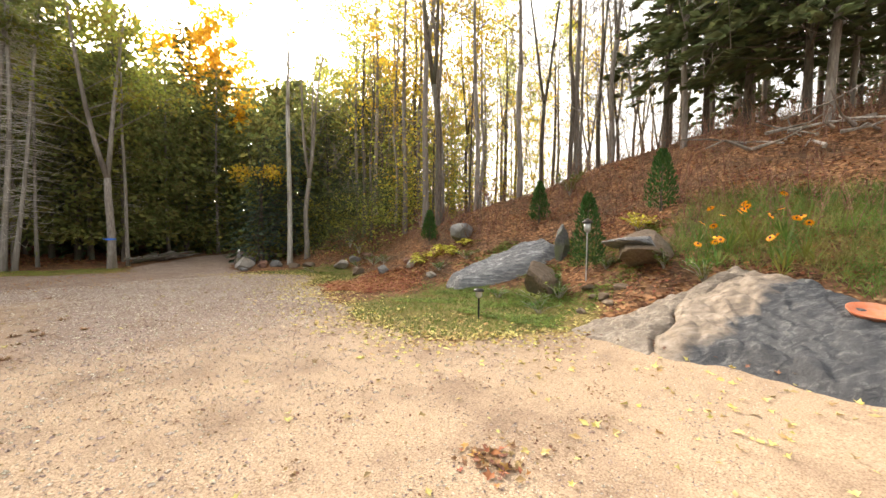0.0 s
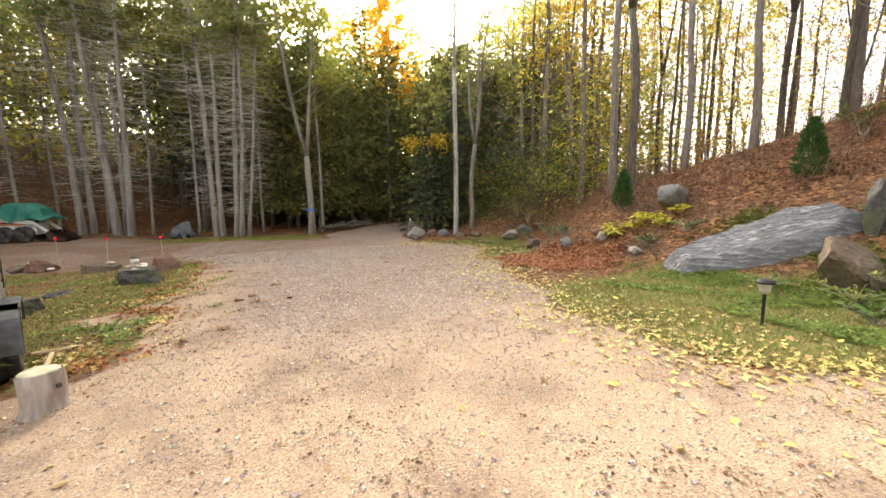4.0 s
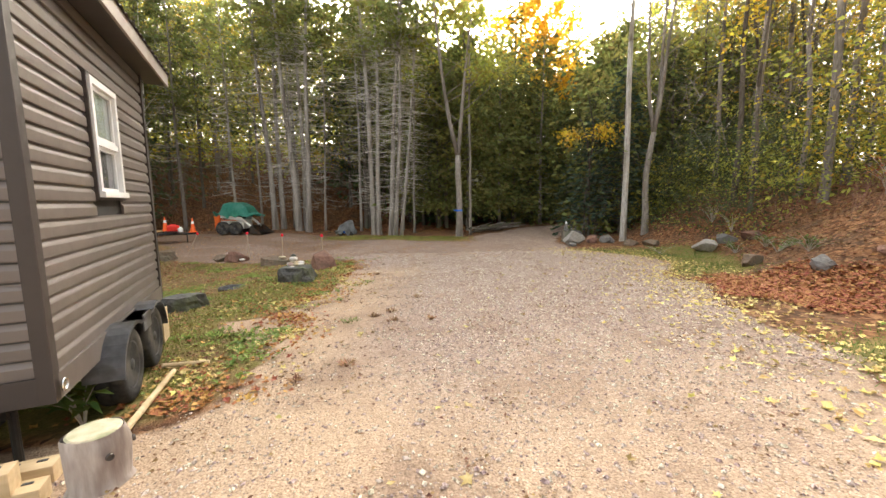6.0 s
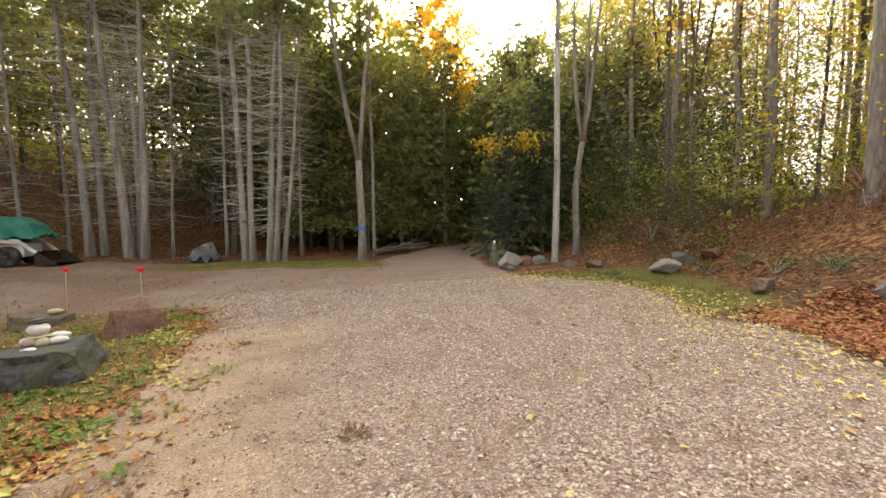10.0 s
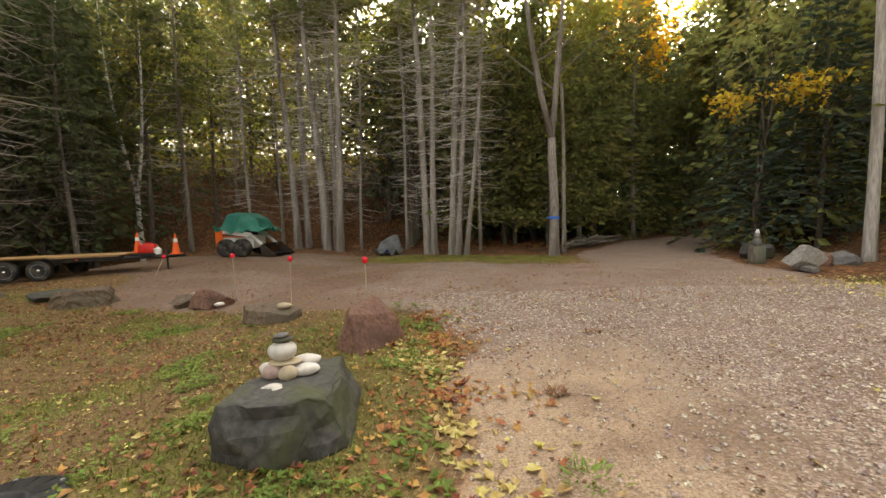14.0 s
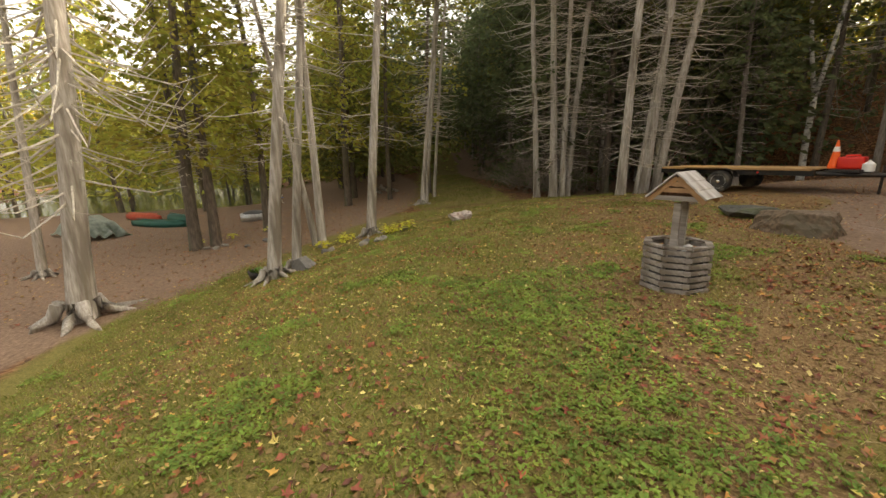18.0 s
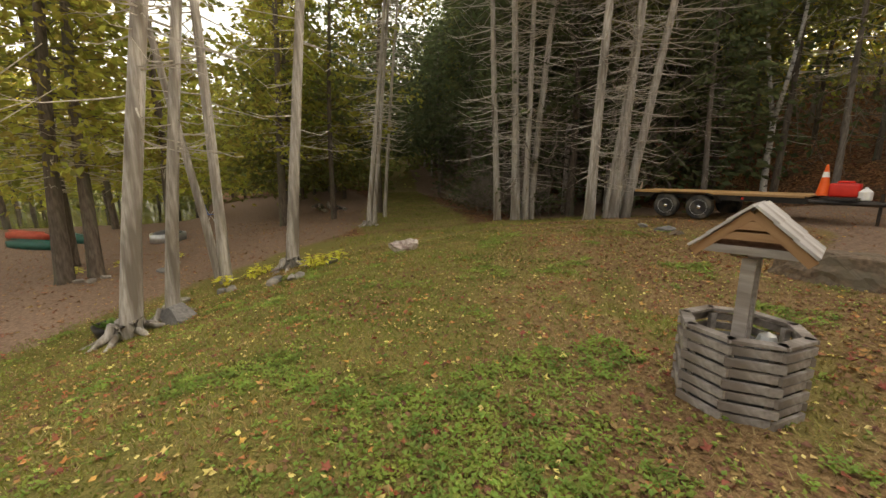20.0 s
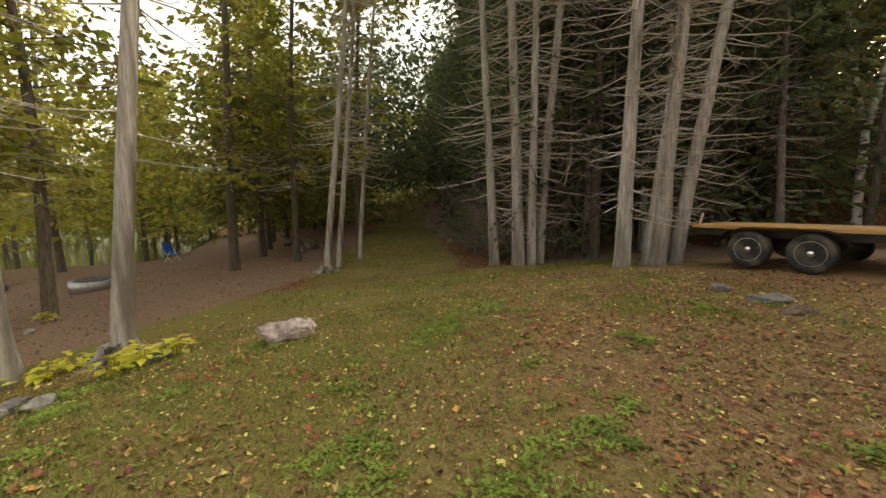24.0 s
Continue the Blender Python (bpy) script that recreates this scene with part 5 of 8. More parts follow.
part("fender_skirt", box(0.012, 0.26, 0.16, 0.162, 1.47, 0.57, 0.004), FENDER, house)
part("tie_ring", lathe([(0.035 + 0.008 * math.cos(math.tau * i / 8), 0.008 * math.sin(math.tau * i / 8)) for i in range(9)], 18, pose(0.035, 0.06, 0.56, 0, 90, 0)), CHROME, house, "bright steel ring")
part("jack_stand", rod((-0.25, 0.12, 0.0), (-0.25, 0.12, 0.42), 0.025, box(0.14, 0.14, 0.012, -0.25, 0.12, 0.006)), BLACK_STEEL, house)
part("support_block", box(0.16, 0.3, 0.40, -0.02, 2.74, 0.17, 0.008), PINE, house, "pale timber support under the frame")
part("hitch_frame", rod((-0.35, H_LEN, 0.45), (-0.2, H_LEN + 0.32, 0.45), 0.04, rod((-0.9, H_LEN, 0.45), (-0.3, H_LEN + 0.3, 0.45), 0.04)), ROCK_RED, house, "rusty trailer coupling")

# things lying beside the house
step = thing("wooden_step", pose(-3.95, 7.62, ground_z(-3.9, 7.6), 0, 0, 22.15), "pale pine plank platform beside the house door", "step")
for i in range(3):
    part("plank", box(1.5, 0.19, 0.04, -0.5, -0.22 + 0.2 * i, 0.30, 0.004), PINE, step)
for xx in (-1.1, 0.1):
    part("bearer", box(0.09, 0.6, 0.27, xx, 0, 0.14, 0.005), PINE, step)
for i, (x, y, h, tr_) in enumerate(((-3.2, 7.5, 0.0, 30), (-3.1, 7.68, 0.0, 22), (-3.22, 7.9, 0.0, 20), (-3.2, 7.62, 0.142, 26))):
    blk = part("timber_block", box(0.42, 0.135, 0.14, 0, 0, 0.07, 0.008), PINE)
    blk.matrix_basis = pose(x, y, ground_z(x, y) - 0.005 + h, 0, 0, tr_)
    tagged(blk, "pale yellow notched timber block in a pile", "block", "timber blocks")
    # thin dark plates on top paint the shade inside uncut slots
    for j in range(3):
        part("notch_shade", box(0.05, 0.02, 0.004, -0.13 + 0.13 * j, 0.02, 0.142), DARK_ROOM, blk)
stump = thing("tree_stump", at(-2.64, 7.8, 30, 0.9), "short sawn log stump standing on end, knotty and grey", "stump")
ringz = (0.0, 0.05, 0.16, 0.28, 0.37, 0.385)
sb = bmesh.new()
rows = []
for zi in ringz:
    row = []
    for k in range(28):
        a = math.tau * k / 28
        r = 0.148 + 0.012 * math.sin(2 * a + 1) + 0.007 * math.sin(5 * a + zi * 9) + (0.025 if zi < 0.02 else 0) - (0.006 if zi > 0.38 else 0)
        for ka, kz in ((0.3, 0.24), (2.2, 0.12), (5.2, 0.26)):
            r += 0.035 * math.exp(-((a - ka) ** 2) * 9 - ((zi - kz) ** 2) * 180)
        row.append(sb.verts.new((r * math.cos(a), r * math.sin(a), zi)))
    rows.append(row)
for a, b in zip(rows, rows[1:]):
    for k in range(28):
        sb.faces.new((a[k], a[(k + 1) % 28], b[(k + 1) % 28], b[k]))
part("log", sb, STUMP_BARK, stump, "", True)
part("sawn_top", lathe([(0.143, 0.382), (0.13, 0.39), (0.0, 0.391)], 28), STUMP_TOP, stump, "pale sawn end grain")
for ka, kz in ((0.3, 0.24), (5.2, 0.26)):
    part("knot", lathe([(0.024, 0), (0.02, 0.012), (0.008, 0.008), (0, 0.008)], 12, Matrix.Translation((0.185 * math.cos(ka), 0.185 * math.sin(ka), kz)) @ Vector((math.cos(ka), math.sin(ka), 0)).to_track_quat("Z", "Y").to_matrix().to_4x4()), TRIM, stump)
for p, q, r in (((-2.93, 8.36, 0.03), (-3.22, 9.42, 0.035), 0.028), ((-3.5, 9.68, 0.03), (-3.05, 9.74, 0.035), 0.026)):
    pole = part("wooden_pole", rod((0, 0, 0), Vector(q) - Vector(p), r, sides=12, r2=r * 0.85), PINE)
    pole.matrix_basis = Matrix.Translation((p[0], p[1], ground_z(p[0], p[1]) + r))
    tagged(pole, "peeled pale wooden pole lying along the gravel edge", "pole", "wooden poles")


# ---- flat-bed trailer ----
TR = pose(-15.83, 24.76, ground_z(-15.5, 24.0) + 0.02, 0, 0, 16.9)
trailer = thing("flatbed_trailer", TR, "black steel two-axle flatbed trailer with orange-brown wooden deck", "trailer")
part("frame_rail", box(3.9, 0.06, 0.14, 0.47, -0.72, 0.57, 0.006), BLACK_STEEL, trailer)
part("frame_rail", box(3.9, 0.06, 0.14, 0.47, 0.72, 0.57, 0.006), BLACK_STEEL, trailer)
for xx in (-1.45, -0.6, 0.2, 1.3, 2.38):
    part("cross_member", box(0.06, 1.38, 0.08, xx, 0, 0.56), BLACK_STEEL, trailer)
for i in range(8):
    part("deck_plank", box(3.86, 0.165, 0.04, 0.45, -0.61 + 0.174 * i, 0.665, 0.004), DECK, trailer)
part("side_rail", box(3.8, 0.05, 0.05, 0.49, -0.80, 0.66, 0.005), DECK, trailer)
for sg in (1, -1):
    part("tongue_beam", rod((2.4, 0.55 * sg, 0.55), (3.75, 0.03 * sg, 0.52), 0.05, sides=8), BLACK_STEEL, trailer)
part("coupler", box(0.3, 0.09, 0.1, 3.85, 0, 0.53, 0.02), BLACK_STEEL, trailer)
part("jack", rod((3.45, -0.02, 0.0), (3.45, -0.02, 0.75), 0.03, box(0.14, 0.14, 0.015, 3.45, -0.02, 0.01)), BLACK_STEEL, trailer)
part("tongue_box", box(0.6, 0.9, 0.06, 2.85, 0, 0.62, 0.008), BLACK_STEEL, trailer)
for sg in (-1, 1):
    for xx in (-0.41, 0.41):
        wheel(trailer, pose(xx, 0.95 * sg, 0.305, 0, 0, -90 * 1 if sg < 0 else 90), 0.31, 0.2, RIM_GREY, 8)
    fb = bmesh.new()
    prof = [(-0.84, 0.44), (-0.72, 0.61), (-0.5, 0.675), (0.5, 0.675), (0.72, 0.61), (0.84, 0.44)]
    a = [fb.verts.new((px, 0.80 * sg, pz)) for px, pz in prof]
    b = [fb.verts.new((px, 1.07 * sg, pz)) for px, pz in prof]
    for i in range(5):
        fb.faces.new((a[i], a[i + 1], b[i + 1], b[i]))
    bmesh.ops.solidify(fb, geom=fb.faces[:], thickness=0.012)
    part("fender", fb, BLACK_STEEL, trailer)
part("ramp_stake", rod((-1.5, -0.4, 0.55), (-1.43, -0.4, 0.9), 0.02), STAKE, trailer, "pale upright stake")
part("marker_lamp", box(0.05, 0.02, 0.05, 1.25, -0.775, 0.57, 0.004), RED_PLASTIC, trailer, "small red lamp")


def traffic_cone(x, y, z, label):
    c = thing("traffic_cone", TR @ Matrix.Translation((x, y, z)), label, "cone", "traffic cones")
    part("base", box(0.34, 0.34, 0.03, 0, 0, 0.015, 0.008), CONE, c)
    part("body", lathe([(0.13, 0.03), (0.125, 0.05), (0.055, 0.50), (0.028, 0.68), (0.02, 0.71), (0.0, 0.71)], 24), CONE, c, "", True)
    part("collar", lathe([(0.069, 0.42), (0.072, 0.42), (0.052, 0.545), (0.05, 0.545)], 24), WHITE_BAND, c, "white reflective band")
    return c


traffic_cone(2.45, 0.35, 0.655, "orange traffic cone standing on the trailer front")
traffic_cone(3.72, 0.0, 0.58, "orange traffic cone standing on the trailer tongue")
jug = thing("fuel_can", TR @ Matrix.Translation((2.85, 0.1, 0.652)), "red plastic fuel can with white spout end", "fuel can")
part("body", box(0.5, 0.3, 0.3, 0, 0, 0.15, 0.05), RED_PLASTIC, jug, "", True)
part("handle", rod((-0.12, 0, 0.33), (0.12, 0, 0.33), 0.025, rod((-0.12, 0, 0.28), (-0.12, 0, 0.34), 0.02, rod((0.12, 0, 0.28), (0.12, 0, 0.34), 0.02))), RED_PLASTIC, jug)
bott = part("white_jug", lathe([(0.10, 0), (0.115, 0.02), (0.115, 0.18), (0.05, 0.24), (0.03, 0.25), (0.03, 0.28), (0, 0.28)], 20), WHITE_BAND)
bott.matrix_basis = TR @ Matrix.Translation((3.2, -0.08, 0.6))
tagged(bott, "white plastic jug standing on the trailer tongue", "jug")

# ---- covered loader and covered machine at the edge of the wood ----
SK = pose(-11.75, 29.75, ground_z(-11.8, 29.6) + 0.01, 0, 0, -4)
skid = thing("skid_loader", SK, "white and orange skid loader with front bucket, under a tarpaulin", "loader")
part("chassis", box(1.5, 1.0, 0.55, -0.2, 0, 0.62, 0.05), LOADER_WHITE, skid)
part("engine_cover", box(0.35, 1.15, 0.8, -1.0, 0, 0.78, 0.06), LOADER_ORANGE, skid, "orange rear cover")
part("cab", box(0.95, 0.9, 0.85, -0.25, 0, 1.22, 0.05), RIM_DARK, skid)
for sg in (-1, 1):
    arm = box(1.2, 0.13, 0.2, -0.15, 0.62 * sg, 1.02, 0.03, Euler((0, radians(8), 0)).to_matrix().to_4x4())
    part("lift_arm", arm, LOADER_WHITE, skid)
    part("lift_arm", rod((0.42, 0.62 * sg, 1.0), (1.02, 0.6 * sg, 0.45), 0.075, sides=8), LOADER_WHITE, skid)
    part("side_stripe", box(1.0, 0.02, 0.05, -0.3, 0.53 * sg, 0.86), LOADER_ORANGE, skid)
    for xx in (-0.62, 0.12):
        wheel(skid, pose(xx, 0.66 * sg, 0.38, 0, 0, -90 if sg < 0 else 90), 0.39, 0.27, RIM_DARK, 6)
bk = bmesh.new()
prof = [(1.75, 0.02), (1.2, 0.02), (1.02, 0.12), (1.0, 0.45), (1.12, 0.55)]
sides_ = []
for yy in (-0.8, 0.8):
    sides_.append([bk.verts.new((px, yy, pz)) for px, pz in prof])
for i in range(4):
    bk.faces.new((sides_[0][i], sides_[0][i + 1], sides_[1][i + 1], sides_[1][i]))
bk.faces.new(sides_[0]), bk.faces.new(sides_[1])
bmesh.ops.solidify(bk, geom=bk.faces[:], thickness=0.02)
part("bucket", bk, BUCKET, skid, "dark steel bucket resting on the ground")


def draped(name, m, label, half, top, low, material, seed, n=34, tent=None):
    """A sheet thrown over a lumpy load: rises to a top outline, hangs in folds, ends in an uneven hem."""
    rnd = random.Random(seed)
    bm = bmesh.new()
    grid = []
    off = Vector((seed * 3.1, 1.7, 0))
    for j in range(n + 1):
        row = []
        for i in range(n + 1):
            u, v = 2 * i / n - 1, 2 * j / n - 1
            d = max(abs(u), abs(v))
            x, y = u * half[0], v * half[1]
            hgt = tent(u, v) if tent else 1.0
            edge = ss(0.62, 1.0, d)
            fold = 0.5 + 0.5 * math.sin(10 * math.atan2(v, u) + 2 * noise.noise(Vector((u, v, seed))))
            z = top * hgt * (1 - edge) + (low + 0.30 * noise.noise(Vector((u * 3.5, v * 3.5, seed)))) * edge
            sp = 1 - 0.16 * ss(0.55, 0.9, d) + edge * (0.10 + 0.10 * fold)
            z += 0.05 * noise.noise(Vector((x * 2.2, y * 2.2, 4)) + off) + 0.02 * noise.noise(Vector((x * 6, y * 6, 4)) + off)
            row.append(bm.verts.new((x * sp, y * sp, z)))
        grid.append(row)
    for j in range(n):
        for i in range(n):
            bm.faces.new((grid[j][i], grid[j][i + 1], grid[j + 1][i + 1], grid[j + 1][i]))
    bmesh.ops.solidify(bm, geom=bm.faces[:], thickness=0.008)
    ob = part(name, bm, material, smooth=True)
    ob.matrix_basis = m
    return tagged(ob, label, "tarpaulin")


draped("tarpaulin", SK @ Matrix.Translation((0.08, 0, 0)), "faded green tarpaulin draped over the loader", (1.12, 0.80), 1.84, 1.14, TARP_GREEN, 3, 44,
       tent=lambda u, v: 0.84 + 0.16 * ss(-1.0, -0.5, u) - 0.10 * ss(0.1, 0.5, u) - 0.22 * ss(0.45, 0.9, u) + 0.03 * (1 - abs(v)))
gm = pose(-5.58, 30.83, ground_z(-5.58, 30.83), 0, 0, 10)
mower = thing("garden_machine", gm, "small dark garden machine under a sheet", "machine")
part("deck", box(0.9, 0.55, 0.3, 0, 0, 0.28, 0.06), BLUE_TAPE, mower, "dark blue housing")
for xx in (-0.35, 0.35):
    for sg in (-1, 1):
        wheel(mower, pose(xx, 0.3 * sg, 0.16, 0, 0, -90 if sg < 0 else 90), 0.16, 0.09, RIM_DARK, 5)
draped("tarpaulin", gm, "grey plastic sheet draped over a garden machine", (0.66, 0.5), 0.95, 0.16, TARP_GREY, 8, tent=lambda u, v: 0.62 + 0.38 * ss(-0.9, 0.45, u))

# ---- stones round the lawn ----


def block_rock(name, x, y, low, top, material, label, seed, rough=0.025, bevel=0.03):
    """A broken block: hull of a foot and a top outline, edges chipped, faces roughened."""
    bm = bmesh.new()
    pts = [bm.verts.new((px, py, -0.15)) for px, py in low] + [bm.verts.new(p) for p in top]
    bmesh.ops.convex_hull(bm, input=pts)
    bmesh.ops.dissolve_limit(bm, angle_limit=radians(4), verts=bm.verts[:], edges=bm.edges[:])
    bmesh.ops.bevel(bm, geom=bm.edges[:], offset=bevel, segments=2, profile=0.6, affect="EDGES")
    bmesh.ops.triangulate(bm, faces=bm.faces[:])
    for step in range(2):
        bmesh.ops.subdivide_edges(bm, edges=[e for e in bm.edges if e.calc_length() > 0.05], cuts=2 - step, use_grid_fill=True)
        bmesh.ops.triangulate(bm, faces=[f for f in bm.faces if len(f.verts) > 3])
    for v in bm.verts:
        q = v.co * 3.2 + Vector((seed, 0, seed))
        ledge = (v.co.z * 9 + 1.5 * noise.noise(v.co * 2.0 + Vector((seed, 3, 0)))) % 1.0
        side = Vector((v.co.x, v.co.y, 0)).normalized()
        v.co += side * rough * (1.4 * noise.noise(q) + 0.9 * noise.noise(q * 3) + 0.8 * (ledge - 0.5)) + Vector((0, 0, rough * (0.7 * noise.noise(q * 1.3) + 0.35 * noise.noise(q * 4))))
    ob = part(name, bm, material)
    ob.matrix_basis = at(x, y)
    return tagged(ob, label, "rock", "lawn stones")


block_rock("dark_boulder", -3.73, 15.21, ((-0.36, -0.66), (0.12, -0.78), (0.48, -0.44), (0.32, 0.46), (-0.3, 0.40)),
           ((-0.33, -0.60, 0.35), (0.03, -0.62, 0.36), (0.27, -0.45, 0.30), (0.17, 0.30, 0.29), (-0.22, 0.24, 0.29)), ROCK_DARK, "dark grey-green angular boulder at the lawn edge", 9, 0.042, 0.02)
block_rock("red_boulder", -3.72, 16.96, ((-0.3, -0.36), (0.16, -0.66), (0.54, 0.10), (0.25, 0.5), (-0.38, 0.3)),
           ((-0.06, -0.40, 0.42), (0.36, 0.16, 0.28), (0.08, 0.32, 0.49), (-0.2, 0.15, 0.40)), ROCK_RED, "pinkish-red granite boulder with a sharp ridge", 4, 0.014, 0.014)
block_rock("flat_stone", -5.61, 18.65, ((-0.55, 0.1), (-0.3, -0.3), (0.5, -0.36), (0.55, 0.02), (-0.1, 0.36)), ((-0.52, 0.14, 0.24), (-0.28, -0.22, 0.22), (0.42, -0.34, 0.17), (0.5, -0.02, 0.20), (-0.08, 0.32, 0.25)), ROCK_BROWN, "flat-topped brown slab stone with pebbles on it", 6, 0.02, 0.012)
rock("brown_stone", -7.59, 20.27, 0.5, 0.36, 0.28, 33, ROCK_RED, "reddish-brown stone in the grass edge", 10, (0, 0), 0.35, None, 9, 0.05, 3, "lawn stones")
rock("brown_stone", -8.25, 20.29, 0.28, 0.22, 0.18, 34, ROCK_BROWN, "small brown stone in the grass edge", 60, (0, 0), 0.3, None, 9, 0.05, 3, "lawn stones")
block_rock("brown_boulder", -10.65, 20.7, ((-0.6, -0.32), (0.1, -0.48), (0.66, -0.2), (0.5, 0.4), (-0.5, 0.38)), ((-0.5, -0.2, 0.30), (0.1, -0.36, 0.38), (0.5, -0.12, 0.34), (0.35, 0.28, 0.36), (-0.35, 0.26, 0.32)), ROCK_BROWN, "squat mossy brown boulder on the lawn edge", 12, 0.04, 0.03)
rock("flat_black_stone", -12.04, 21.34, 0.72, 0.45, 0.16, 37, ROCK_DARK, "long flat black stone lying in the grass", 5, (0, 0), 0.2, None, 8, 0.05, 3, "lawn stones")
for i, (x, y, s) in enumerate(((-10.75, 20.85, 0.2), (-14.3, 21.9, 0.17), (-13.85, 21.75, 0.14), (-15.0, 22.0, 0.13))):
    rock("edging_stone", x, y, s * 1.4, s, s * 0.6, 40 + i, ROCK_GREY if i % 2 else ROCK_BROWN, "low grey stone set in the lawn edge", i * 50, (0, 0), 0.45, None, 10, 0.1, 3, "edging stones")
block_rock("flat_dark_stone", -4.87, 12.3, ((-0.46, -0.22), (0.28, -0.34), (0.46, 0.08), (0.2, 0.3), (-0.36, 0.22)), ((-0.38, -0.14, 0.20), (0.24, -0.24, 0.25), (0.38, 0.06, 0.27), (0.14, 0.2, 0.24), (-0.28, 0.14, 0.20)), ROCK_DARK, "low dark slate-grey stone in the grass", 14, 0.035, 0.02)
rock("white_boulder", -15.6, 16.27, 0.21, 0.36, 0.22, 47, ROCK_QUARTZ, "rough white and pink quartz boulder", 15, (-6, 0), 0.42, None, 14, 0.16, 3, "lawn stones")
def pebble(x, y, z, sx, sy, sz, turn, material, label, seed):
    """A water-worn pebble: an uneven rounded oval."""
    bm = bmesh.new()
    bmesh.ops.create_icosphere(bm, subdivisions=3, radius=1)
    for v in bm.verts:
        v.co *= 1 + 0.10 * noise.noise(v.co * 1.1 + Vector((seed, 0, seed)))
        v.co = Vector((v.co.x * sx, v.co.y * sy, v.co.z * sz))
    ob = part("pebble", bm, material, smooth=True)
    ob.matrix_basis = pose(x, y, z + sz * 0.9, 0, 0, turn)
    return tagged(ob, label, "pebble", "stacked pebbles")


PEBBLE_TAN = mat("pebble_tan", (0.46, 0.38, 0.26), (0.58, 0.49, 0.34), 0.06, 0.6, 0.1)
PEBBLE_PINK = mat("pebble_pink", (0.42, 0.30, 0.26), (0.54, 0.40, 0.34), 0.06, 0.6, 0.1)
# balanced pebbles on the dark boulder
PX, PY = -3.85, 15.05
PZ = ground_z(-3.73, 15.21) + 0.315
for i, (dx, dy, dz, sx, sy, sz, turn, mt, lb) in enumerate(((-0.115, 0.05, 0, 0.062, 0.055, 0.045, 0, PEBBLE_WHITE, "round white pebble in a stack"), (-0.045, -0.03, 0, 0.068, 0.06, 0.055, 30, PEBBLE_PINK, "round pink pebble in a stack"),
                                                           (0.065, -0.05, 0, 0.062, 0.058, 0.052, 0, PEBBLE_TAN, "round tan pebble in a stack"), (0.15, 0.03, 0, 0.10, 0.055, 0.042, 30, PEBBLE_WHITE, "long white pebble in a stack"),
                                                           (0.12, 0.12, 0.03, 0.11, 0.06, 0.045, 20, PEBBLE_WHITE, "long white pebble in a stack"), (0.02, 0.02, 0.088, 0.11, 0.08, 0.016, 10, PEBBLE_TAN, "flat pale pebble in a stack"),
                                                           (0.0, 0.03, 0.115, 0.095, 0.085, 0.068, 0, PEBBLE_WHITE, "mossy pale pebble in a stack"), (0.005, 0.03, 0.236, 0.07, 0.055, 0.02, 15, ROCK_DARK, "flat dark pebble on top of a stack"),
                                                           (0.0, 0.03, 0.268, 0.055, 0.045, 0.016, 60, ROCK_GREY, "small grey pebble on top of a stack"), (0.03, -0.2, 0.0, 0.055, 0.03, 0.02, 20, PEBBLE_WHITE, "small white pebble on the boulder"),
                                                           (0.07, -0.23, 0.0, 0.035, 0.025, 0.018, 50, PEBBLE_WHITE, "small white pebble on the boulder"), (-0.02, -0.22, 0.0, 0.022, 0.02, 0.014, 0, PEBBLE_WHITE, "tiny white pebble on the boulder"))):
    pebble(PX + dx, PY + dy, PZ + dz, sx, sy, sz, turn, mt, lb, 60 + i)
for i, (x, y, up, sx, mt) in enumerate(((-5.35, 18.55, 0.19, 0.12, PEBBLE_TAN), (-5.75, 18.7, 0.22, 0.06, ROCK_BROWN), (-7.85, 20.2, 0.24, 0.15, PEBBLE_PINK), (-7.35, 20.1, 0.05, 0.1, PEBBLE_WHITE))):
    pebble(x, y, ground_z(x, y) + up, sx, sx * 0.6, sx * 0.42, i * 70, mt, "pale pebble lying on a larger stone" if i != 3 else "pale pebble beside a larger stone", 80 + i)
# marker stakes
for i, (x, y, h, ax, ay) in enumerate(((-3.98, 18.33, 0.86, 0.0, 0.0), (-5.85, 20.00, 0.9, 1.0, 2.0), (-7.36, 20.76, 1.02, 2.0, -1.0), (-10.64, 22.48, 0.95, 0.0, 28.0))):
    st = thing("marker_stake", pose(x, y, ground_z(x, y) - 0.02, ax, ay, 0), "thin wooden stake with a red marker top", "stake", "marker stakes")
    part("stick", rod((0, 0, 0), (0, 0, h), 0.011, sides=6), STAKE, st)
    part("flag", lathe([(0.012, h - 0.05), (0.045, h - 0.03), (0.05, h + 0.02), (0.02, h + 0.055), (0, h + 0.055)], 10), FLAG_RED, st, "bright red marker top")
# ribbon on the forked tree
rb = part("ribbon", lathe([(0.205, -0.05), (0.215, -0.05), (0.21, 0.05), (0.2, 0.05)], 20, bm=box(0.30, 0.01, 0.05, -0.2, -0.2, 0.0, 0, Euler((0, radians(10), 0.4)).to_matrix().to_4x4())), BLUE_TAPE)
rb.matrix_basis = pose(1.44, 27.92, ground_z(1.44, 27.92) + 1.5)
tagged(rb, "blue ribbon tied round a tree trunk", "ribbon")

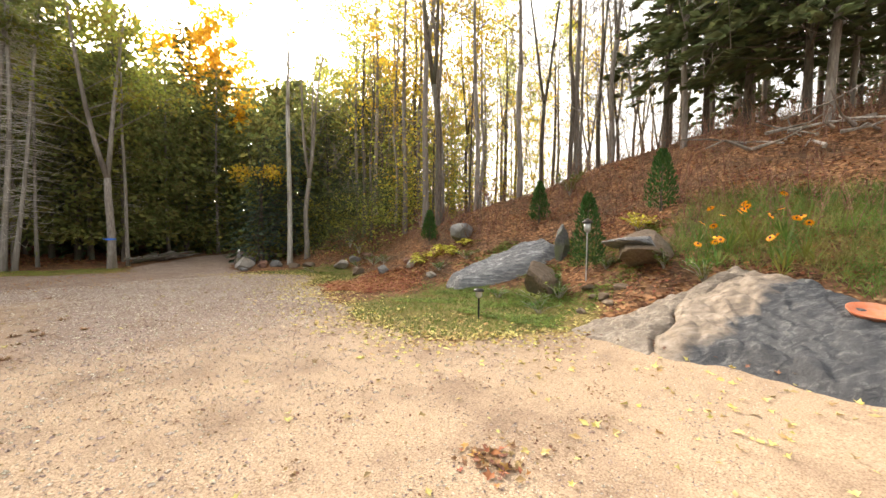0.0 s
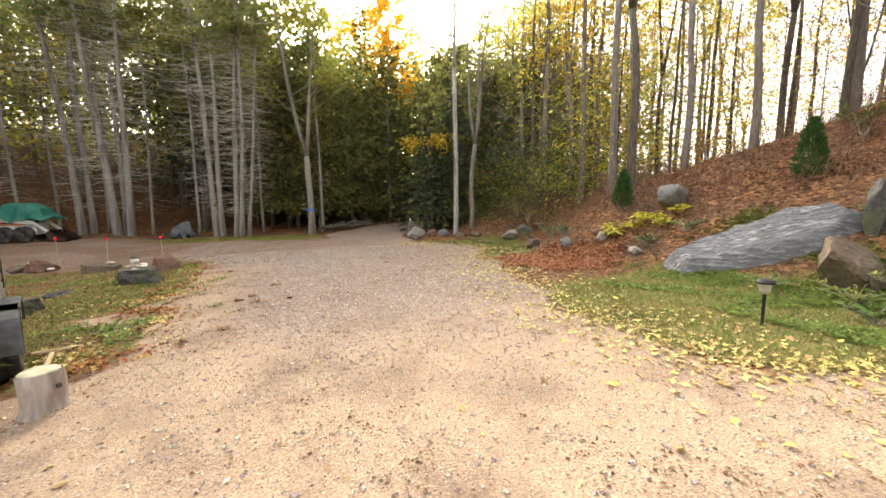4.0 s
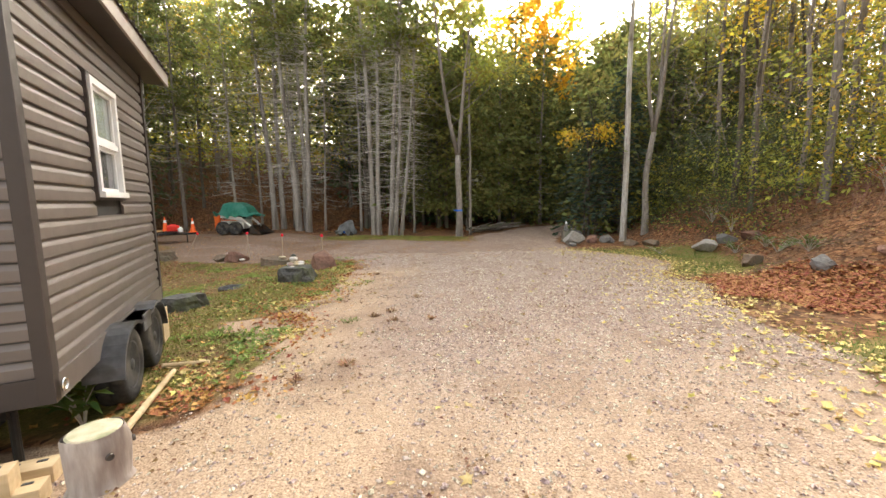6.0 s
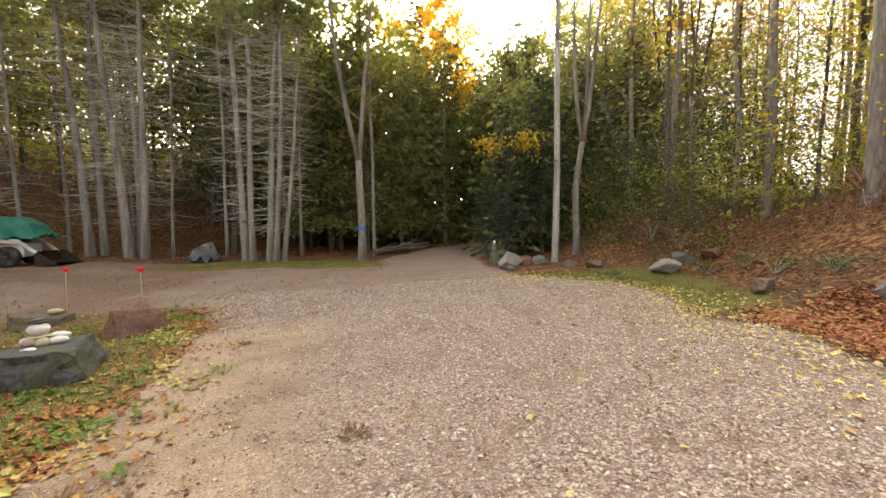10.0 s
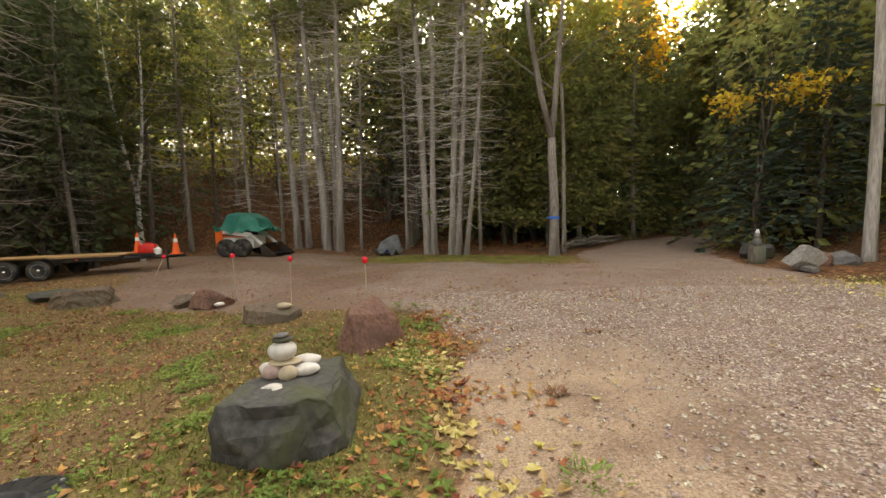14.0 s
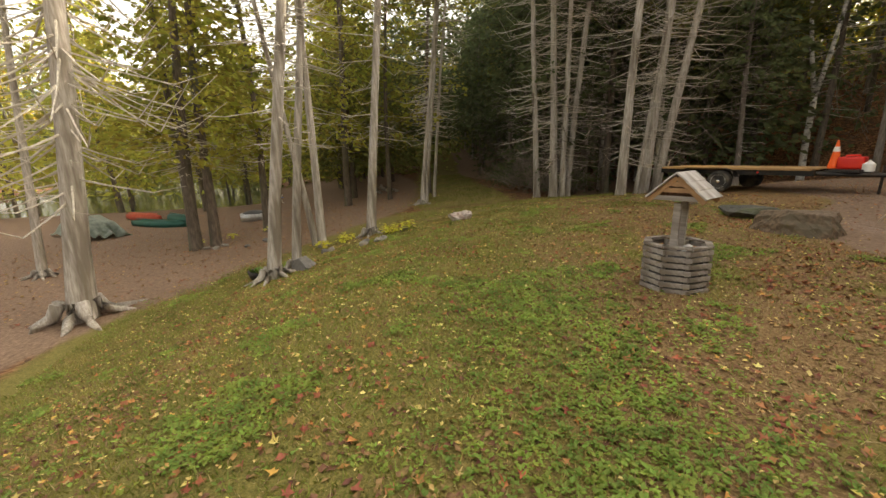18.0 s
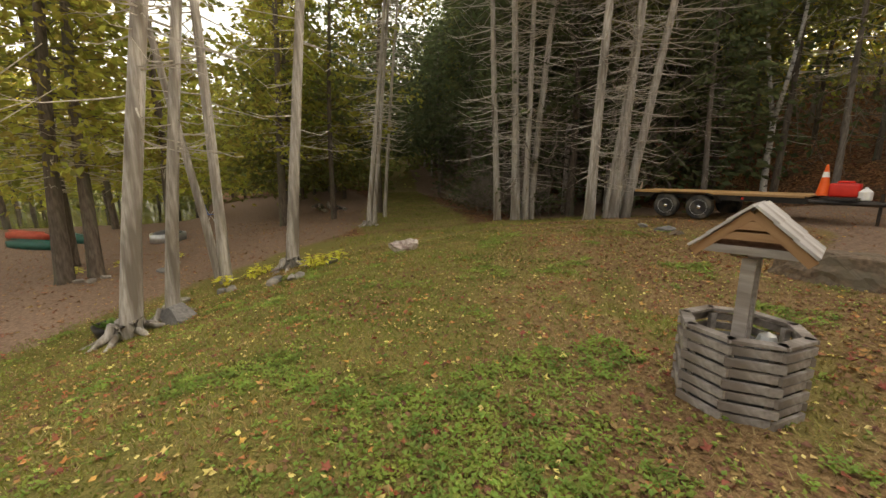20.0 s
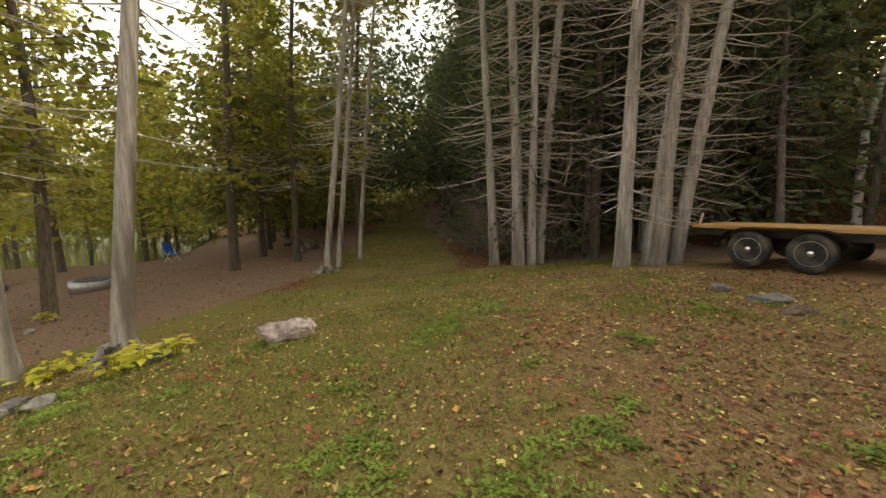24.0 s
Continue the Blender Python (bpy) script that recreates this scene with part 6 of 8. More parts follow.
# ---- stones and figure at the mouth of the lane ----
lane_rocks = ((5.78, 21.83, 0.5, 0.34, 0.36, ROCK_PALE, 18, "pale tilted boulder beside the lane"), (5.61, 21.49, 0.22, 0.18, 0.12, ROCK_GREY, 0, "small grey stone under the pale boulder"), (7.00, 22.92, 0.4, 0.3, 0.28, ROCK_RED, 0, "pinkish boulder beside the lane"),
              (7.74, 23.01, 0.42, 0.3, 0.26, ROCK_GREY, 0, "grey boulder beside the lane"), (6.91, 24.74, 0.42, 0.36, 0.4, ROCK_DARK, 0, "dark round boulder behind a stump"), (8.10, 21.44, 0.36, 0.28, 0.2, ROCK_BROWN, 0, "brown stone beside the lane"),
              (8.52, 20.69, 0.42, 0.3, 0.24, ROCK_BROWN, 0, "brown boulder beside the drive"), (8.94, 18.21, 0.62, 0.36, 0.26, ROCK_PALE, 0, "broad flat pale stone at the hill foot"), (9.64, 18.31, 0.4, 0.3, 0.24, ROCK_GREY, 0, "grey stone at the hill foot"),
              (9.97, 17.50, 0.36, 0.3, 0.24, ROCK_RED, 0, "reddish stone at the hill foot"), (7.5, 14.8, 0.34, 0.26, 0.2, ROCK_BROWN, 0, "brown stone at the hill foot"), (7.3, 12.9, 0.3, 0.24, 0.18, ROCK_GREY, 0, "grey stone at the hill foot"),
              (7.75, 11.9, 0.24, 0.2, 0.16, ROCK_PALE, 0, "pale stone on the slope"), (8.0, 12.3, 0.2, 0.17, 0.13, ROCK_RED, 0, "small reddish stone on the slope"), (7.2, 10.35, 0.22, 0.18, 0.12, ROCK_PALE, 0, "pale stone on the slope"))
for i, (x, y, sx, sy, sz, mt, tilt, lb) in enumerate(lane_rocks):
    rock("boulder", x, y, sx, sy, sz, 200 + i, mt, lb, i * 37, (0, tilt), 0.3 if not tilt else 0.15, None, 9, 0.06, 3, "roadside stones")
fig = thing("stone_figure", at(6.19, 23.82), "small stacked-stone figure with white cap on a stump", "ornament")
part("stump", lathe([(0.24, -0.05), (0.21, 0.1), (0.2, 0.5), (0.0, 0.5)], 16), BARK_DARK, fig, "cut brown stump", True)
part("body", lathe([(0.07, 0.5), (0.11, 0.58), (0.10, 0.68), (0.05, 0.74)], 14), ROCK_GREY, fig, "", True)
part("head", lathe([(0.05, 0.74), (0.07, 0.80), (0.05, 0.87), (0, 0.88)], 14), ROCK_PALE, fig, "", True)
part("cap", lathe([(0.05, 0.87), (0.055, 0.9), (0.03, 0.97), (0, 0.98)], 12), WHITE_BAND, fig, "white cap")
# logs and slash along the far side of the lane
rl = random.Random(77)
for i in range(16):
    x, y = rl.uniform(2.4, 5.5), 0
    y = 29.2 + (x - 2.4) * 1.7 + rl.uniform(-0.8, 1.2)
    a, ln = rl.uniform(20, 75), rl.uniform(1.2, 3.8)
    if lane(x, y) < 2.3:
        x -= 1.6
    lg = part("log", rod((0, 0, 0), (ln, 0, rl.uniform(0, 0.2)), rl.uniform(0.05, 0.11), sides=9, r2=0.045), BARK_GREY if i % 2 else BARK_DARK)
    lg.matrix_basis = pose(x - 0.5, y - 0.5, ground_z(x - 0.5, y - 0.5) + rl.uniform(0.05, 0.4), 0, 0, a)
    tagged(lg, "fallen grey log in a brush heap beside the lane", "log", "fallen logs")

# ---- wishing well ----
well = thing("wishing_well", at(-9.3, 17.03, 25, 1.05, sink=0.02), "weathered grey slatted wishing-well planter with shingled roof", "planter")
R_W = 0.29
for s in range(8):
    a = math.tau * (s + 0.5) / 8
    wide = 2 * R_W * math.tan(math.pi / 8)
    for k in range(7):
        m = Matrix.Rotation(a, 4, "Z") @ Matrix.Translation((R_W + (0.012 if (k + s) % 2 else 0.0), 0, 0.05 + 0.067 * k))
        ob = part("slat", box(0.022, wide + (0.035 if (k + s) % 2 else 0.005), 0.048, 0, 0, 0, 0.004), WOOD_GREY, well)
        ob.matrix_basis = m
    cap = part("rim_board", box(0.065, wide + 0.035, 0.022, 0, 0, 0, 0.004), WOOD_GREY, well)
    cap.matrix_basis = Matrix.Rotation(a, 4, "Z") @ Matrix.Translation((R_W - 0.01, 0, 0.505))
    a2 = math.tau * s / 8
    ps = part("corner_post", box(0.035, 0.035, 0.47, 0, 0, 0.25), WOOD_GREY, well)
    ps.matrix_basis = Matrix.Rotation(a2, 4, "Z") @ Matrix.Translation((R_W / math.cos(math.pi / 8) - 0.05, 0, 0))
part("soil", lathe([(0.27, 0.05), (0.27, 0.36), (0.15, 0.40), (0, 0.41)], 16), DARK_ROOM, well, "dark soil and stones inside")
for sg in (-1, 1):
    part("roof_post", box(0.07, 0.035, 0.62, 0.0, 0.09 * sg, 0.62, 0.005), WOOD_GREY, well)
rise, halfw, long_ = 0.25, 0.27, 0.34
for sg in (-1, 1):
    sl = math.atan2(rise, halfw)
    for k in range(3):
        d0 = k * 0.118
        m = Matrix.Translation((sg * (d0 + 0.08) * math.cos(sl), 0, 1.24 - (d0 + 0.08) * math.sin(sl) + 0.008)) @ Matrix.Rotation(sg * (sl - 0.05), 4, "Y")
        ob = part("roof_shingle", box(0.14, long_ + 0.08, 0.016, 0, 0, 0.0, 0.003), SHINGLE, well)
        ob.matrix_basis = m
for yy in (-long_ / 2, long_ / 2):
    for sg in (-1, 1):
        rb2 = part("rafter", box(0.36, 0.022, 0.05, 0, 0, 0, 0.003), WOOD_BROWN, well)
        rb2.matrix_basis = Matrix.Translation((sg * halfw / 2, yy, 1.24 - rise / 2 - 0.045)) @ Matrix.Rotation(sg * math.atan2(rise, halfw), 4, "Y")
    part("tie_board", box(0.46, 0.022, 0.045, 0, yy + 0.002, 0.985, 0.003), WOOD_GREY, well)
    part("gable_board", box(0.26, 0.018, 0.045, 0, yy, 1.065, 0.003), WOOD_BROWN, well)
    part("gable_board", box(0.14, 0.018, 0.045, 0, yy, 1.125, 0.003), WOOD_BROWN, well)
part("inner_panel", box(0.36, 0.2, 0.05, 0, 0.0, 1.02, 0.004), ROCK_RED, well, "dark red inner boards")
part("lamp", lathe([(0.05, 0.40), (0.055, 0.45), (0.04, 0.50), (0, 0.52)], 14, Matrix.Translation((0.13, -0.06, 0))), RIM_GREY, well, "grey ball on a stake")

# ---- septic lids ----
for x, y, lb in ((-4.92, 14.22, "round black ribbed plastic lid set flush in the lawn"), (-6.2, 12.05, "round black ribbed plastic lid set flush in the lawn")):
    ld = thing("access_lid", at(x, y, 30, 0.84), lb, "lid", "access lids")
    part("cover", lathe([(0.335, -0.04), (0.335, 0.035), (0.32, 0.045), (0.17, 0.052), (0.16, 0.066), (0.12, 0.068), (0.11, 0.05), (0.0, 0.05)], 40), LID, ld, "", True)
    for k in range(16):
        a = math.tau * k / 16
        rib = part("rib", box(0.11, 0.014, 0.008, 0, 0, 0), LID, ld)
        rib.matrix_basis = Matrix.Rotation(a, 4, "Z") @ Matrix.Translation((0.25, 0, 0.0475))
    for k in range(2):
        part("handle", rod((-0.05, 0.03 - 0.06 * k, 0.06), (0.05, 0.03 - 0.06 * k, 0.06), 0.01), LID, ld)
    for k in range(6):
        a = math.tau * (k + 0.5) / 6
        part("bolt", lathe([(0.012, 0.045), (0.012, 0.056), (0, 0.057)], 8, Matrix.Translation((0.305 * math.cos(a), 0.305 * math.sin(a), 0))), RIM_GREY, ld)


# ---- rock garden at the hill foot ----
def outcrop(name, cx, cy, rx, ry, turn, bulge, seed, material, label, n=40, flat=0.6, step=0.0):
    """Bare rock that swells out of the ground; its rim dips under the soil."""
    bm = bmesh.new()
    ca, sa = math.cos(radians(turn)), math.sin(radians(turn))
    grid = []
    for j in range(n + 1):
        row = []
        for i in range(n + 1):
            u, v = 2 * i / n - 1, 2 * j / n - 1
            x, y = cx + ca * u * rx - sa * v * ry, cy + sa * u * rx + ca * v * ry
            wob = 0.34 * noise.noise(Vector((x * 0.8, y * 0.8, seed))) + 0.12 * noise.noise(Vector((x * 2.6, y * 2.6, seed)))
            d = math.sqrt(u * u + v * v) + wob
            k = 1 - ss(flat, 1.0, d)
            z = land(x, y) + bulge * k - 0.12 * ss(0.92, 1.05, d) - 0.05 * (1 - k)
            z += 0.05 * k * noise.noise(Vector((x * 1.6, y * 1.6, seed + 3))) + 0.02 * k * noise.noise(Vector((x * 6, y * 6, seed + 9)))
            z += k * 0.014 * noise.noise(Vector((x * 12, y * 12, seed + 6)))
            if step:
                q = (u * 1.2 + v * 7.0 + 0.7 * noise.noise(Vector((x * 1.5, y * 1.5, seed + 5)))) % 1.0
                z += step * k * (q - 0.5)
            row.append(bm.verts.new((x - cx, y - cy, z)))
        grid.append(row)
    for j in range(n):
        for i in range(n):
            bm.faces.new((grid[j][i], grid[j][i + 1], grid[j + 1][i + 1], grid[j + 1][i]))
    ob = part(name, bm, material, smooth=True)
    ob.matrix_basis = Matrix.Translation((cx, cy, 0))
    return tagged(ob, label, "rock")


def strata_rock(name, dark, mid, pale, turn, streak=0.16, tan=None, edge=None):
    """Layered rock: fine streaks along one direction, pale ridges, cracks, and a weathered tan crust over part of it."""
    m = bpy.data.materials.new(name)
    m.use_nodes = True
    n, l = m.node_tree.nodes, m.node_tree.links
    p = n["Principled BSDF"]
    p.inputs["Roughness"].default_value, p.inputs["Specular IOR Level"].default_value = 0.62, 0.4
    pos = n.new("ShaderNodeNewGeometry").outputs["Position"]
    rot, mp = n.new("ShaderNodeMapping"), n.new("ShaderNodeMapping")
    rot.inputs["Rotation"].default_value = (0, 0, radians(turn))
    mp.inputs["Scale"].default_value = (streak, 1.0, 1.0)
    l.new(pos, rot.inputs["Vector"]), l.new(rot.outputs[0], mp.inputs["Vector"])

    def tex(src, scale, detail, distort=0.0, rough=0.6):
        t = n.new("ShaderNodeTexNoise")
        t.inputs["Scale"].default_value, t.inputs["Detail"].default_value = scale, detail
        t.inputs["Distortion"].default_value, t.inputs["Roughness"].default_value = distort, rough
        l.new(src, t.inputs["Vector"])
        return t.outputs[0]

    def ramp(src, *stops):
        r = n.new("ShaderNodeValToRGB")
        e = r.color_ramp.elements
        while len(e) < len(stops):
            e.new(0.5)
        for k, (at_, c) in zip(e, stops):
            k.position, k.color = at_, (*c, 1)
        l.new(src, r.inputs[0])
        return r.outputs[0]

    def mix(fac, a, b):
        x = n.new("ShaderNodeMix")
        x.data_type = "RGBA"
        l.new(fac, x.inputs[0]), l.new(a, x.inputs[6]), l.new(b, x.inputs[7])
        return x.outputs[2]

    lines = tex(mp.outputs[0], 16, 6, 0.6, 0.7)
    blotch = tex(pos, 3.2, 5, 0.3)
    col = ramp(lines, (0.34, dark), (0.52, mid), (0.66, pale))
    col = mix(ramp(blotch, (0.42, (0, 0, 0)), (0.62, (0.75, 0.75, 0.75))), col, ramp(tex(pos, 40, 4), (0.3, dark), (0.7, mid)))
    if tan:
        # the crust covers the crest and the low rim, outside a tilted band
        dot = n.new("ShaderNodeVectorMath")
        dot.operation = "DOT_PRODUCT"
        dot.inputs[1].default_value = edge[:3]
        l.new(pos, dot.inputs[0])
        add = n.new("ShaderNodeMath")
        add.operation = "MULTIPLY_ADD"
        l.new(tex(pos, 2.6, 5, 0.4), add.inputs[0])
        add.inputs[1].default_value = 0.9
        l.new(dot.outputs["Value"], add.inputs[2])
        mr = n.new("ShaderNodeMapRange")
        mr.inputs["From Min"].default_value, mr.inputs["From Max"].default_value = edge[3] + 0.38, edge[3] + 0.62
        l.new(add.outputs[0], mr.inputs["Value"])
        crust = ramp(tex(mp.outputs[0], 11, 6, 0.5), (0.3, tan[0]), (0.5, tan[1]), (0.72, tan[2]))
        col = mix(mr.outputs[0], col, crust)
    l.new(col, p.inputs["Base Color"])
    b1, b2 = n.new("ShaderNodeBump"), n.new("ShaderNodeBump")
    b1.inputs["Strength"].default_value, b1.inputs["Distance"].default_value = 0.9, 0.03
    b2.inputs["Strength"].default_value, b2.inputs["Distance"].default_value = 0.7, 0.012
    l.new(lines, b1.inputs["Height"]), l.new(tex(pos, 45, 5, 0, 0.7), b2.inputs["Height"])
    l.new(b1.outputs[0], b2.inputs["Normal"]), l.new(b2.outputs[0], p.inputs["Normal"])
    return m


TAN_CRUST = ((0.16, 0.125, 0.095), (0.30, 0.235, 0.18), (0.44, 0.36, 0.29))
BEDROCK = strata_rock("bedrock_blue_grey", (0.03, 0.032, 0.038), (0.075, 0.077, 0.084), (0.20, 0.198, 0.195), 42, 0.16, TAN_CRUST, (0.35, 1.0, 0.0, 4.45))
BEDROCK_TAN = strata_rock("bedrock_tan", (0.15, 0.118, 0.09), (0.29, 0.235, 0.185), (0.45, 0.39, 0.32), 36, 0.16)
ROCK_SLAB = strata_rock("rock_banded_slab", (0.06, 0.063, 0.07), (0.19, 0.19, 0.195), (0.50, 0.50, 0.49), 48, 0.1)


def crack_y(x):
    """The cleft that parts the tan shelf from the blue-grey hump."""
    return 3.34 - 0.03 * (x - 4.8) - 0.75 * max(0.0, x - 5.7) ** 1.6 + 0.06 * math.sin(x * 7)


def bedrock(name, side, material, label, seed, nx=140, ny=160):
    """Ice-worn rock swelling out of the bank on one side of the cleft; its rim dips under the soil."""
    bm = bmesh.new()
    grid = []
    for j in range(ny + 1):
        row = []
        for i in range(nx + 1):
            x = 4.0 + 3.6 * i / nx
            v = j / ny
            y = crack_y(x) + (v * 2.0 if side > 0 else -v * 4.6)
            upper = min(5.85 + 0.52 * y, 7.45 - 1.1 * max(0.0, y - 2.7))
            mid, half = (4.25 + upper) / 2, (upper - 4.25) / 2
            d = (abs((x - mid) / max(half, 0.2)) ** 2.6 + abs((y - 1.5) / 3.6) ** 2.6) ** (1 / 2.6)
            d += 0.10 * noise.noise(Vector((x * 1.3, y * 1.3, 1.5))) + 0.05 * noise.noise(Vector((x * 4, y * 4, 2.5)))
            k = 1 - ss(0.72, 1.0, d)
            cleft = ss(0.0, 0.09, v * 2.0 if side > 0 else v * 4.6)
            z = land(x, y) + (0.10 if side > 0 else 0.06 + 0.20 * max(0.0, 1 - d * d)) * k - 0.16 * ss(0.95, 1.08, d) - 0.02 - 0.09 * (1 - cleft)
            warp = 0.8 * noise.noise(Vector((x * 0.9, y * 0.9, seed))) + 0.25 * noise.noise(Vector((x * 3, y * 3, seed)))
            layer = ((x - 4) * 3.4 - (y - 2) * 1.6 + warp * 2.2) % 1.0
            z += k * (0.055 * (layer if layer < 0.9 else (1 - layer) * 9.0) + 0.05 * noise.noise(Vector((x * 1.2, y * 1.2, seed + 3))))
            broken = abs(noise.noise(Vector((x * 3.4 + warp, y * 2.4, seed + 9))))
            z += k * (0.12 * broken + 0.05 * abs(noise.noise(Vector((x * 9, y * 6, seed + 5)))) + 0.012 * noise.noise(Vector((x * 20, y * 14, seed + 7))))
            row.append(bm.verts.new((x - 5.6, y - 2.2, z)))
        grid.append(row)
    for j in range(ny):
        for i in range(nx):
            q = (grid[j][i], grid[j][i + 1], grid[j + 1][i + 1], grid[j + 1][i])
            bm.faces.new(q if side > 0 else q[::-1])
    ob = part(name, bm, material, smooth=True)
    ob.matrix_basis = Matrix.Translation((5.6, 2.2, 0))
    return tagged(ob, label, "rock")


bedrock("bedrock", -1, BEDROCK, "smooth blue-grey bedrock hump at the drive edge", 1.0)
bedrock("bedrock", 1, BEDROCK_TAN, "weathered tan bedrock shelf beside a leaf-filled cleft", 2.0, 140, 90)
outcrop("rock_slab", 7.85, 8.05, 1.65, 0.72, -48, 0.27, 4.0, ROCK_SLAB, "long tilted slab of banded grey rock", 130, 0.74, 0.06)
rock("brown_boulder", 6.95, 6.5, 0.52, 0.42, 0.5, 301, ROCK_BROWN, "dark brown boulder standing in the planting", 30, (0, 0), 0.35, None, 8, 0.07, 3, "garden stones")
rock("standing_stone", 8.5, 6.75, 0.32, 0.24, 0.66, 302, ROCK_DARK, "black upright stone behind a slab", 10, (0, 6), 0.2, None, 12, 0.05, 3, "garden stones")
rock("brown_block", 7.35, 4.35, 0.78, 0.55, 0.52, 303, ROCK_BROWN, "large rust-brown block of rock", -20, (0, 0), 0.3, None, 10, 0.06, 4, "garden stones")
rock("grey_cap_stone", 7.38, 4.45, 0.80, 0.58, 0.22, 304, ROCK_SLAB, "flat blue-grey stone lying on a brown block", -20, (0, 3), 0.0, ground_z(7.35, 4.4) + 0.22, 11, 0.05, 3, "garden stones")
rock("grey_boulder", 9.5, 11.1, 0.66, 0.45, 0.42, 305, ROCK_GREY, "grey boulder bedded in the leafy slope", 20, (0, 0), 0.35, None, 9, 0.06, 3, "garden stones")
for i, (x, y, s) in enumerate(((6.3, 4.75, 0.16), (6.05, 4.55, 0.12), (6.6, 4.55, 0.14), (6.45, 5.0, 0.11), (5.8, 4.95, 0.12), (6.9, 5.25, 0.15))):
    rock("edging_stone", x, y, s * 1.2, s * 0.75, s * 0.6, 310 + i, ROCK_BROWN, "small brown edging stone beside bedrock", i * 60, (0, 0), 0.3, None, 7, 0.05, 2, "garden edging")
dish = thing("plant_saucer", pose(5.85, 1.32, land(5.85, 1.32) + 0.27, 4, -14, 0), "shallow terracotta plant saucer lying on bedrock", "saucer")
TERRA = mat("terracotta", (0.52, 0.15, 0.07), (0.62, 0.21, 0.10), 0.1, 0.7, 0.1, wear=(0.45, 0.20, 0.13), wear_size=0.1)
part("bowl", lathe([(0.0, 0.0), (0.20, 0.0), (0.245, 0.05), (0.25, 0.065), (0.238, 0.066), (0.19, 0.016), (0.0, 0.014)], 36), TERRA, dish, "", True)

# arborvitae, juniper
SHRUB = mat("arborvitae_green", (0.03, 0.085, 0.018), (0.075, 0.155, 0.035), 0.2, 0.7, 0, per=0.35, trans=0.25)


def arborvitae(x, y, h, w, seed, label):
    rnd = random.Random(seed)
    t = thing("arborvitae_shrub", at(x, y), label, "shrub", "arborvitae shrubs")
    link("trunk", Shape().tube([(0, 0, -0.1), (0, 0, h * 0.8)], [0.035, 0.01], 7).mesh("trunk", BARK_DARK), t)
    sh = Shape()
    for k in range(1500):
        q = rnd.random() ** 0.8
        z = 0.05 + q * (h - 0.05)
        r = w * (1 - q) ** 0.62 * (0.65 + 0.35 * min(1, q * 6)) * (rnd.random() ** 0.35) * (1 + 0.12 * math.sin(k))
        a = rnd.uniform(0, math.tau)
        p = Vector((r * math.cos(a), r * math.sin(a), z))
        d = Vector((math.cos(a + rnd.gauss(0, 0.4)) * 0.6, math.sin(a + rnd.gauss(0, 0.4)) * 0.6, rnd.uniform(0.5, 1.3)))
        sh.leaf(p, d, Vector((rnd.gauss(0, 1), rnd.gauss(0, 1), 0.2)), rnd.uniform(0.06, 0.13), rnd.uniform(0.025, 0.05))
    link("foliage", sh.mesh("foliage", SHRUB), t)


arborvitae(10.4, 8.5, 1.3, 0.36, 1, "small conical green arborvitae on the leafy slope")
arborvitae(9.75, 4.7, 1.5, 0.46, 2, "conical green arborvitae above the rock garden")
arborvitae(9.4, 12.7, 1.15, 0.34, 3, "small conical green arborvitae beside a boulder")
arborvitae(7.75, 5.7, 1.75, 0.44, 4, "slim green arborvitae beside a garden lantern")


def bush(name, x, y, w, h, count, size, material, seed, label, category="shrub", stemmy=12, droop=0.2):
    """A low plant: thin stems from one root and leaves along them."""
    rnd = random.Random(seed)
    t = thing(name, at(x, y), label, category)
    st, sh = Shape(), Shape()
    for k in range(stemmy):
        a, r = rnd.uniform(0, math.tau), w * rnd.uniform(0.2, 1.0)
        tip = Vector((r * math.cos(a), r * math.sin(a), h * rnd.uniform(0.55, 1.0)))
        mid = Vector((tip.x * 0.4, tip.y * 0.4, tip.z * 0.65))
        st.tube([(0, 0, -0.03), mid, tip], [0.008, 0.006, 0.003], 4, False)
        for j in range(count // stemmy):
            s = rnd.uniform(0.25, 1.05)
            p = mid.lerp(tip, (s - 0.5) * 2) if s > 0.5 else Vector((0, 0, 0)).lerp(mid, s * 2)
            d = Vector((rnd.gauss(0, 1), rnd.gauss(0, 1), rnd.uniform(-droop, 0.7)))
            sh.leaf(p, d, Vector((0, 0, 1)), size * rnd.uniform(0.7, 1.3), size * rnd.uniform(0.35, 0.6))
    tagged(link("stem_growth", st.mesh("stem_growth", TWIG), t), kind="stuff")
    link("foliage", sh.mesh("foliage", material), t)
    return t


HOSTA_YELLOW = mat("hosta_yellow", (0.50, 0.46, 0.05), (0.66, 0.62, 0.10), 0.1, 0.55, 0.05, per=0.3, trans=0.3)
HERB = mat("herb_green", (0.07, 0.14, 0.025), (0.15, 0.24, 0.05), 0.1, 0.6, 0.05, per=0.4, trans=0.3, wear=(0.28, 0.26, 0.06), wear_size=0.6, world_space=True)
PETAL = mat("flower_orange", (0.85, 0.26, 0.01), (0.95, 0.40, 0.02), 0.05, 0.6, 0, per=0.15, trans=0.25)
RUST = mat("rust_shrub_leaf", (0.24, 0.075, 0.035), (0.38, 0.14, 0.06), 0.1, 0.7, 0, per=0.4, trans=0.3)


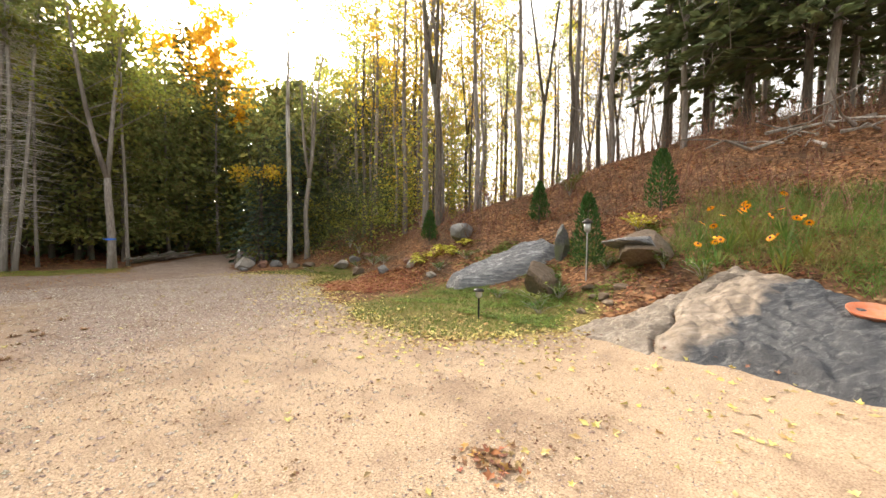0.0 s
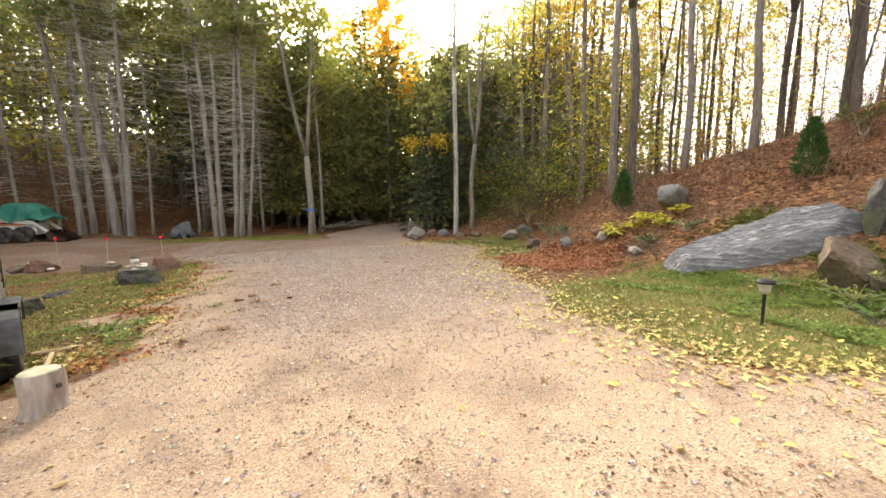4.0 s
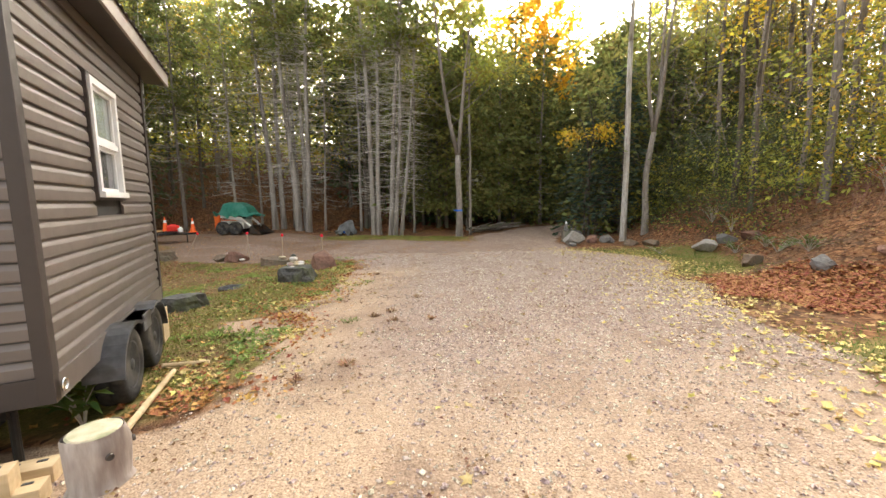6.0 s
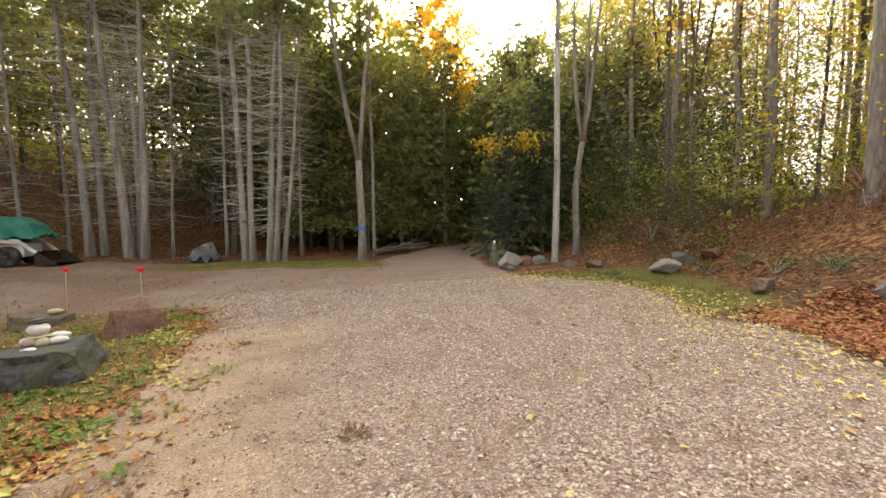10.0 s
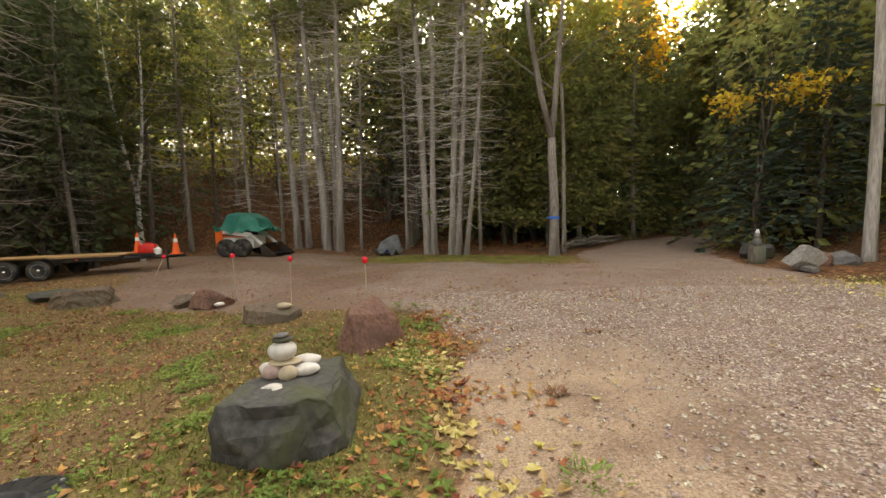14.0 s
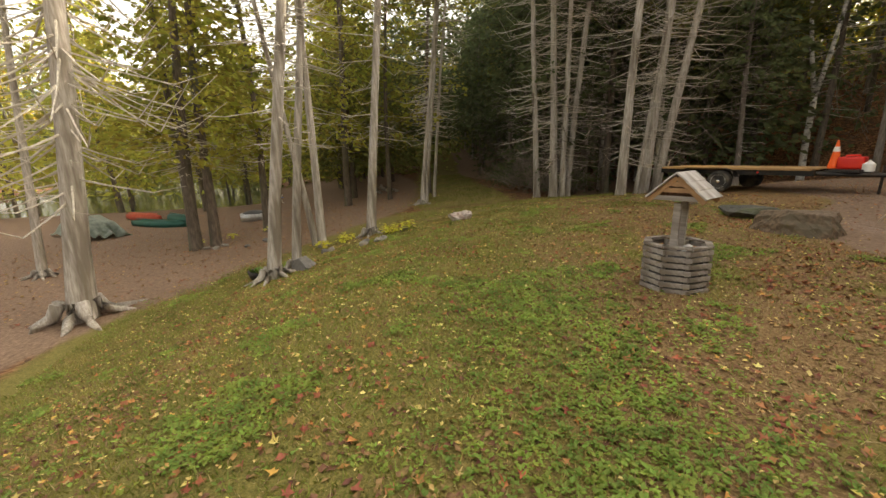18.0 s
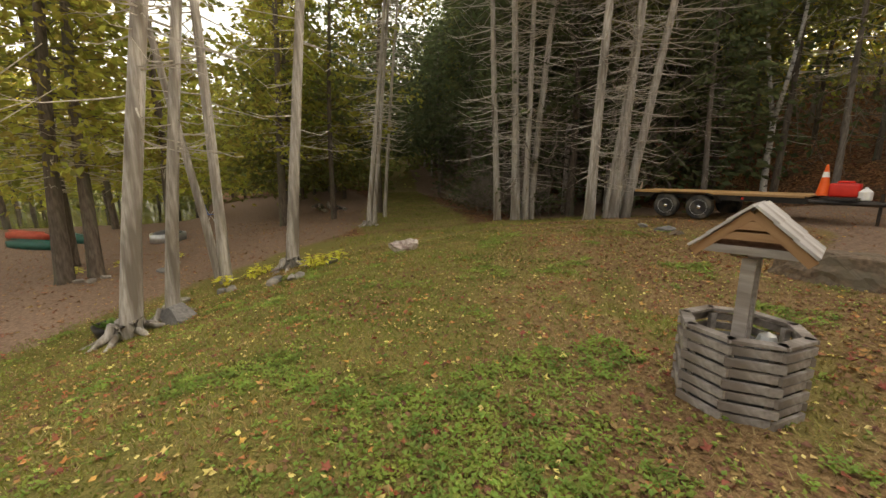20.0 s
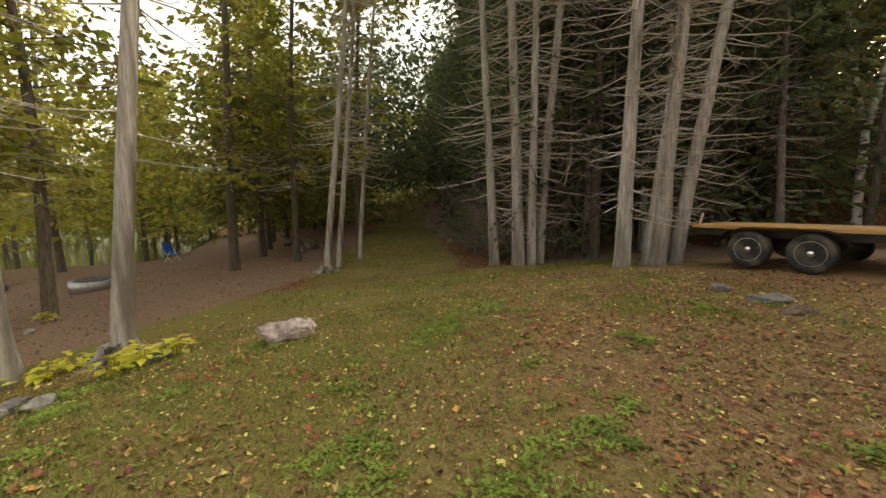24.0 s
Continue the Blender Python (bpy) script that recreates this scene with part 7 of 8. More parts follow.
def hosta(x, y, r, seed, label, count=46, size=0.2):
    rnd = random.Random(seed)
    t = thing("hosta_plant", at(x, y), label, "plant", "hosta plants")
    sh = Shape()
    for k in range(count):
        a, q = rnd.uniform(0, math.tau), rnd.random() ** 0.6
        p = Vector((0.03 * math.cos(a), 0.03 * math.sin(a), 0.02))
        mid = Vector((r * q * 0.6 * math.cos(a), r * q * 0.6 * math.sin(a), 0.1 + 0.16 * (1 - q)))
        sh.leaf(mid, Vector((math.cos(a), math.sin(a), rnd.uniform(-0.45, 0.15))), Vector((0, 0, 1)), size * rnd.uniform(0.8, 1.25), size * rnd.uniform(0.5, 0.75), 0.12)
        if k < 12:
            sh.tube([p, mid], [0.006, 0.004], 4, False)
    link("leaves", sh.mesh("leaf_mass", HOSTA_YELLOW), t)["kind"] = "stuff"


rh = random.Random(9)
for i, (x, y) in enumerate(((7.9, 11.6), (8.25, 11.3), (8.6, 10.9), (8.2, 11.9), (8.7, 11.4), (8.9, 10.4), (8.4, 10.6))):
    hosta(x, y, 0.36, 20 + i, "fading yellow hosta on the slope", 40, 0.19)
for i, (x, y) in enumerate(((-16.79, 13.14), (-17.07, 13.27), (-15.75, 14.38), (-15.95, 14.62), (-16.05, 14.9), (-16.35, 14.35), (-16.61, 12.62), (-21.50, 10.25), (-21.09, 7.89), (-21.21, 9.02))):
    hosta(x, y, 0.24, 40 + i, "yellow-green hosta at the foot of a cedar", 26, 0.15)
bush("juniper_shrub", 12.2, 8.3, 0.8, 0.85, 420, 0.13, NEEDLE, 60, "low grey-green juniper shrub on the slope")
bush("pale_shrub", 9.0, 5.0, 0.5, 0.45, 160, 0.13, HOSTA_YELLOW, 61, "pale yellow fading shrub behind rocks")
bush("red_shrub", 12.0, 11.8, 0.9, 1.1, 260, 0.1, RUST, 62, "rusty-red bare-twigged shrub on the slope")
bush("red_shrub", 11.0, 14.8, 1.0, 1.0, 240, 0.1, RUST, 63, "rusty-red bare-twigged shrub on the slope")
for i, (x, y, w, h) in enumerate(((6.2, 6.1, 0.5, 0.3), (5.6, 5.7, 0.45, 0.25), (6.6, 5.8, 0.4, 0.35), (7.2, 6.2, 0.4, 0.35), (6.3, 7.2, 0.5, 0.25), (7.6, 5.2, 0.35, 0.3), (6.7, 3.2, 0.4, 0.4), (8.2, 9.8, 0.5, 0.3), (7.6, 10.4, 0.5, 0.28),
                                 (7.0, 3.9, 0.3, 0.35), (8.9, 16.9, 0.5, 0.35), (9.2, 16.2, 0.5, 0.4), (7.6, 18.6, 0.5, 0.3), (8.2, 14.0, 0.5, 0.4), (8.6, 15.2, 0.6, 0.45), (10.3, 18.8, 0.7, 0.7), (10.8, 20.4, 0.8, 0.9))):
    bush("garden_plant", x, y, w, h, 150, 0.09, HERB, 70 + i, "low leafy green plant among fallen leaves", "plant")
bush("leafy_weed", -3.42, 8.62, 0.28, 0.36, 70, 0.17, HERB, 95, "broad-leaved green weed beside the house wheel", "plant", 8)
bush("leafy_weed", -3.6, 9.05, 0.25, 0.25, 60, 0.13, HERB, 96, "broad-leaved green weed beside the house wheel", "plant", 8)
# orange flowers over long green leaves
fl = random.Random(12)
for i in range(22):
    x, y = 7.25 + fl.uniform(-0.35, 1.0), 2.9 + fl.uniform(-1.1, 0.75)
    fw = thing("coneflower", at(x, y, fl.uniform(0, 360)), "orange daisy flower on a tall green stalk", "flower", "orange flowers")
    h = fl.uniform(0.45, 0.85)
    lean = Vector((fl.uniform(-0.25, 0.05), fl.uniform(-0.15, 0.15), 0))
    tip = Vector((lean.x, lean.y, h))
    link("stalk", Shape().tube([(0, 0, -0.03), Vector((lean.x * 0.4, lean.y * 0.4, h * 0.6)), tip], [0.007, 0.005, 0.004], 5).mesh("stalk", HERB), fw)
    ax = Vector((-0.6 + fl.gauss(0, 0.3), fl.gauss(0, 0.3), 0.8)).normalized()
    side = ax.orthogonal().normalized()
    pe = Shape()
    for k in range(12):
        d = Matrix.Rotation(math.tau * k / 12, 3, ax) @ side
        pe.leaf(tip + d * 0.012, d - ax * 0.25, ax, 0.07, 0.03, 0.05)
    link("petals", pe.mesh("petal_ring", PETAL), fw, "orange petals")
    cc = part("flower_centre", lathe([(0.02, -0.005), (0.018, 0.012), (0, 0.018)], 10), TRIM, fw)
    cc.matrix_basis = Matrix.Translation(tip) @ ax.to_track_quat("Z", "Y").to_matrix().to_4x4()
    lv = Shape()
    for k in range(9):
        a = fl.uniform(0, math.tau)
        lv.leaf(Vector((0, 0, 0.02)), Vector((math.cos(a), math.sin(a), fl.uniform(0.7, 2.2))), Vector((0, 0, 1)), fl.uniform(0.25, 0.5), 0.035, 0.1)
    link("foliage", lv.mesh("foliage", HERB), fw)

# lantern and small solar light
lan = thing("garden_lantern", at(7.25, 5.5), "black garden lantern on a thin grey post", "lantern")
part("post", rod((0, 0, -0.1), (0, 0, 1.12), 0.013), RIM_GREY, lan)
part("housing", lathe([(0.03, 1.1), (0.07, 1.13), (0.075, 1.30), (0.03, 1.31)], 12), RIM_GREY, lan, "clear grey lamp housing", True)
part("cap", lathe([(0.12, 1.30), (0.115, 1.325), (0.05, 1.38), (0.02, 1.40), (0, 1.40)], 16), BLACK_STEEL, lan, "", True)
sol = thing("solar_light", at(4.45, 6.3, 0, 1.15), "small black solar path light standing in grass", "path light")
part("stake", rod((0, 0, -0.08), (0, 0, 0.36), 0.012, r2=0.018), BLACK_STEEL, sol)
part("lens", lathe([(0.02, 0.34), (0.05, 0.37), (0.055, 0.45), (0.02, 0.46)], 14), RIM_GREY, sol, "ribbed clear lens")
part("cap", lathe([(0.085, 0.45), (0.085, 0.47), (0.06, 0.49), (0, 0.50)], 18), BLACK_STEEL, sol)
# brush heap on the hill
for i in range(26):
    x, y = rl.uniform(11.8, 13.8), rl.uniform(0.6, 4.2)
    a, ln = rl.uniform(0, 360), rl.uniform(0.6, 2.4)
    br = link("branch", Shape().tube([(0, 0, 0), (ln * 0.5, rl.uniform(-0.15, 0.15), rl.uniform(0.05, 0.3)), (ln, rl.uniform(-0.4, 0.4), rl.uniform(-0.3, 0.9))], [rl.uniform(0.02, 0.06), 0.025, 0.01], 6).mesh("branch", BARK_GREY if i % 3 else BARK_PALE))
    br.matrix_basis = pose(x, y - 0.8, ground_z(x, y) + rl.uniform(0.05, 0.45), 0, 0, a)
    tagged(br, "dead grey branch in a brush heap on the hill", "branch", "brush heap")

# ---- lower clearing beyond the bank ----
WATER = mat("pond_water", (0.035, 0.04, 0.02), (0.05, 0.055, 0.03), 1.0, 0.06, 0.05, spec=0.6)
pond = bmesh.new()
bmesh.ops.create_grid(pond, x_segments=1, y_segments=1, size=1)
bmesh.ops.scale(pond, vec=(26, 11, 1), verts=pond.verts)
pw = part("pond", pond, WATER)
pw.matrix_basis = pose(-58, -8, -2.12, 0, 0, 12)
tagged(pw, "still olive-green pond beyond the clearing", "water", kind="structure")
KGREEN = mat("canoe_green", (0.015, 0.13, 0.10), (0.025, 0.18, 0.14), 0.3, 0.4, 0.05)
KRED = mat("kayak_red", (0.62, 0.10, 0.06), (0.72, 0.16, 0.10), 0.3, 0.4, 0.05)
SHEET = mat("clear_sheet", (0.30, 0.36, 0.31), (0.46, 0.52, 0.46), 0.12, 0.4, 0.3, wear=(0.20, 0.26, 0.21), wear_size=0.4)


def boat(name, x, y, turn, length, material, label):
    """An upturned hull with a keel line and a rim."""
    bm = bmesh.new()
    rows = []
    for i in range(15):
        u = 2 * i / 14 - 1
        w = 0.38 * (1 - abs(u) ** 2.4) + 0.01
        row = []
        for j in range(9):
            v = math.pi * j / 8
            row.append(bm.verts.new((u * length / 2, w * math.cos(v), 0.03 + 0.30 * math.sin(v) ** 0.7 * (1 - 0.35 * abs(u) ** 3))))
        rows.append(row)
    for a, b in zip(rows, rows[1:]):
        for j in range(8):
            bm.faces.new((a[j], a[j + 1], b[j + 1], b[j]))
    bmesh.ops.solidify(bm, geom=bm.faces[:], thickness=0.015)
    t = thing(name, at(x, y, turn), label, "boat", "boats")
    part("hull", bm, material, t, "", True)
    part("keel", box(length * 0.8, 0.03, 0.03, 0, 0, 0.335, 0.005), material, t)
    return t


boat("canoe", -26.6, 4.3, 60, 3.6, KGREEN, "upturned dark green canoe on the bare ground")
boat("kayak", -29.4, 2.4, 55, 3.0, KRED, "upturned red kayak beside a canoe")
boat("canoe", -28.2, 4.6, 40, 3.2, KGREEN, "upturned green canoe at the clearing edge")
draped("boat_cover", at(-24.8, 2.5, 50), "pale translucent sheet draped over a boat", (1.7, 0.7), 0.85, 0.12, SHEET, 12, tent=lambda u, v: 1 - 0.35 * abs(u))
ring_f = thing("fire_ring", at(-26.5, 8.6), "galvanised steel fire ring with a domed dark lid", "fire ring")
part("ring", lathe([(0.62, 0), (0.64, 0), (0.64, 0.34), (0.62, 0.34)], 30), RIM_GREY, ring_f, "", True)
part("lid", lathe([(0.6, 0.30), (0.45, 0.40), (0.2, 0.47), (0, 0.48)], 24), RIM_DARK, ring_f, "dark domed lid", True)
chair = thing("folding_chair", at(-33.0, 8.6, 60), "blue fabric folding chair with white frame", "chair")
part("seat", box(0.5, 0.5, 0.03, 0, 0, 0.42, 0.01), BLUE_TAPE, chair)
part("backrest", box(0.04, 0.5, 0.55, -0.25, 0, 0.72, 0.01, Euler((0, radians(-12), 0)).to_matrix().to_4x4()), BLUE_TAPE, chair)
for sx in (-1, 1):
    for sy in (-1, 1):
        part("leg", rod((0.22 * sx, 0.25 * sy, 0), (-0.2 * sx, 0.25 * sy, 0.62), 0.014, sides=8), WHITE_BAND, chair)
for i in range(12):
    x, y = -29.6 - rl.random() * 2.5, 15.2 + rl.uniform(-0.6, 0.7)
    lg = part("log", rod((0, 0, 0), (rl.uniform(1.0, 2.2), 0, 0.02), rl.uniform(0.06, 0.1), sides=9), BARK_PALE if i % 2 else BARK_DARK)
    lg.matrix_basis = pose(x, y, ground_z(x, y) + 0.06 + 0.12 * (i % 3), 0, 0, rl.uniform(-12, 12))
    tagged(lg, "cut log in a low wood pile", "log", "wood pile")
for i, (x, y) in enumerate(((-15.92, 12.70), (-15.89, 12.84), (-15.19, 13.65), (-15.35, 13.74), (-15.21, 14.02), (-15.14, 14.14), (-15.97, 14.76), (-15.90, 12.00), (-20.44, 10.61), (-19.55, 10.54), (-19.78, 8.57), (-19.64, 8.94), (-19.19, 10.00), (-19.98, 9.10), (-20.47, 7.96))):
    rock("border_stone", x, y, 0.15, 0.10, 0.08, 400 + i, ROCK_PALE if i % 3 else ROCK_GREY, "pale flat stone edging a planting bed", i * 47, (0, 0), 0.25, None, 8, 0.06, 2, "bed edging")
rock("grey_stone", -14.55, 12.35, 0.34, 0.26, 0.22, 430, ROCK_GREY, "grey stone wedged at the foot of a cedar", 30, (0, 12), 0.3, None, 8, 0.05, 3, "bed edging")
pot = thing("flower_pot", at(-14.75, 11.35), "dark round planter with green plant beside a cedar", "planter")
part("bowl", lathe([(0.14, 0), (0.2, 0.03), (0.24, 0.2), (0.22, 0.2), (0.18, 0.16), (0, 0.15)], 20), BLACK_STEEL, pot, "", True)
lvs = Shape()
for k in range(60):
    a = rh.uniform(0, math.tau)
    lvs.leaf(Vector((rh.gauss(0, 0.07), rh.gauss(0, 0.07), 0.16)), Vector((math.cos(a), math.sin(a), rh.uniform(0.2, 1.2))), Vector((0, 0, 1)), rh.uniform(0.1, 0.2), 0.06)
link("plant", lvs.mesh("plant", HERB), pot)
lily = thing("iris_plant", at(-9.6, 9.9), "small clump of pale green strap leaves in the lawn", "plant")
lvs = Shape()
for k in range(14):
    a = rh.uniform(0, math.tau)
    lvs.leaf(Vector((rh.gauss(0, 0.05), rh.gauss(0, 0.05), 0)), Vector((math.cos(a) * 0.8, math.sin(a) * 0.8, rh.uniform(0.5, 1.4))), Vector((0, 0, 1)), rh.uniform(0.35, 0.6), 0.06, 0.15)
link("leaves", lvs.mesh("leaf_fan", HERB), lily)


# root flares of the cedars on the bank
def root_flare(x, y, r, seed):
    rnd = random.Random(seed)
    t = thing("root_flare", at(x, y), "spreading pale cedar roots gripping the ground", "roots", "cedar roots")
    for k in range(8):
        a = math.tau * k / 8 + rnd.uniform(-0.25, 0.25)
        ln = r * rnd.uniform(2.0, 3.4)
        pts = []
        for s, hh in ((0.75, 0.55), (1.1, 0.22), (1.8, 0.07), (1.0, -0.04)):
            q = r * s if s != 1.0 else ln
            px, py = q * math.cos(a), q * math.sin(a)
            pts.append((px, py, ground_z(x + px, y + py) - ground_z(x, y) + hh * r * 2))
        link("root", Shape().tube(pts, [r * 0.34, r * 0.3, r * 0.2, r * 0.06], 7).mesh("root", BARK_PALE, True), t)


for i, (x, y, r, *_) in enumerate(bank):
    if i in (0, 1, 2, 5, 6, 9):
        root_flare(x, y, r * 1.15, 600 + i)


# ---- ground cover ----
FALLEN_YELLOW = mat("fallen_leaf_yellow", (0.44, 0.31, 0.08), (0.60, 0.49, 0.21), 0.05, 0.7, 0, per=0.45)
FALLEN_BROWN = mat("fallen_leaf_brown", (0.13, 0.065, 0.03), (0.36, 0.20, 0.10), 0.05, 0.8, 0, per=0.5)
FALLEN_RED = mat("fallen_leaf_rust", (0.24, 0.085, 0.035), (0.42, 0.185, 0.085), 0.05, 0.8, 0, per=0.45)
FALLEN_ORANGE = mat("fallen_leaf_orange", (0.34, 0.13, 0.04), (0.54, 0.26, 0.09), 0.05, 0.75, 0, per=0.5)
GRASS = mat("grass_green", (0.10, 0.13, 0.022), (0.25, 0.27, 0.055), 0.6, 0.65, 0, per=0.45, trans=0.25, wear=(0.33, 0.25, 0.09), wear_size=0.9, world_space=True)
GRASS_DEEP = mat("grass_deep_green", (0.06, 0.11, 0.02), (0.17, 0.24, 0.05), 0.6, 0.65, 0, per=0.45, trans=0.25, wear=(0.22, 0.20, 0.06), wear_size=0.7, world_space=True)
CLOVER = mat("clover_green", (0.11, 0.17, 0.028), (0.26, 0.35, 0.06), 0.2, 0.6, 0, per=0.4, trans=0.25)
CHIP = mat("gravel_chip", (0.16, 0.115, 0.09), (0.58, 0.49, 0.42), 0.02, 0.85, 0.2, per=0.75)


def fallen(name, material, label, count, region, keep, size, seed, lift=0.006):
    """Curled leaves lying on the ground where keep(x, y) allows."""
    rnd = random.Random(seed)
    x0, y0, x1, y1 = region
    sh, done, tries = Shape(), 0, 0
    while done < count and tries < count * 30:
        tries += 1
        x, y = rnd.uniform(x0, x1), rnd.uniform(y0, y1)
        if rnd.random() > keep(x, y):
            continue
        done += 1
        a = rnd.uniform(0, math.tau)
        z = ground_z(x, y) + lift * rnd.uniform(0.6, 2.5)
        d = Vector((math.cos(a), math.sin(a), rnd.gauss(0.05, 0.22)))
        long = size * rnd.uniform(0.55, 1.3)
        if size > 0.055 and x < 5.5 and y < 24 and rnd.random() < 0.6:
            sh.lobed(Vector((x, y, z + 0.004)), d, Vector((rnd.gauss(0, 0.25), rnd.gauss(0, 0.25), 1)), long * 0.95, rnd.uniform(0.05, 0.5))
            continue
        sh.leaf(Vector((x, y, z)), d, Vector((rnd.gauss(0, 0.3), rnd.gauss(0, 0.3), 1)), long, long * rnd.uniform(0.45, 0.85), rnd.uniform(-0.05, 0.3))
    return tagged(link(name, sh.mesh(name, material)), label, "leaves", kind="stuff")


MASK_CACHE = {}


def cover(x, y):
    """masks() on a fine lattice, remembered."""
    key = (round(x * 7), round(y * 7))
    if key not in MASK_CACHE:
        MASK_CACHE[key] = masks(key[0] / 7, key[1] / 7)
    return MASK_CACHE[key]


def lawn_at(x, y):
    return cover(x, y)[1]


def patchy(x, y, s, seed):
    return ss(-0.05, 0.3, noise.noise(Vector((x * s, y * s, seed))))


def edge_drift(y):
    """x of the drift of leaves along the lawn's edge."""
    return -2.95 + 0.45 * ss(12.2, 10.8, y) - 0.3 * ss(10.6, 9.4, y) - 0.45 * math.exp(-((y - 12.1) / 0.5) ** 2) + 0.08 * math.sin(y * 5)


fallen("fallen_leaf_scatter", FALLEN_YELLOW, "yellow leaves fallen along the drive's edge", 2600, (1.6, 4.8, 7.5, 20), lambda x, y: math.exp(-abs(x - right_edge(y) - 0.1) * 1.5), 0.078, 701)
fallen("fallen_leaf_scatter", FALLEN_YELLOW, "yellow leaves scattered over the gravel", 420, (-3, -1, 4.6, 19), lambda x, y: 0.3 + 0.7 * ss(-1, 3, x), 0.085, 702)
fallen("gravel_leaf_crumbs", FALLEN_BROWN, "crumbs of dry leaf over the gravel", 9000, (-3, 3, 6, 21), lambda x, y: cover(x, y)[0] * (0.08 + patchy(x, y, 0.9, 14) * patchy(x, y, 3.1, 15) * 1.6), 0.032, 718)
fallen("fallen_leaf_scatter", FALLEN_YELLOW, "pale leaves over the gravel by the hill", 1700, (2.0, 11, 7.5, 21), lambda x, y: ss(-2.6, 0.6, x - right_edge(y)), 0.075, 712)
fallen("fallen_leaf_scatter", FALLEN_ORANGE, "orange and brown leaves along the lawn edge", 2600, (-4.6, 8.6, -1.9, 18.5), lambda x, y: math.exp(-abs(x - edge_drift(y)) * 3.6) * (0.25 + patchy(x, y, 1.2, 61)), 0.072, 703)
fallen("fallen_leaf_scatter", FALLEN_YELLOW, "yellow leaves along the lawn edge", 900, (-4.2, 8.8, -1.9, 17), lambda x, y: math.exp(-abs(x - edge_drift(y) - 0.1) * 4.0) * patchy(x, y, 1.1, 6), 0.085, 715)
fallen("fallen_leaf_scatter", FALLEN_ORANGE, "orange leaves scattered over the lawn", 1500, (-19, 9.5, -3, 24), lambda x, y: lawn_at(x, y) * (0.35 + 0.65 * patchy(x, y, 0.7, 3)), 0.062, 704)
fallen("fallen_leaf_scatter", FALLEN_BROWN, "brown leaves scattered over the lawn", 15000, (-19, 9.5, -3, 24), lambda x, y: lawn_at(x, y) * (0.12 + 0.88 * patchy(x, y, 0.5, 8)) * (1 - 0.6 * lush(x, y)), 0.052, 705)
fallen("fallen_leaf_scatter", FALLEN_YELLOW, "yellow leaves scattered over the lawn", 900, (-19, 9.5, -3, 24), lambda x, y: lawn_at(x, y), 0.065, 706)
fallen("leaf_pile", FALLEN_RED, "deep rust-red leaf pile at the hill foot", 10000, (4.3, 9.6, 8.2, 14.8), lambda x, y: ss(1.05, 0.75, math.hypot((x - 6.15) / 1.5, (y - 12.0) / 2.1) + 0.3 * noise.noise(Vector((x * 1.3, y * 1.3, 1)))), 0.075, 707, 0.02)
fallen("hill_leaf_litter", FALLEN_BROWN, "brown leaf litter on the wooded hillside", 21000, (5.5, -2, 17, 21), lambda x, y: ss(-0.2, 0.8, x - foot(y)) * ss(17, 9, x) ** 0.7, 0.08, 708, 0.015)
fallen("hill_leaf_litter", FALLEN_RED, "rusty leaf litter on the wooded hillside", 9000, (6, -2, 17, 21), lambda x, y: ss(0.2, 1.2, x - foot(y)) * patchy(x, y, 0.6, 4) * ss(17, 9, x) ** 0.7, 0.08, 709, 0.015)
fallen("forest_leaf_litter", FALLEN_RED, "rust-red leaf litter under the trees", 20000, (-34, 30, 3, 52), lambda x, y: ss(30.5, 34, y + 0.1 * x), 0.16, 710, 0.02)
fallen("clearing_leaf_litter", FALLEN_BROWN, "brown leaves over the lower clearing", 5000, (-30, 2, -14, 18), lambda x, y: cover(x, y)[2], 0.08, 711)
fallen("rock_leaf_scatter", FALLEN_BROWN, "brown leaves caught on the bedrock", 420, (4.4, 0, 7.6, 4.8), lambda x, y: 0.2 + patchy(x, y, 1.6, 5), 0.075, 716, 0.05)
fallen("lawn_leaf_crumbs", FALLEN_BROWN, "crumbs of dry leaf in the lawn", 20000, (-17, 9.5, -3, 23), lambda x, y: lawn_at(x, y) * (1 - 0.5 * lush(x, y)), 0.044, 717)
fallen("gravel_leaf_clump", FALLEN_BROWN, "small clump of leaves and twigs on the gravel", 70, (0.7, 3.15, 1.3, 3.75), lambda x, y: math.exp(-((x - 1.0) ** 2 + (y - 3.44) ** 2) * 40), 0.07, 713)
fallen("gravel_leaf_clump", FALLEN_ORANGE, "orange leaves in a clump on the gravel", 24, (0.7, 3.15, 1.3, 3.75), lambda x, y: math.exp(-((x - 1.0) ** 2 + (y - 3.44) ** 2) * 40), 0.09, 714)
fallen("fallen_leaf_scatter", FALLEN_YELLOW, "large yellow leaves on the gravel before the bedrock", 190, (0.4, 0.3, 4.7, 5.2), lambda x, y: 0.25 + 0.75 * ss(1, 4, x), 0.085, 720)
fallen("fallen_leaf_scatter", FALLEN_YELLOW, "yellow leaves thick along the front of the grass patch", 900, (2.3, 4.2, 6.2, 8), lambda x, y: math.exp(-abs(x - right_edge(y) - 0.15) * 2.2) + 0.6 * math.exp(-abs(y - 4.75) * 3.0) * ss(3.0, 3.6, x), 0.08, 726)
fallen("cleft_leaf_litter", FALLEN_BROWN, "brown leaves and moss caught in the rock cleft", 520, (4.7, 2.0, 7.1, 3.6), lambda x, y: math.exp(-abs(y - crack_y(x)) * 16), 0.06, 721, 0.03)
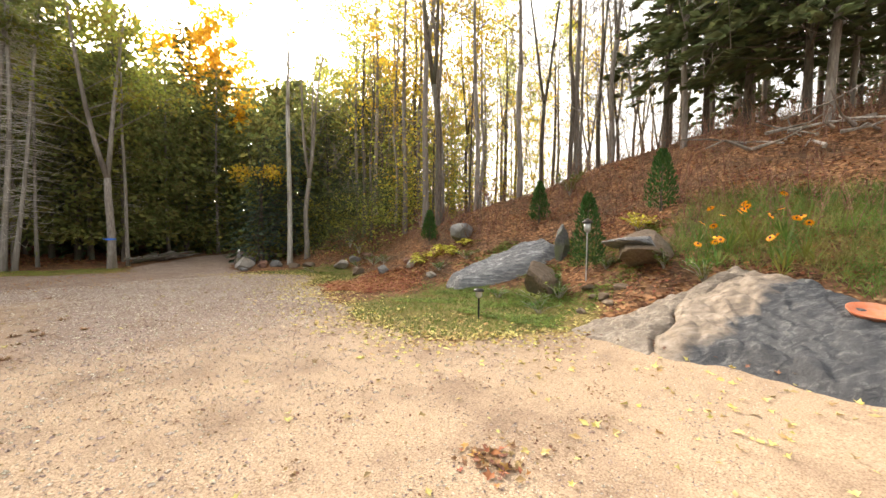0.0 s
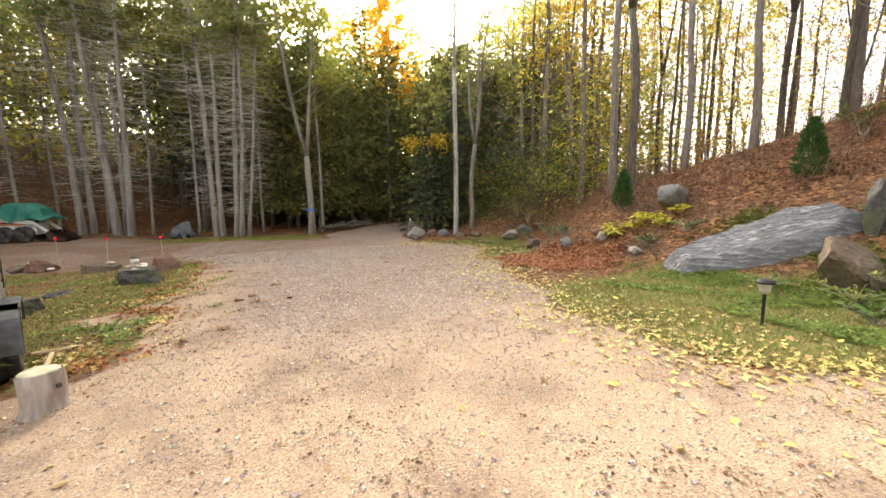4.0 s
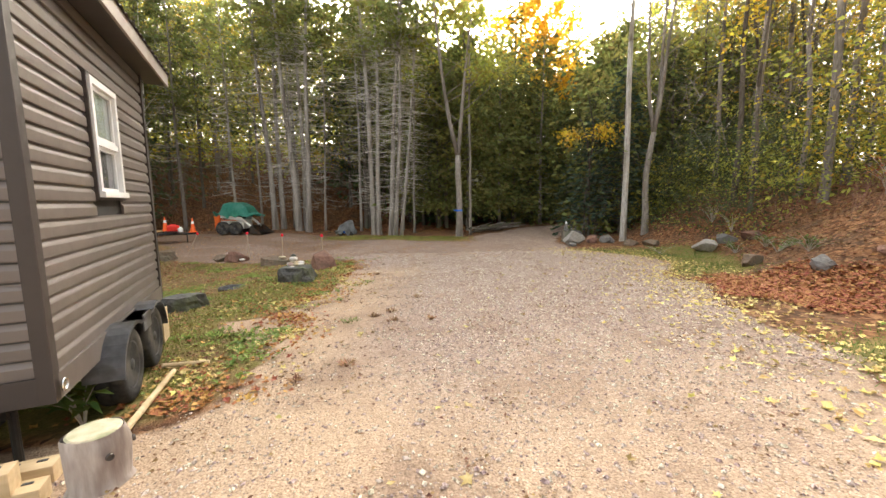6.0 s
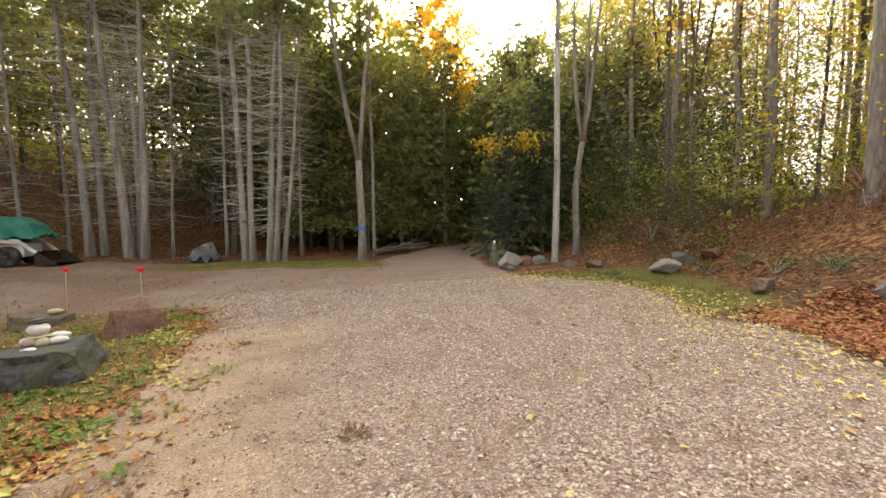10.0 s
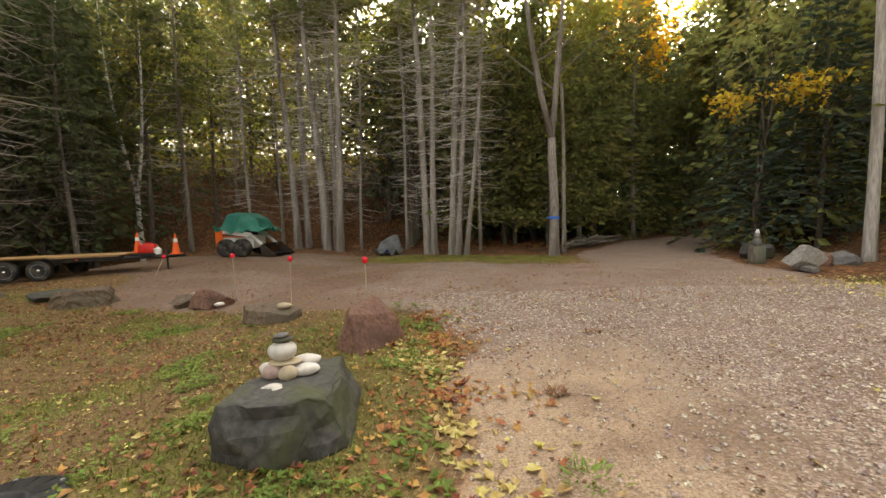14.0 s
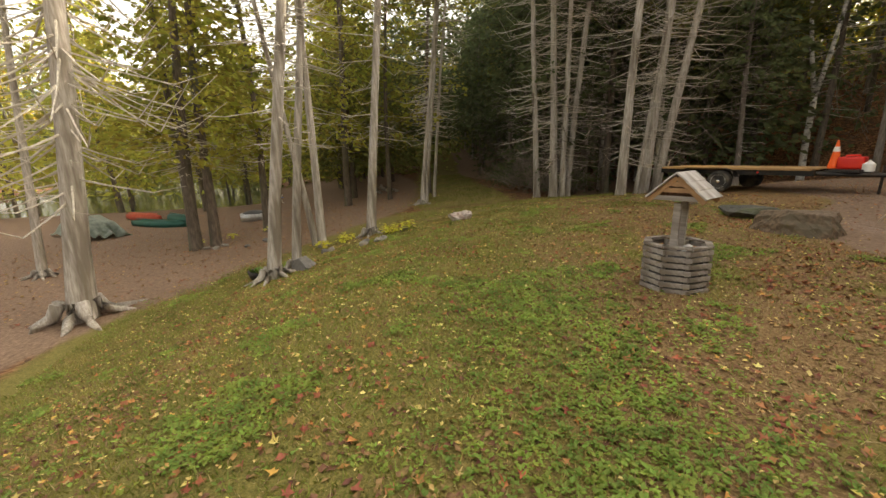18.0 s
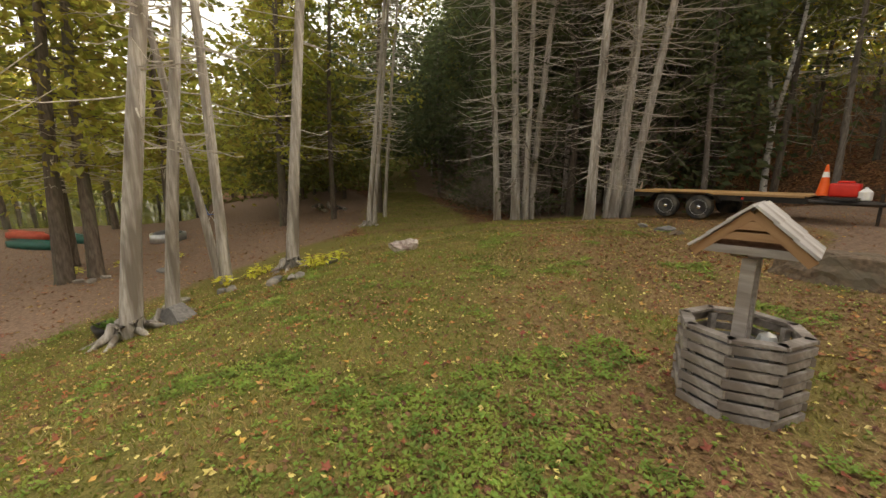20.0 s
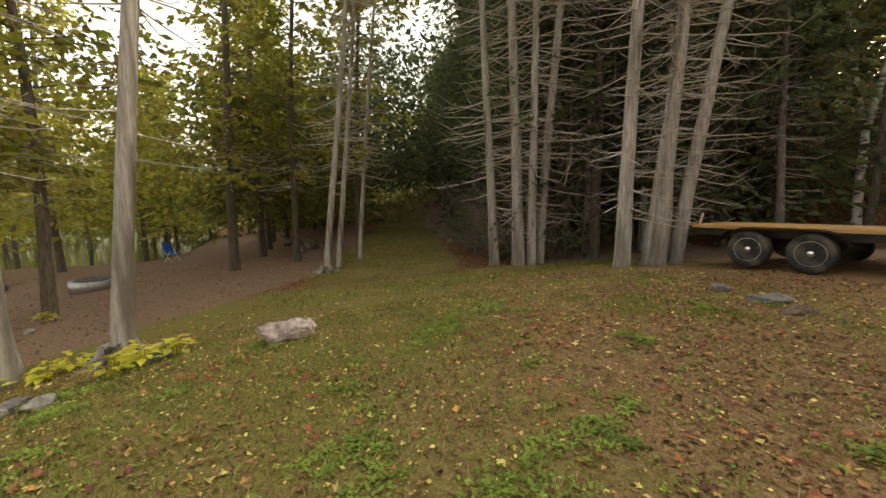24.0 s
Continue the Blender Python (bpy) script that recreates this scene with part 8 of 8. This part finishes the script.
fallen("turning_place_leaves", FALLEN_BROWN, "brown leaf crumbs trodden into the turning place", 9000, (-16, 18.5, 2, 29), lambda x, y: ss(-0.8, 0.6, y - lawn_edge(x)) * (0.2 + 0.8 * patchy(x, y, 0.5, 41)), 0.05, 722)
fallen("turning_place_leaves", FALLEN_ORANGE, "orange leaves over the turning place", 1500, (-16, 18.5, 2, 29), lambda x, y: ss(-0.8, 0.6, y - lawn_edge(x)), 0.06, 723)
fallen("lawn_leaf_drift", FALLEN_RED, "rust-brown leaves drifted over the lawn", 3000, (-15, 11, -3.5, 21), lambda x, y: lawn_at(x, y) * (0.12 + 0.88 * patchy(x, y, 0.8, 33)) * (1 - 0.5 * lush(x, y)), 0.07, 725)
fallen("lawn_leaf_crumbs", FALLEN_YELLOW, "pale crumbs of leaf in the lawn", 9000, (-17, 9.5, -3, 23), lambda x, y: lawn_at(x, y), 0.036, 724)


def blades(name, material, label, count, region, keep, low, high, wide, seed):
    """Single grass blades, leaning every way."""
    rnd = random.Random(seed)
    x0, y0, x1, y1 = region
    v, f, done, tries = [], [], 0, 0
    while done < count and tries < count * 12:
        tries += 1
        x, y = rnd.uniform(x0, x1), rnd.uniform(y0, y1)
        if rnd.random() > keep(x, y):
            continue
        done += 1
        z, h, a = ground_z(x, y) - 0.004, rnd.uniform(low, high), rnd.uniform(0, math.tau)
        lx, ly = rnd.gauss(0, 0.6) * h, rnd.gauss(0, 0.6) * h
        cx, cy = math.cos(a) * wide, math.sin(a) * wide
        b = len(v)
        v += [(x - cx, y - cy, z), (x + cx, y + cy, z), (x + lx, y + ly, z + h)]
        f.append((b, b + 1, b + 2))
    me = bpy.data.meshes.new(name)
    me.from_pydata(v, [], f)
    me.materials.append(material)
    return tagged(link(name, me), label, "grass", kind="stuff")


def turf(x, y):
    return lawn_at(x, y) * (0.10 + 0.90 * lush(x, y))


STRAW = mat("grass_straw", (0.20, 0.135, 0.06), (0.48, 0.37, 0.20), 0.6, 0.75, 0, per=0.4, trans=0.15)
blades("lawn_grass", GRASS, "short green grass of the lawn", 120000, (-17, 9, -2.6, 23), turf, 0.018, 0.06, 0.006, 801)
blades("lawn_straw", STRAW, "dry straw-coloured grass in the lawn", 60000, (-17, 9, -2.6, 23), lambda x, y: lawn_at(x, y) * (1 - 0.6 * lush(x, y)), 0.012, 0.045, 0.005, 806)
blades("verge_grass", GRASS_DEEP, "grass patch beside the drive", 22000, (2.6, 5, 9.5, 21), lambda x, y: lawn_at(x, y), 0.03, 0.09, 0.005, 802)
blades("verge_grass", GRASS, "grass strip along the turning place", 12000, (-8, 23, 3, 29.5), lambda x, y: lawn_at(x, y), 0.03, 0.08, 0.007, 803)
blades("trail_grass", GRASS, "grass on the trail into the wood", 16000, (-46, 15, -18, 25), lambda x, y: lawn_at(x, y), 0.03, 0.1, 0.012, 804)
blades("bed_grass", GRASS_DEEP, "long green grass round the orange flowers", 9000, (6.6, -0.5, 10, 4.4), lambda x, y: lawn_at(x, y), 0.12, 0.4, 0.006, 805)


def clover(name, label, count, region, keep, size, seed):
    """Low broad-leaved weeds in rosettes."""
    rnd = random.Random(seed)
    x0, y0, x1, y1 = region
    sh, done, tries = Shape(), 0, 0
    while done < count and tries < count * 30:
        tries += 1
        x, y = rnd.uniform(x0, x1), rnd.uniform(y0, y1)
        if rnd.random() > keep(x, y):
            continue
        done += 1
        z = ground_z(x, y)
        for k in range(rnd.randint(3, 6)):
            a = rnd.uniform(0, math.tau)
            s = size * rnd.uniform(0.6, 1.3)
            sh.leaf(Vector((x + rnd.gauss(0, 0.02), y + rnd.gauss(0, 0.02), z + rnd.uniform(0.004, 0.03))), Vector((math.cos(a), math.sin(a), rnd.uniform(0, 0.7))), Vector((0, 0, 1)), s, s * 0.65, 0.15)
    return tagged(link(name, sh.mesh(name, CLOVER)), label, "weeds", kind="stuff")


clover("clover_growth", "bright green clover and weeds in patches on the lawn", 17000, (-16, 9, -3, 22), lambda x, y: lawn_at(x, y) * (0.03 + 1.2 * ss(0.25, 0.55, noise.noise(Vector((x * 1.15, y * 1.15, 31))) + 0.45 * noise.noise(Vector((x * 3.5, y * 3.5, 2)))) + 0.9 * math.exp(-((x + 9.1) ** 2 + (y - 15.2) ** 2) * 1.2) + math.exp(-((x + 7.15) ** 2 + (y - 14.8) ** 2) * 1.5)), 0.032, 821)
clover("edge_weeds", "green weeds along the gravel edge", 380, (-4.6, 9, -2.2, 19), lambda x, y: math.exp(-abs(x + 3.05 + 0.3 * math.sin(y * 2.3)) * 3.2) * ss(-0.1, 0.2, noise.noise(Vector((x, y, 13)))), 0.06, 822)
clover("garden_weeds", "leafy green weeds round the garden stones", 6500, (4.6, 4.3, 9.2, 11.5), lambda x, y: ss(-0.2, 0.3, noise.noise(Vector((x, y, 17)))) * ss(10.5, 8.5, y) * ss(-0.2, 0.5, x - right_edge(y)), 0.045, 823)
# tufts that grow through the gravel
rt = random.Random(6)
for i, (x, y, w, g) in enumerate(((-1.78, 10.96, 0.19, 1), (-2.5, 12.47, 0.2, 0), (-1.99, 14.4, 0.26, 1), (-1.24, 11.5, 0.13, 0), (-1.46, 11.21, 0.11, 0), (-1.17, 10.96, 0.12, 0), (-0.84, 12.42, 0.14, 0), (-2.65, 12.07, 0.16, 0), (-0.62, 10.99, 0.1, 0), (-1.9, 15.37, 0.12, 0),
                                  (-1.0, 17.07, 0.16, 0), (-1.5, 9.3, 0.1, 0), (-1.9, 9.0, 0.08, 0), (-3.3, 12.9, 0.25, 1), (-2.61, 10.86, 0.24, 1), (-2.75, 11.3, 0.16, 1), (-3.43, 10.67, 0.25, 1))):
    tf = thing("weed_tuft", at(x, y, i * 50), "small green weed tuft in the gravel" if g else "small dry brown weed tuft in the gravel", "weed", "gravel weeds")
    sh = Shape()
    for k in range(70):
        a, q = rt.uniform(0, math.tau), rt.random() ** 0.7
        p = Vector((w * 0.6 * q * math.cos(a), w * 0.6 * q * math.sin(a), 0.0))
        sh.leaf(p, Vector((math.cos(a + rt.gauss(0, 0.6)), math.sin(a + rt.gauss(0, 0.6)), rt.uniform(0.1, 0.9))), Vector((0, 0, 1)), rt.uniform(0.03, 0.09), rt.uniform(0.008, 0.02), 0.1)
    link("foliage", sh.mesh("foliage", CLOVER if g else FALLEN_BROWN), tf)


def gravel_chips(name, label, count, region, keep, seed, least=0.005, more=0.017):
    """Loose stones, eight-sided, half bedded."""
    rnd = random.Random(seed)
    x0, y0, x1, y1 = region
    v, f, done, tries = [], [], 0, 0
    while done < count and tries < count * 12:
        tries += 1
        x, y = rnd.uniform(x0, x1), rnd.uniform(y0, y1)
        if rnd.random() > keep(x, y):
            continue
        done += 1
        s = least + more * rnd.random() ** 3
        z, a = ground_z(x, y) + s * 0.25, rnd.uniform(0, math.tau)
        ca, sa = math.cos(a), math.sin(a)
        b = len(v)
        lx, ly, lz = s * rnd.uniform(1.0, 1.7), s * rnd.uniform(0.8, 1.1), s * rnd.uniform(0.5, 0.8)
        for px, py, pz in ((lx, 0, 0), (0, ly, 0), (-lx * 0.9, 0, 0), (0, -ly, 0), (lx * 0.3, ly * 0.2, lz), (-lx * 0.4, -ly * 0.2, lz * 0.9)):
            v.append((x + ca * px - sa * py, y + sa * px + ca * py, z + pz))
        f += [(b, b + 1, b + 4), (b + 1, b + 2, b + 5), (b + 1, b + 5, b + 4), (b + 2, b + 3, b + 5), (b + 3, b, b + 4), (b + 3, b + 4, b + 5)]
    me = bpy.data.meshes.new(name)
    me.from_pydata(v, [], f)
    me.materials.append(CHIP)
    return tagged(link(name, me), label, "gravel", kind="stuff")


gravel_chips("gravel_chips", "loose pinkish-grey gravel chips on the drive", 52000, (-3.2, 4.5, 6.0, 20), lambda x, y: cover(x, y)[0] * (0.2 + 0.8 * max(ss(-1.9, -0.1, x) * ss(6.5, 10.5, y), ss(15, 17.5, y))), 901)

gravel_chips("sand_grit", "fine grit and small stones in the tan sand", 20000, (-3.2, 2.0, 4.7, 9.5), lambda x, y: cover(x, y)[0] * (0.3 + 0.7 * patchy(x, y, 1.3, 71)), 902, 0.0035, 0.009)

# dry brush and saplings on the hill
BRUSH = mat("dry_brush", (0.19, 0.10, 0.07), (0.32, 0.18, 0.12), 0.05, 0.9, 0, per=0.4)
rb3, bs = random.Random(44), Shape()
n = 0
while n < 4200:
    x, y = rb3.uniform(8, 24), rb3.uniform(-8, 24)
    if x < foot(y) + 2.2 or rb3.random() > 0.25 + 0.75 * patchy(x, y, 0.4, 9):
        continue
    n += 1
    h, z = rb3.uniform(0.3, 1.0), ground_z(x, y)
    tip = Vector((x + rb3.gauss(0, 0.2), y + rb3.gauss(0, 0.2), z + h))
    bs.tube([(x, y, z - 0.02), tip], [0.009, 0.003], 3, False)
    for k in range(5):
        q = Vector((x, y, z)).lerp(tip, rb3.uniform(0.4, 1))
        bs.leaf(q, Vector((rb3.gauss(0, 1), rb3.gauss(0, 1), 0.6)), Vector((0, 0, 1)), rb3.uniform(0.05, 0.14), 0.03)
tagged(link("hill_brush", bs.mesh("hill_brush", BRUSH)), "dry reddish-brown brush on the hillside", "brush", kind="stuff")
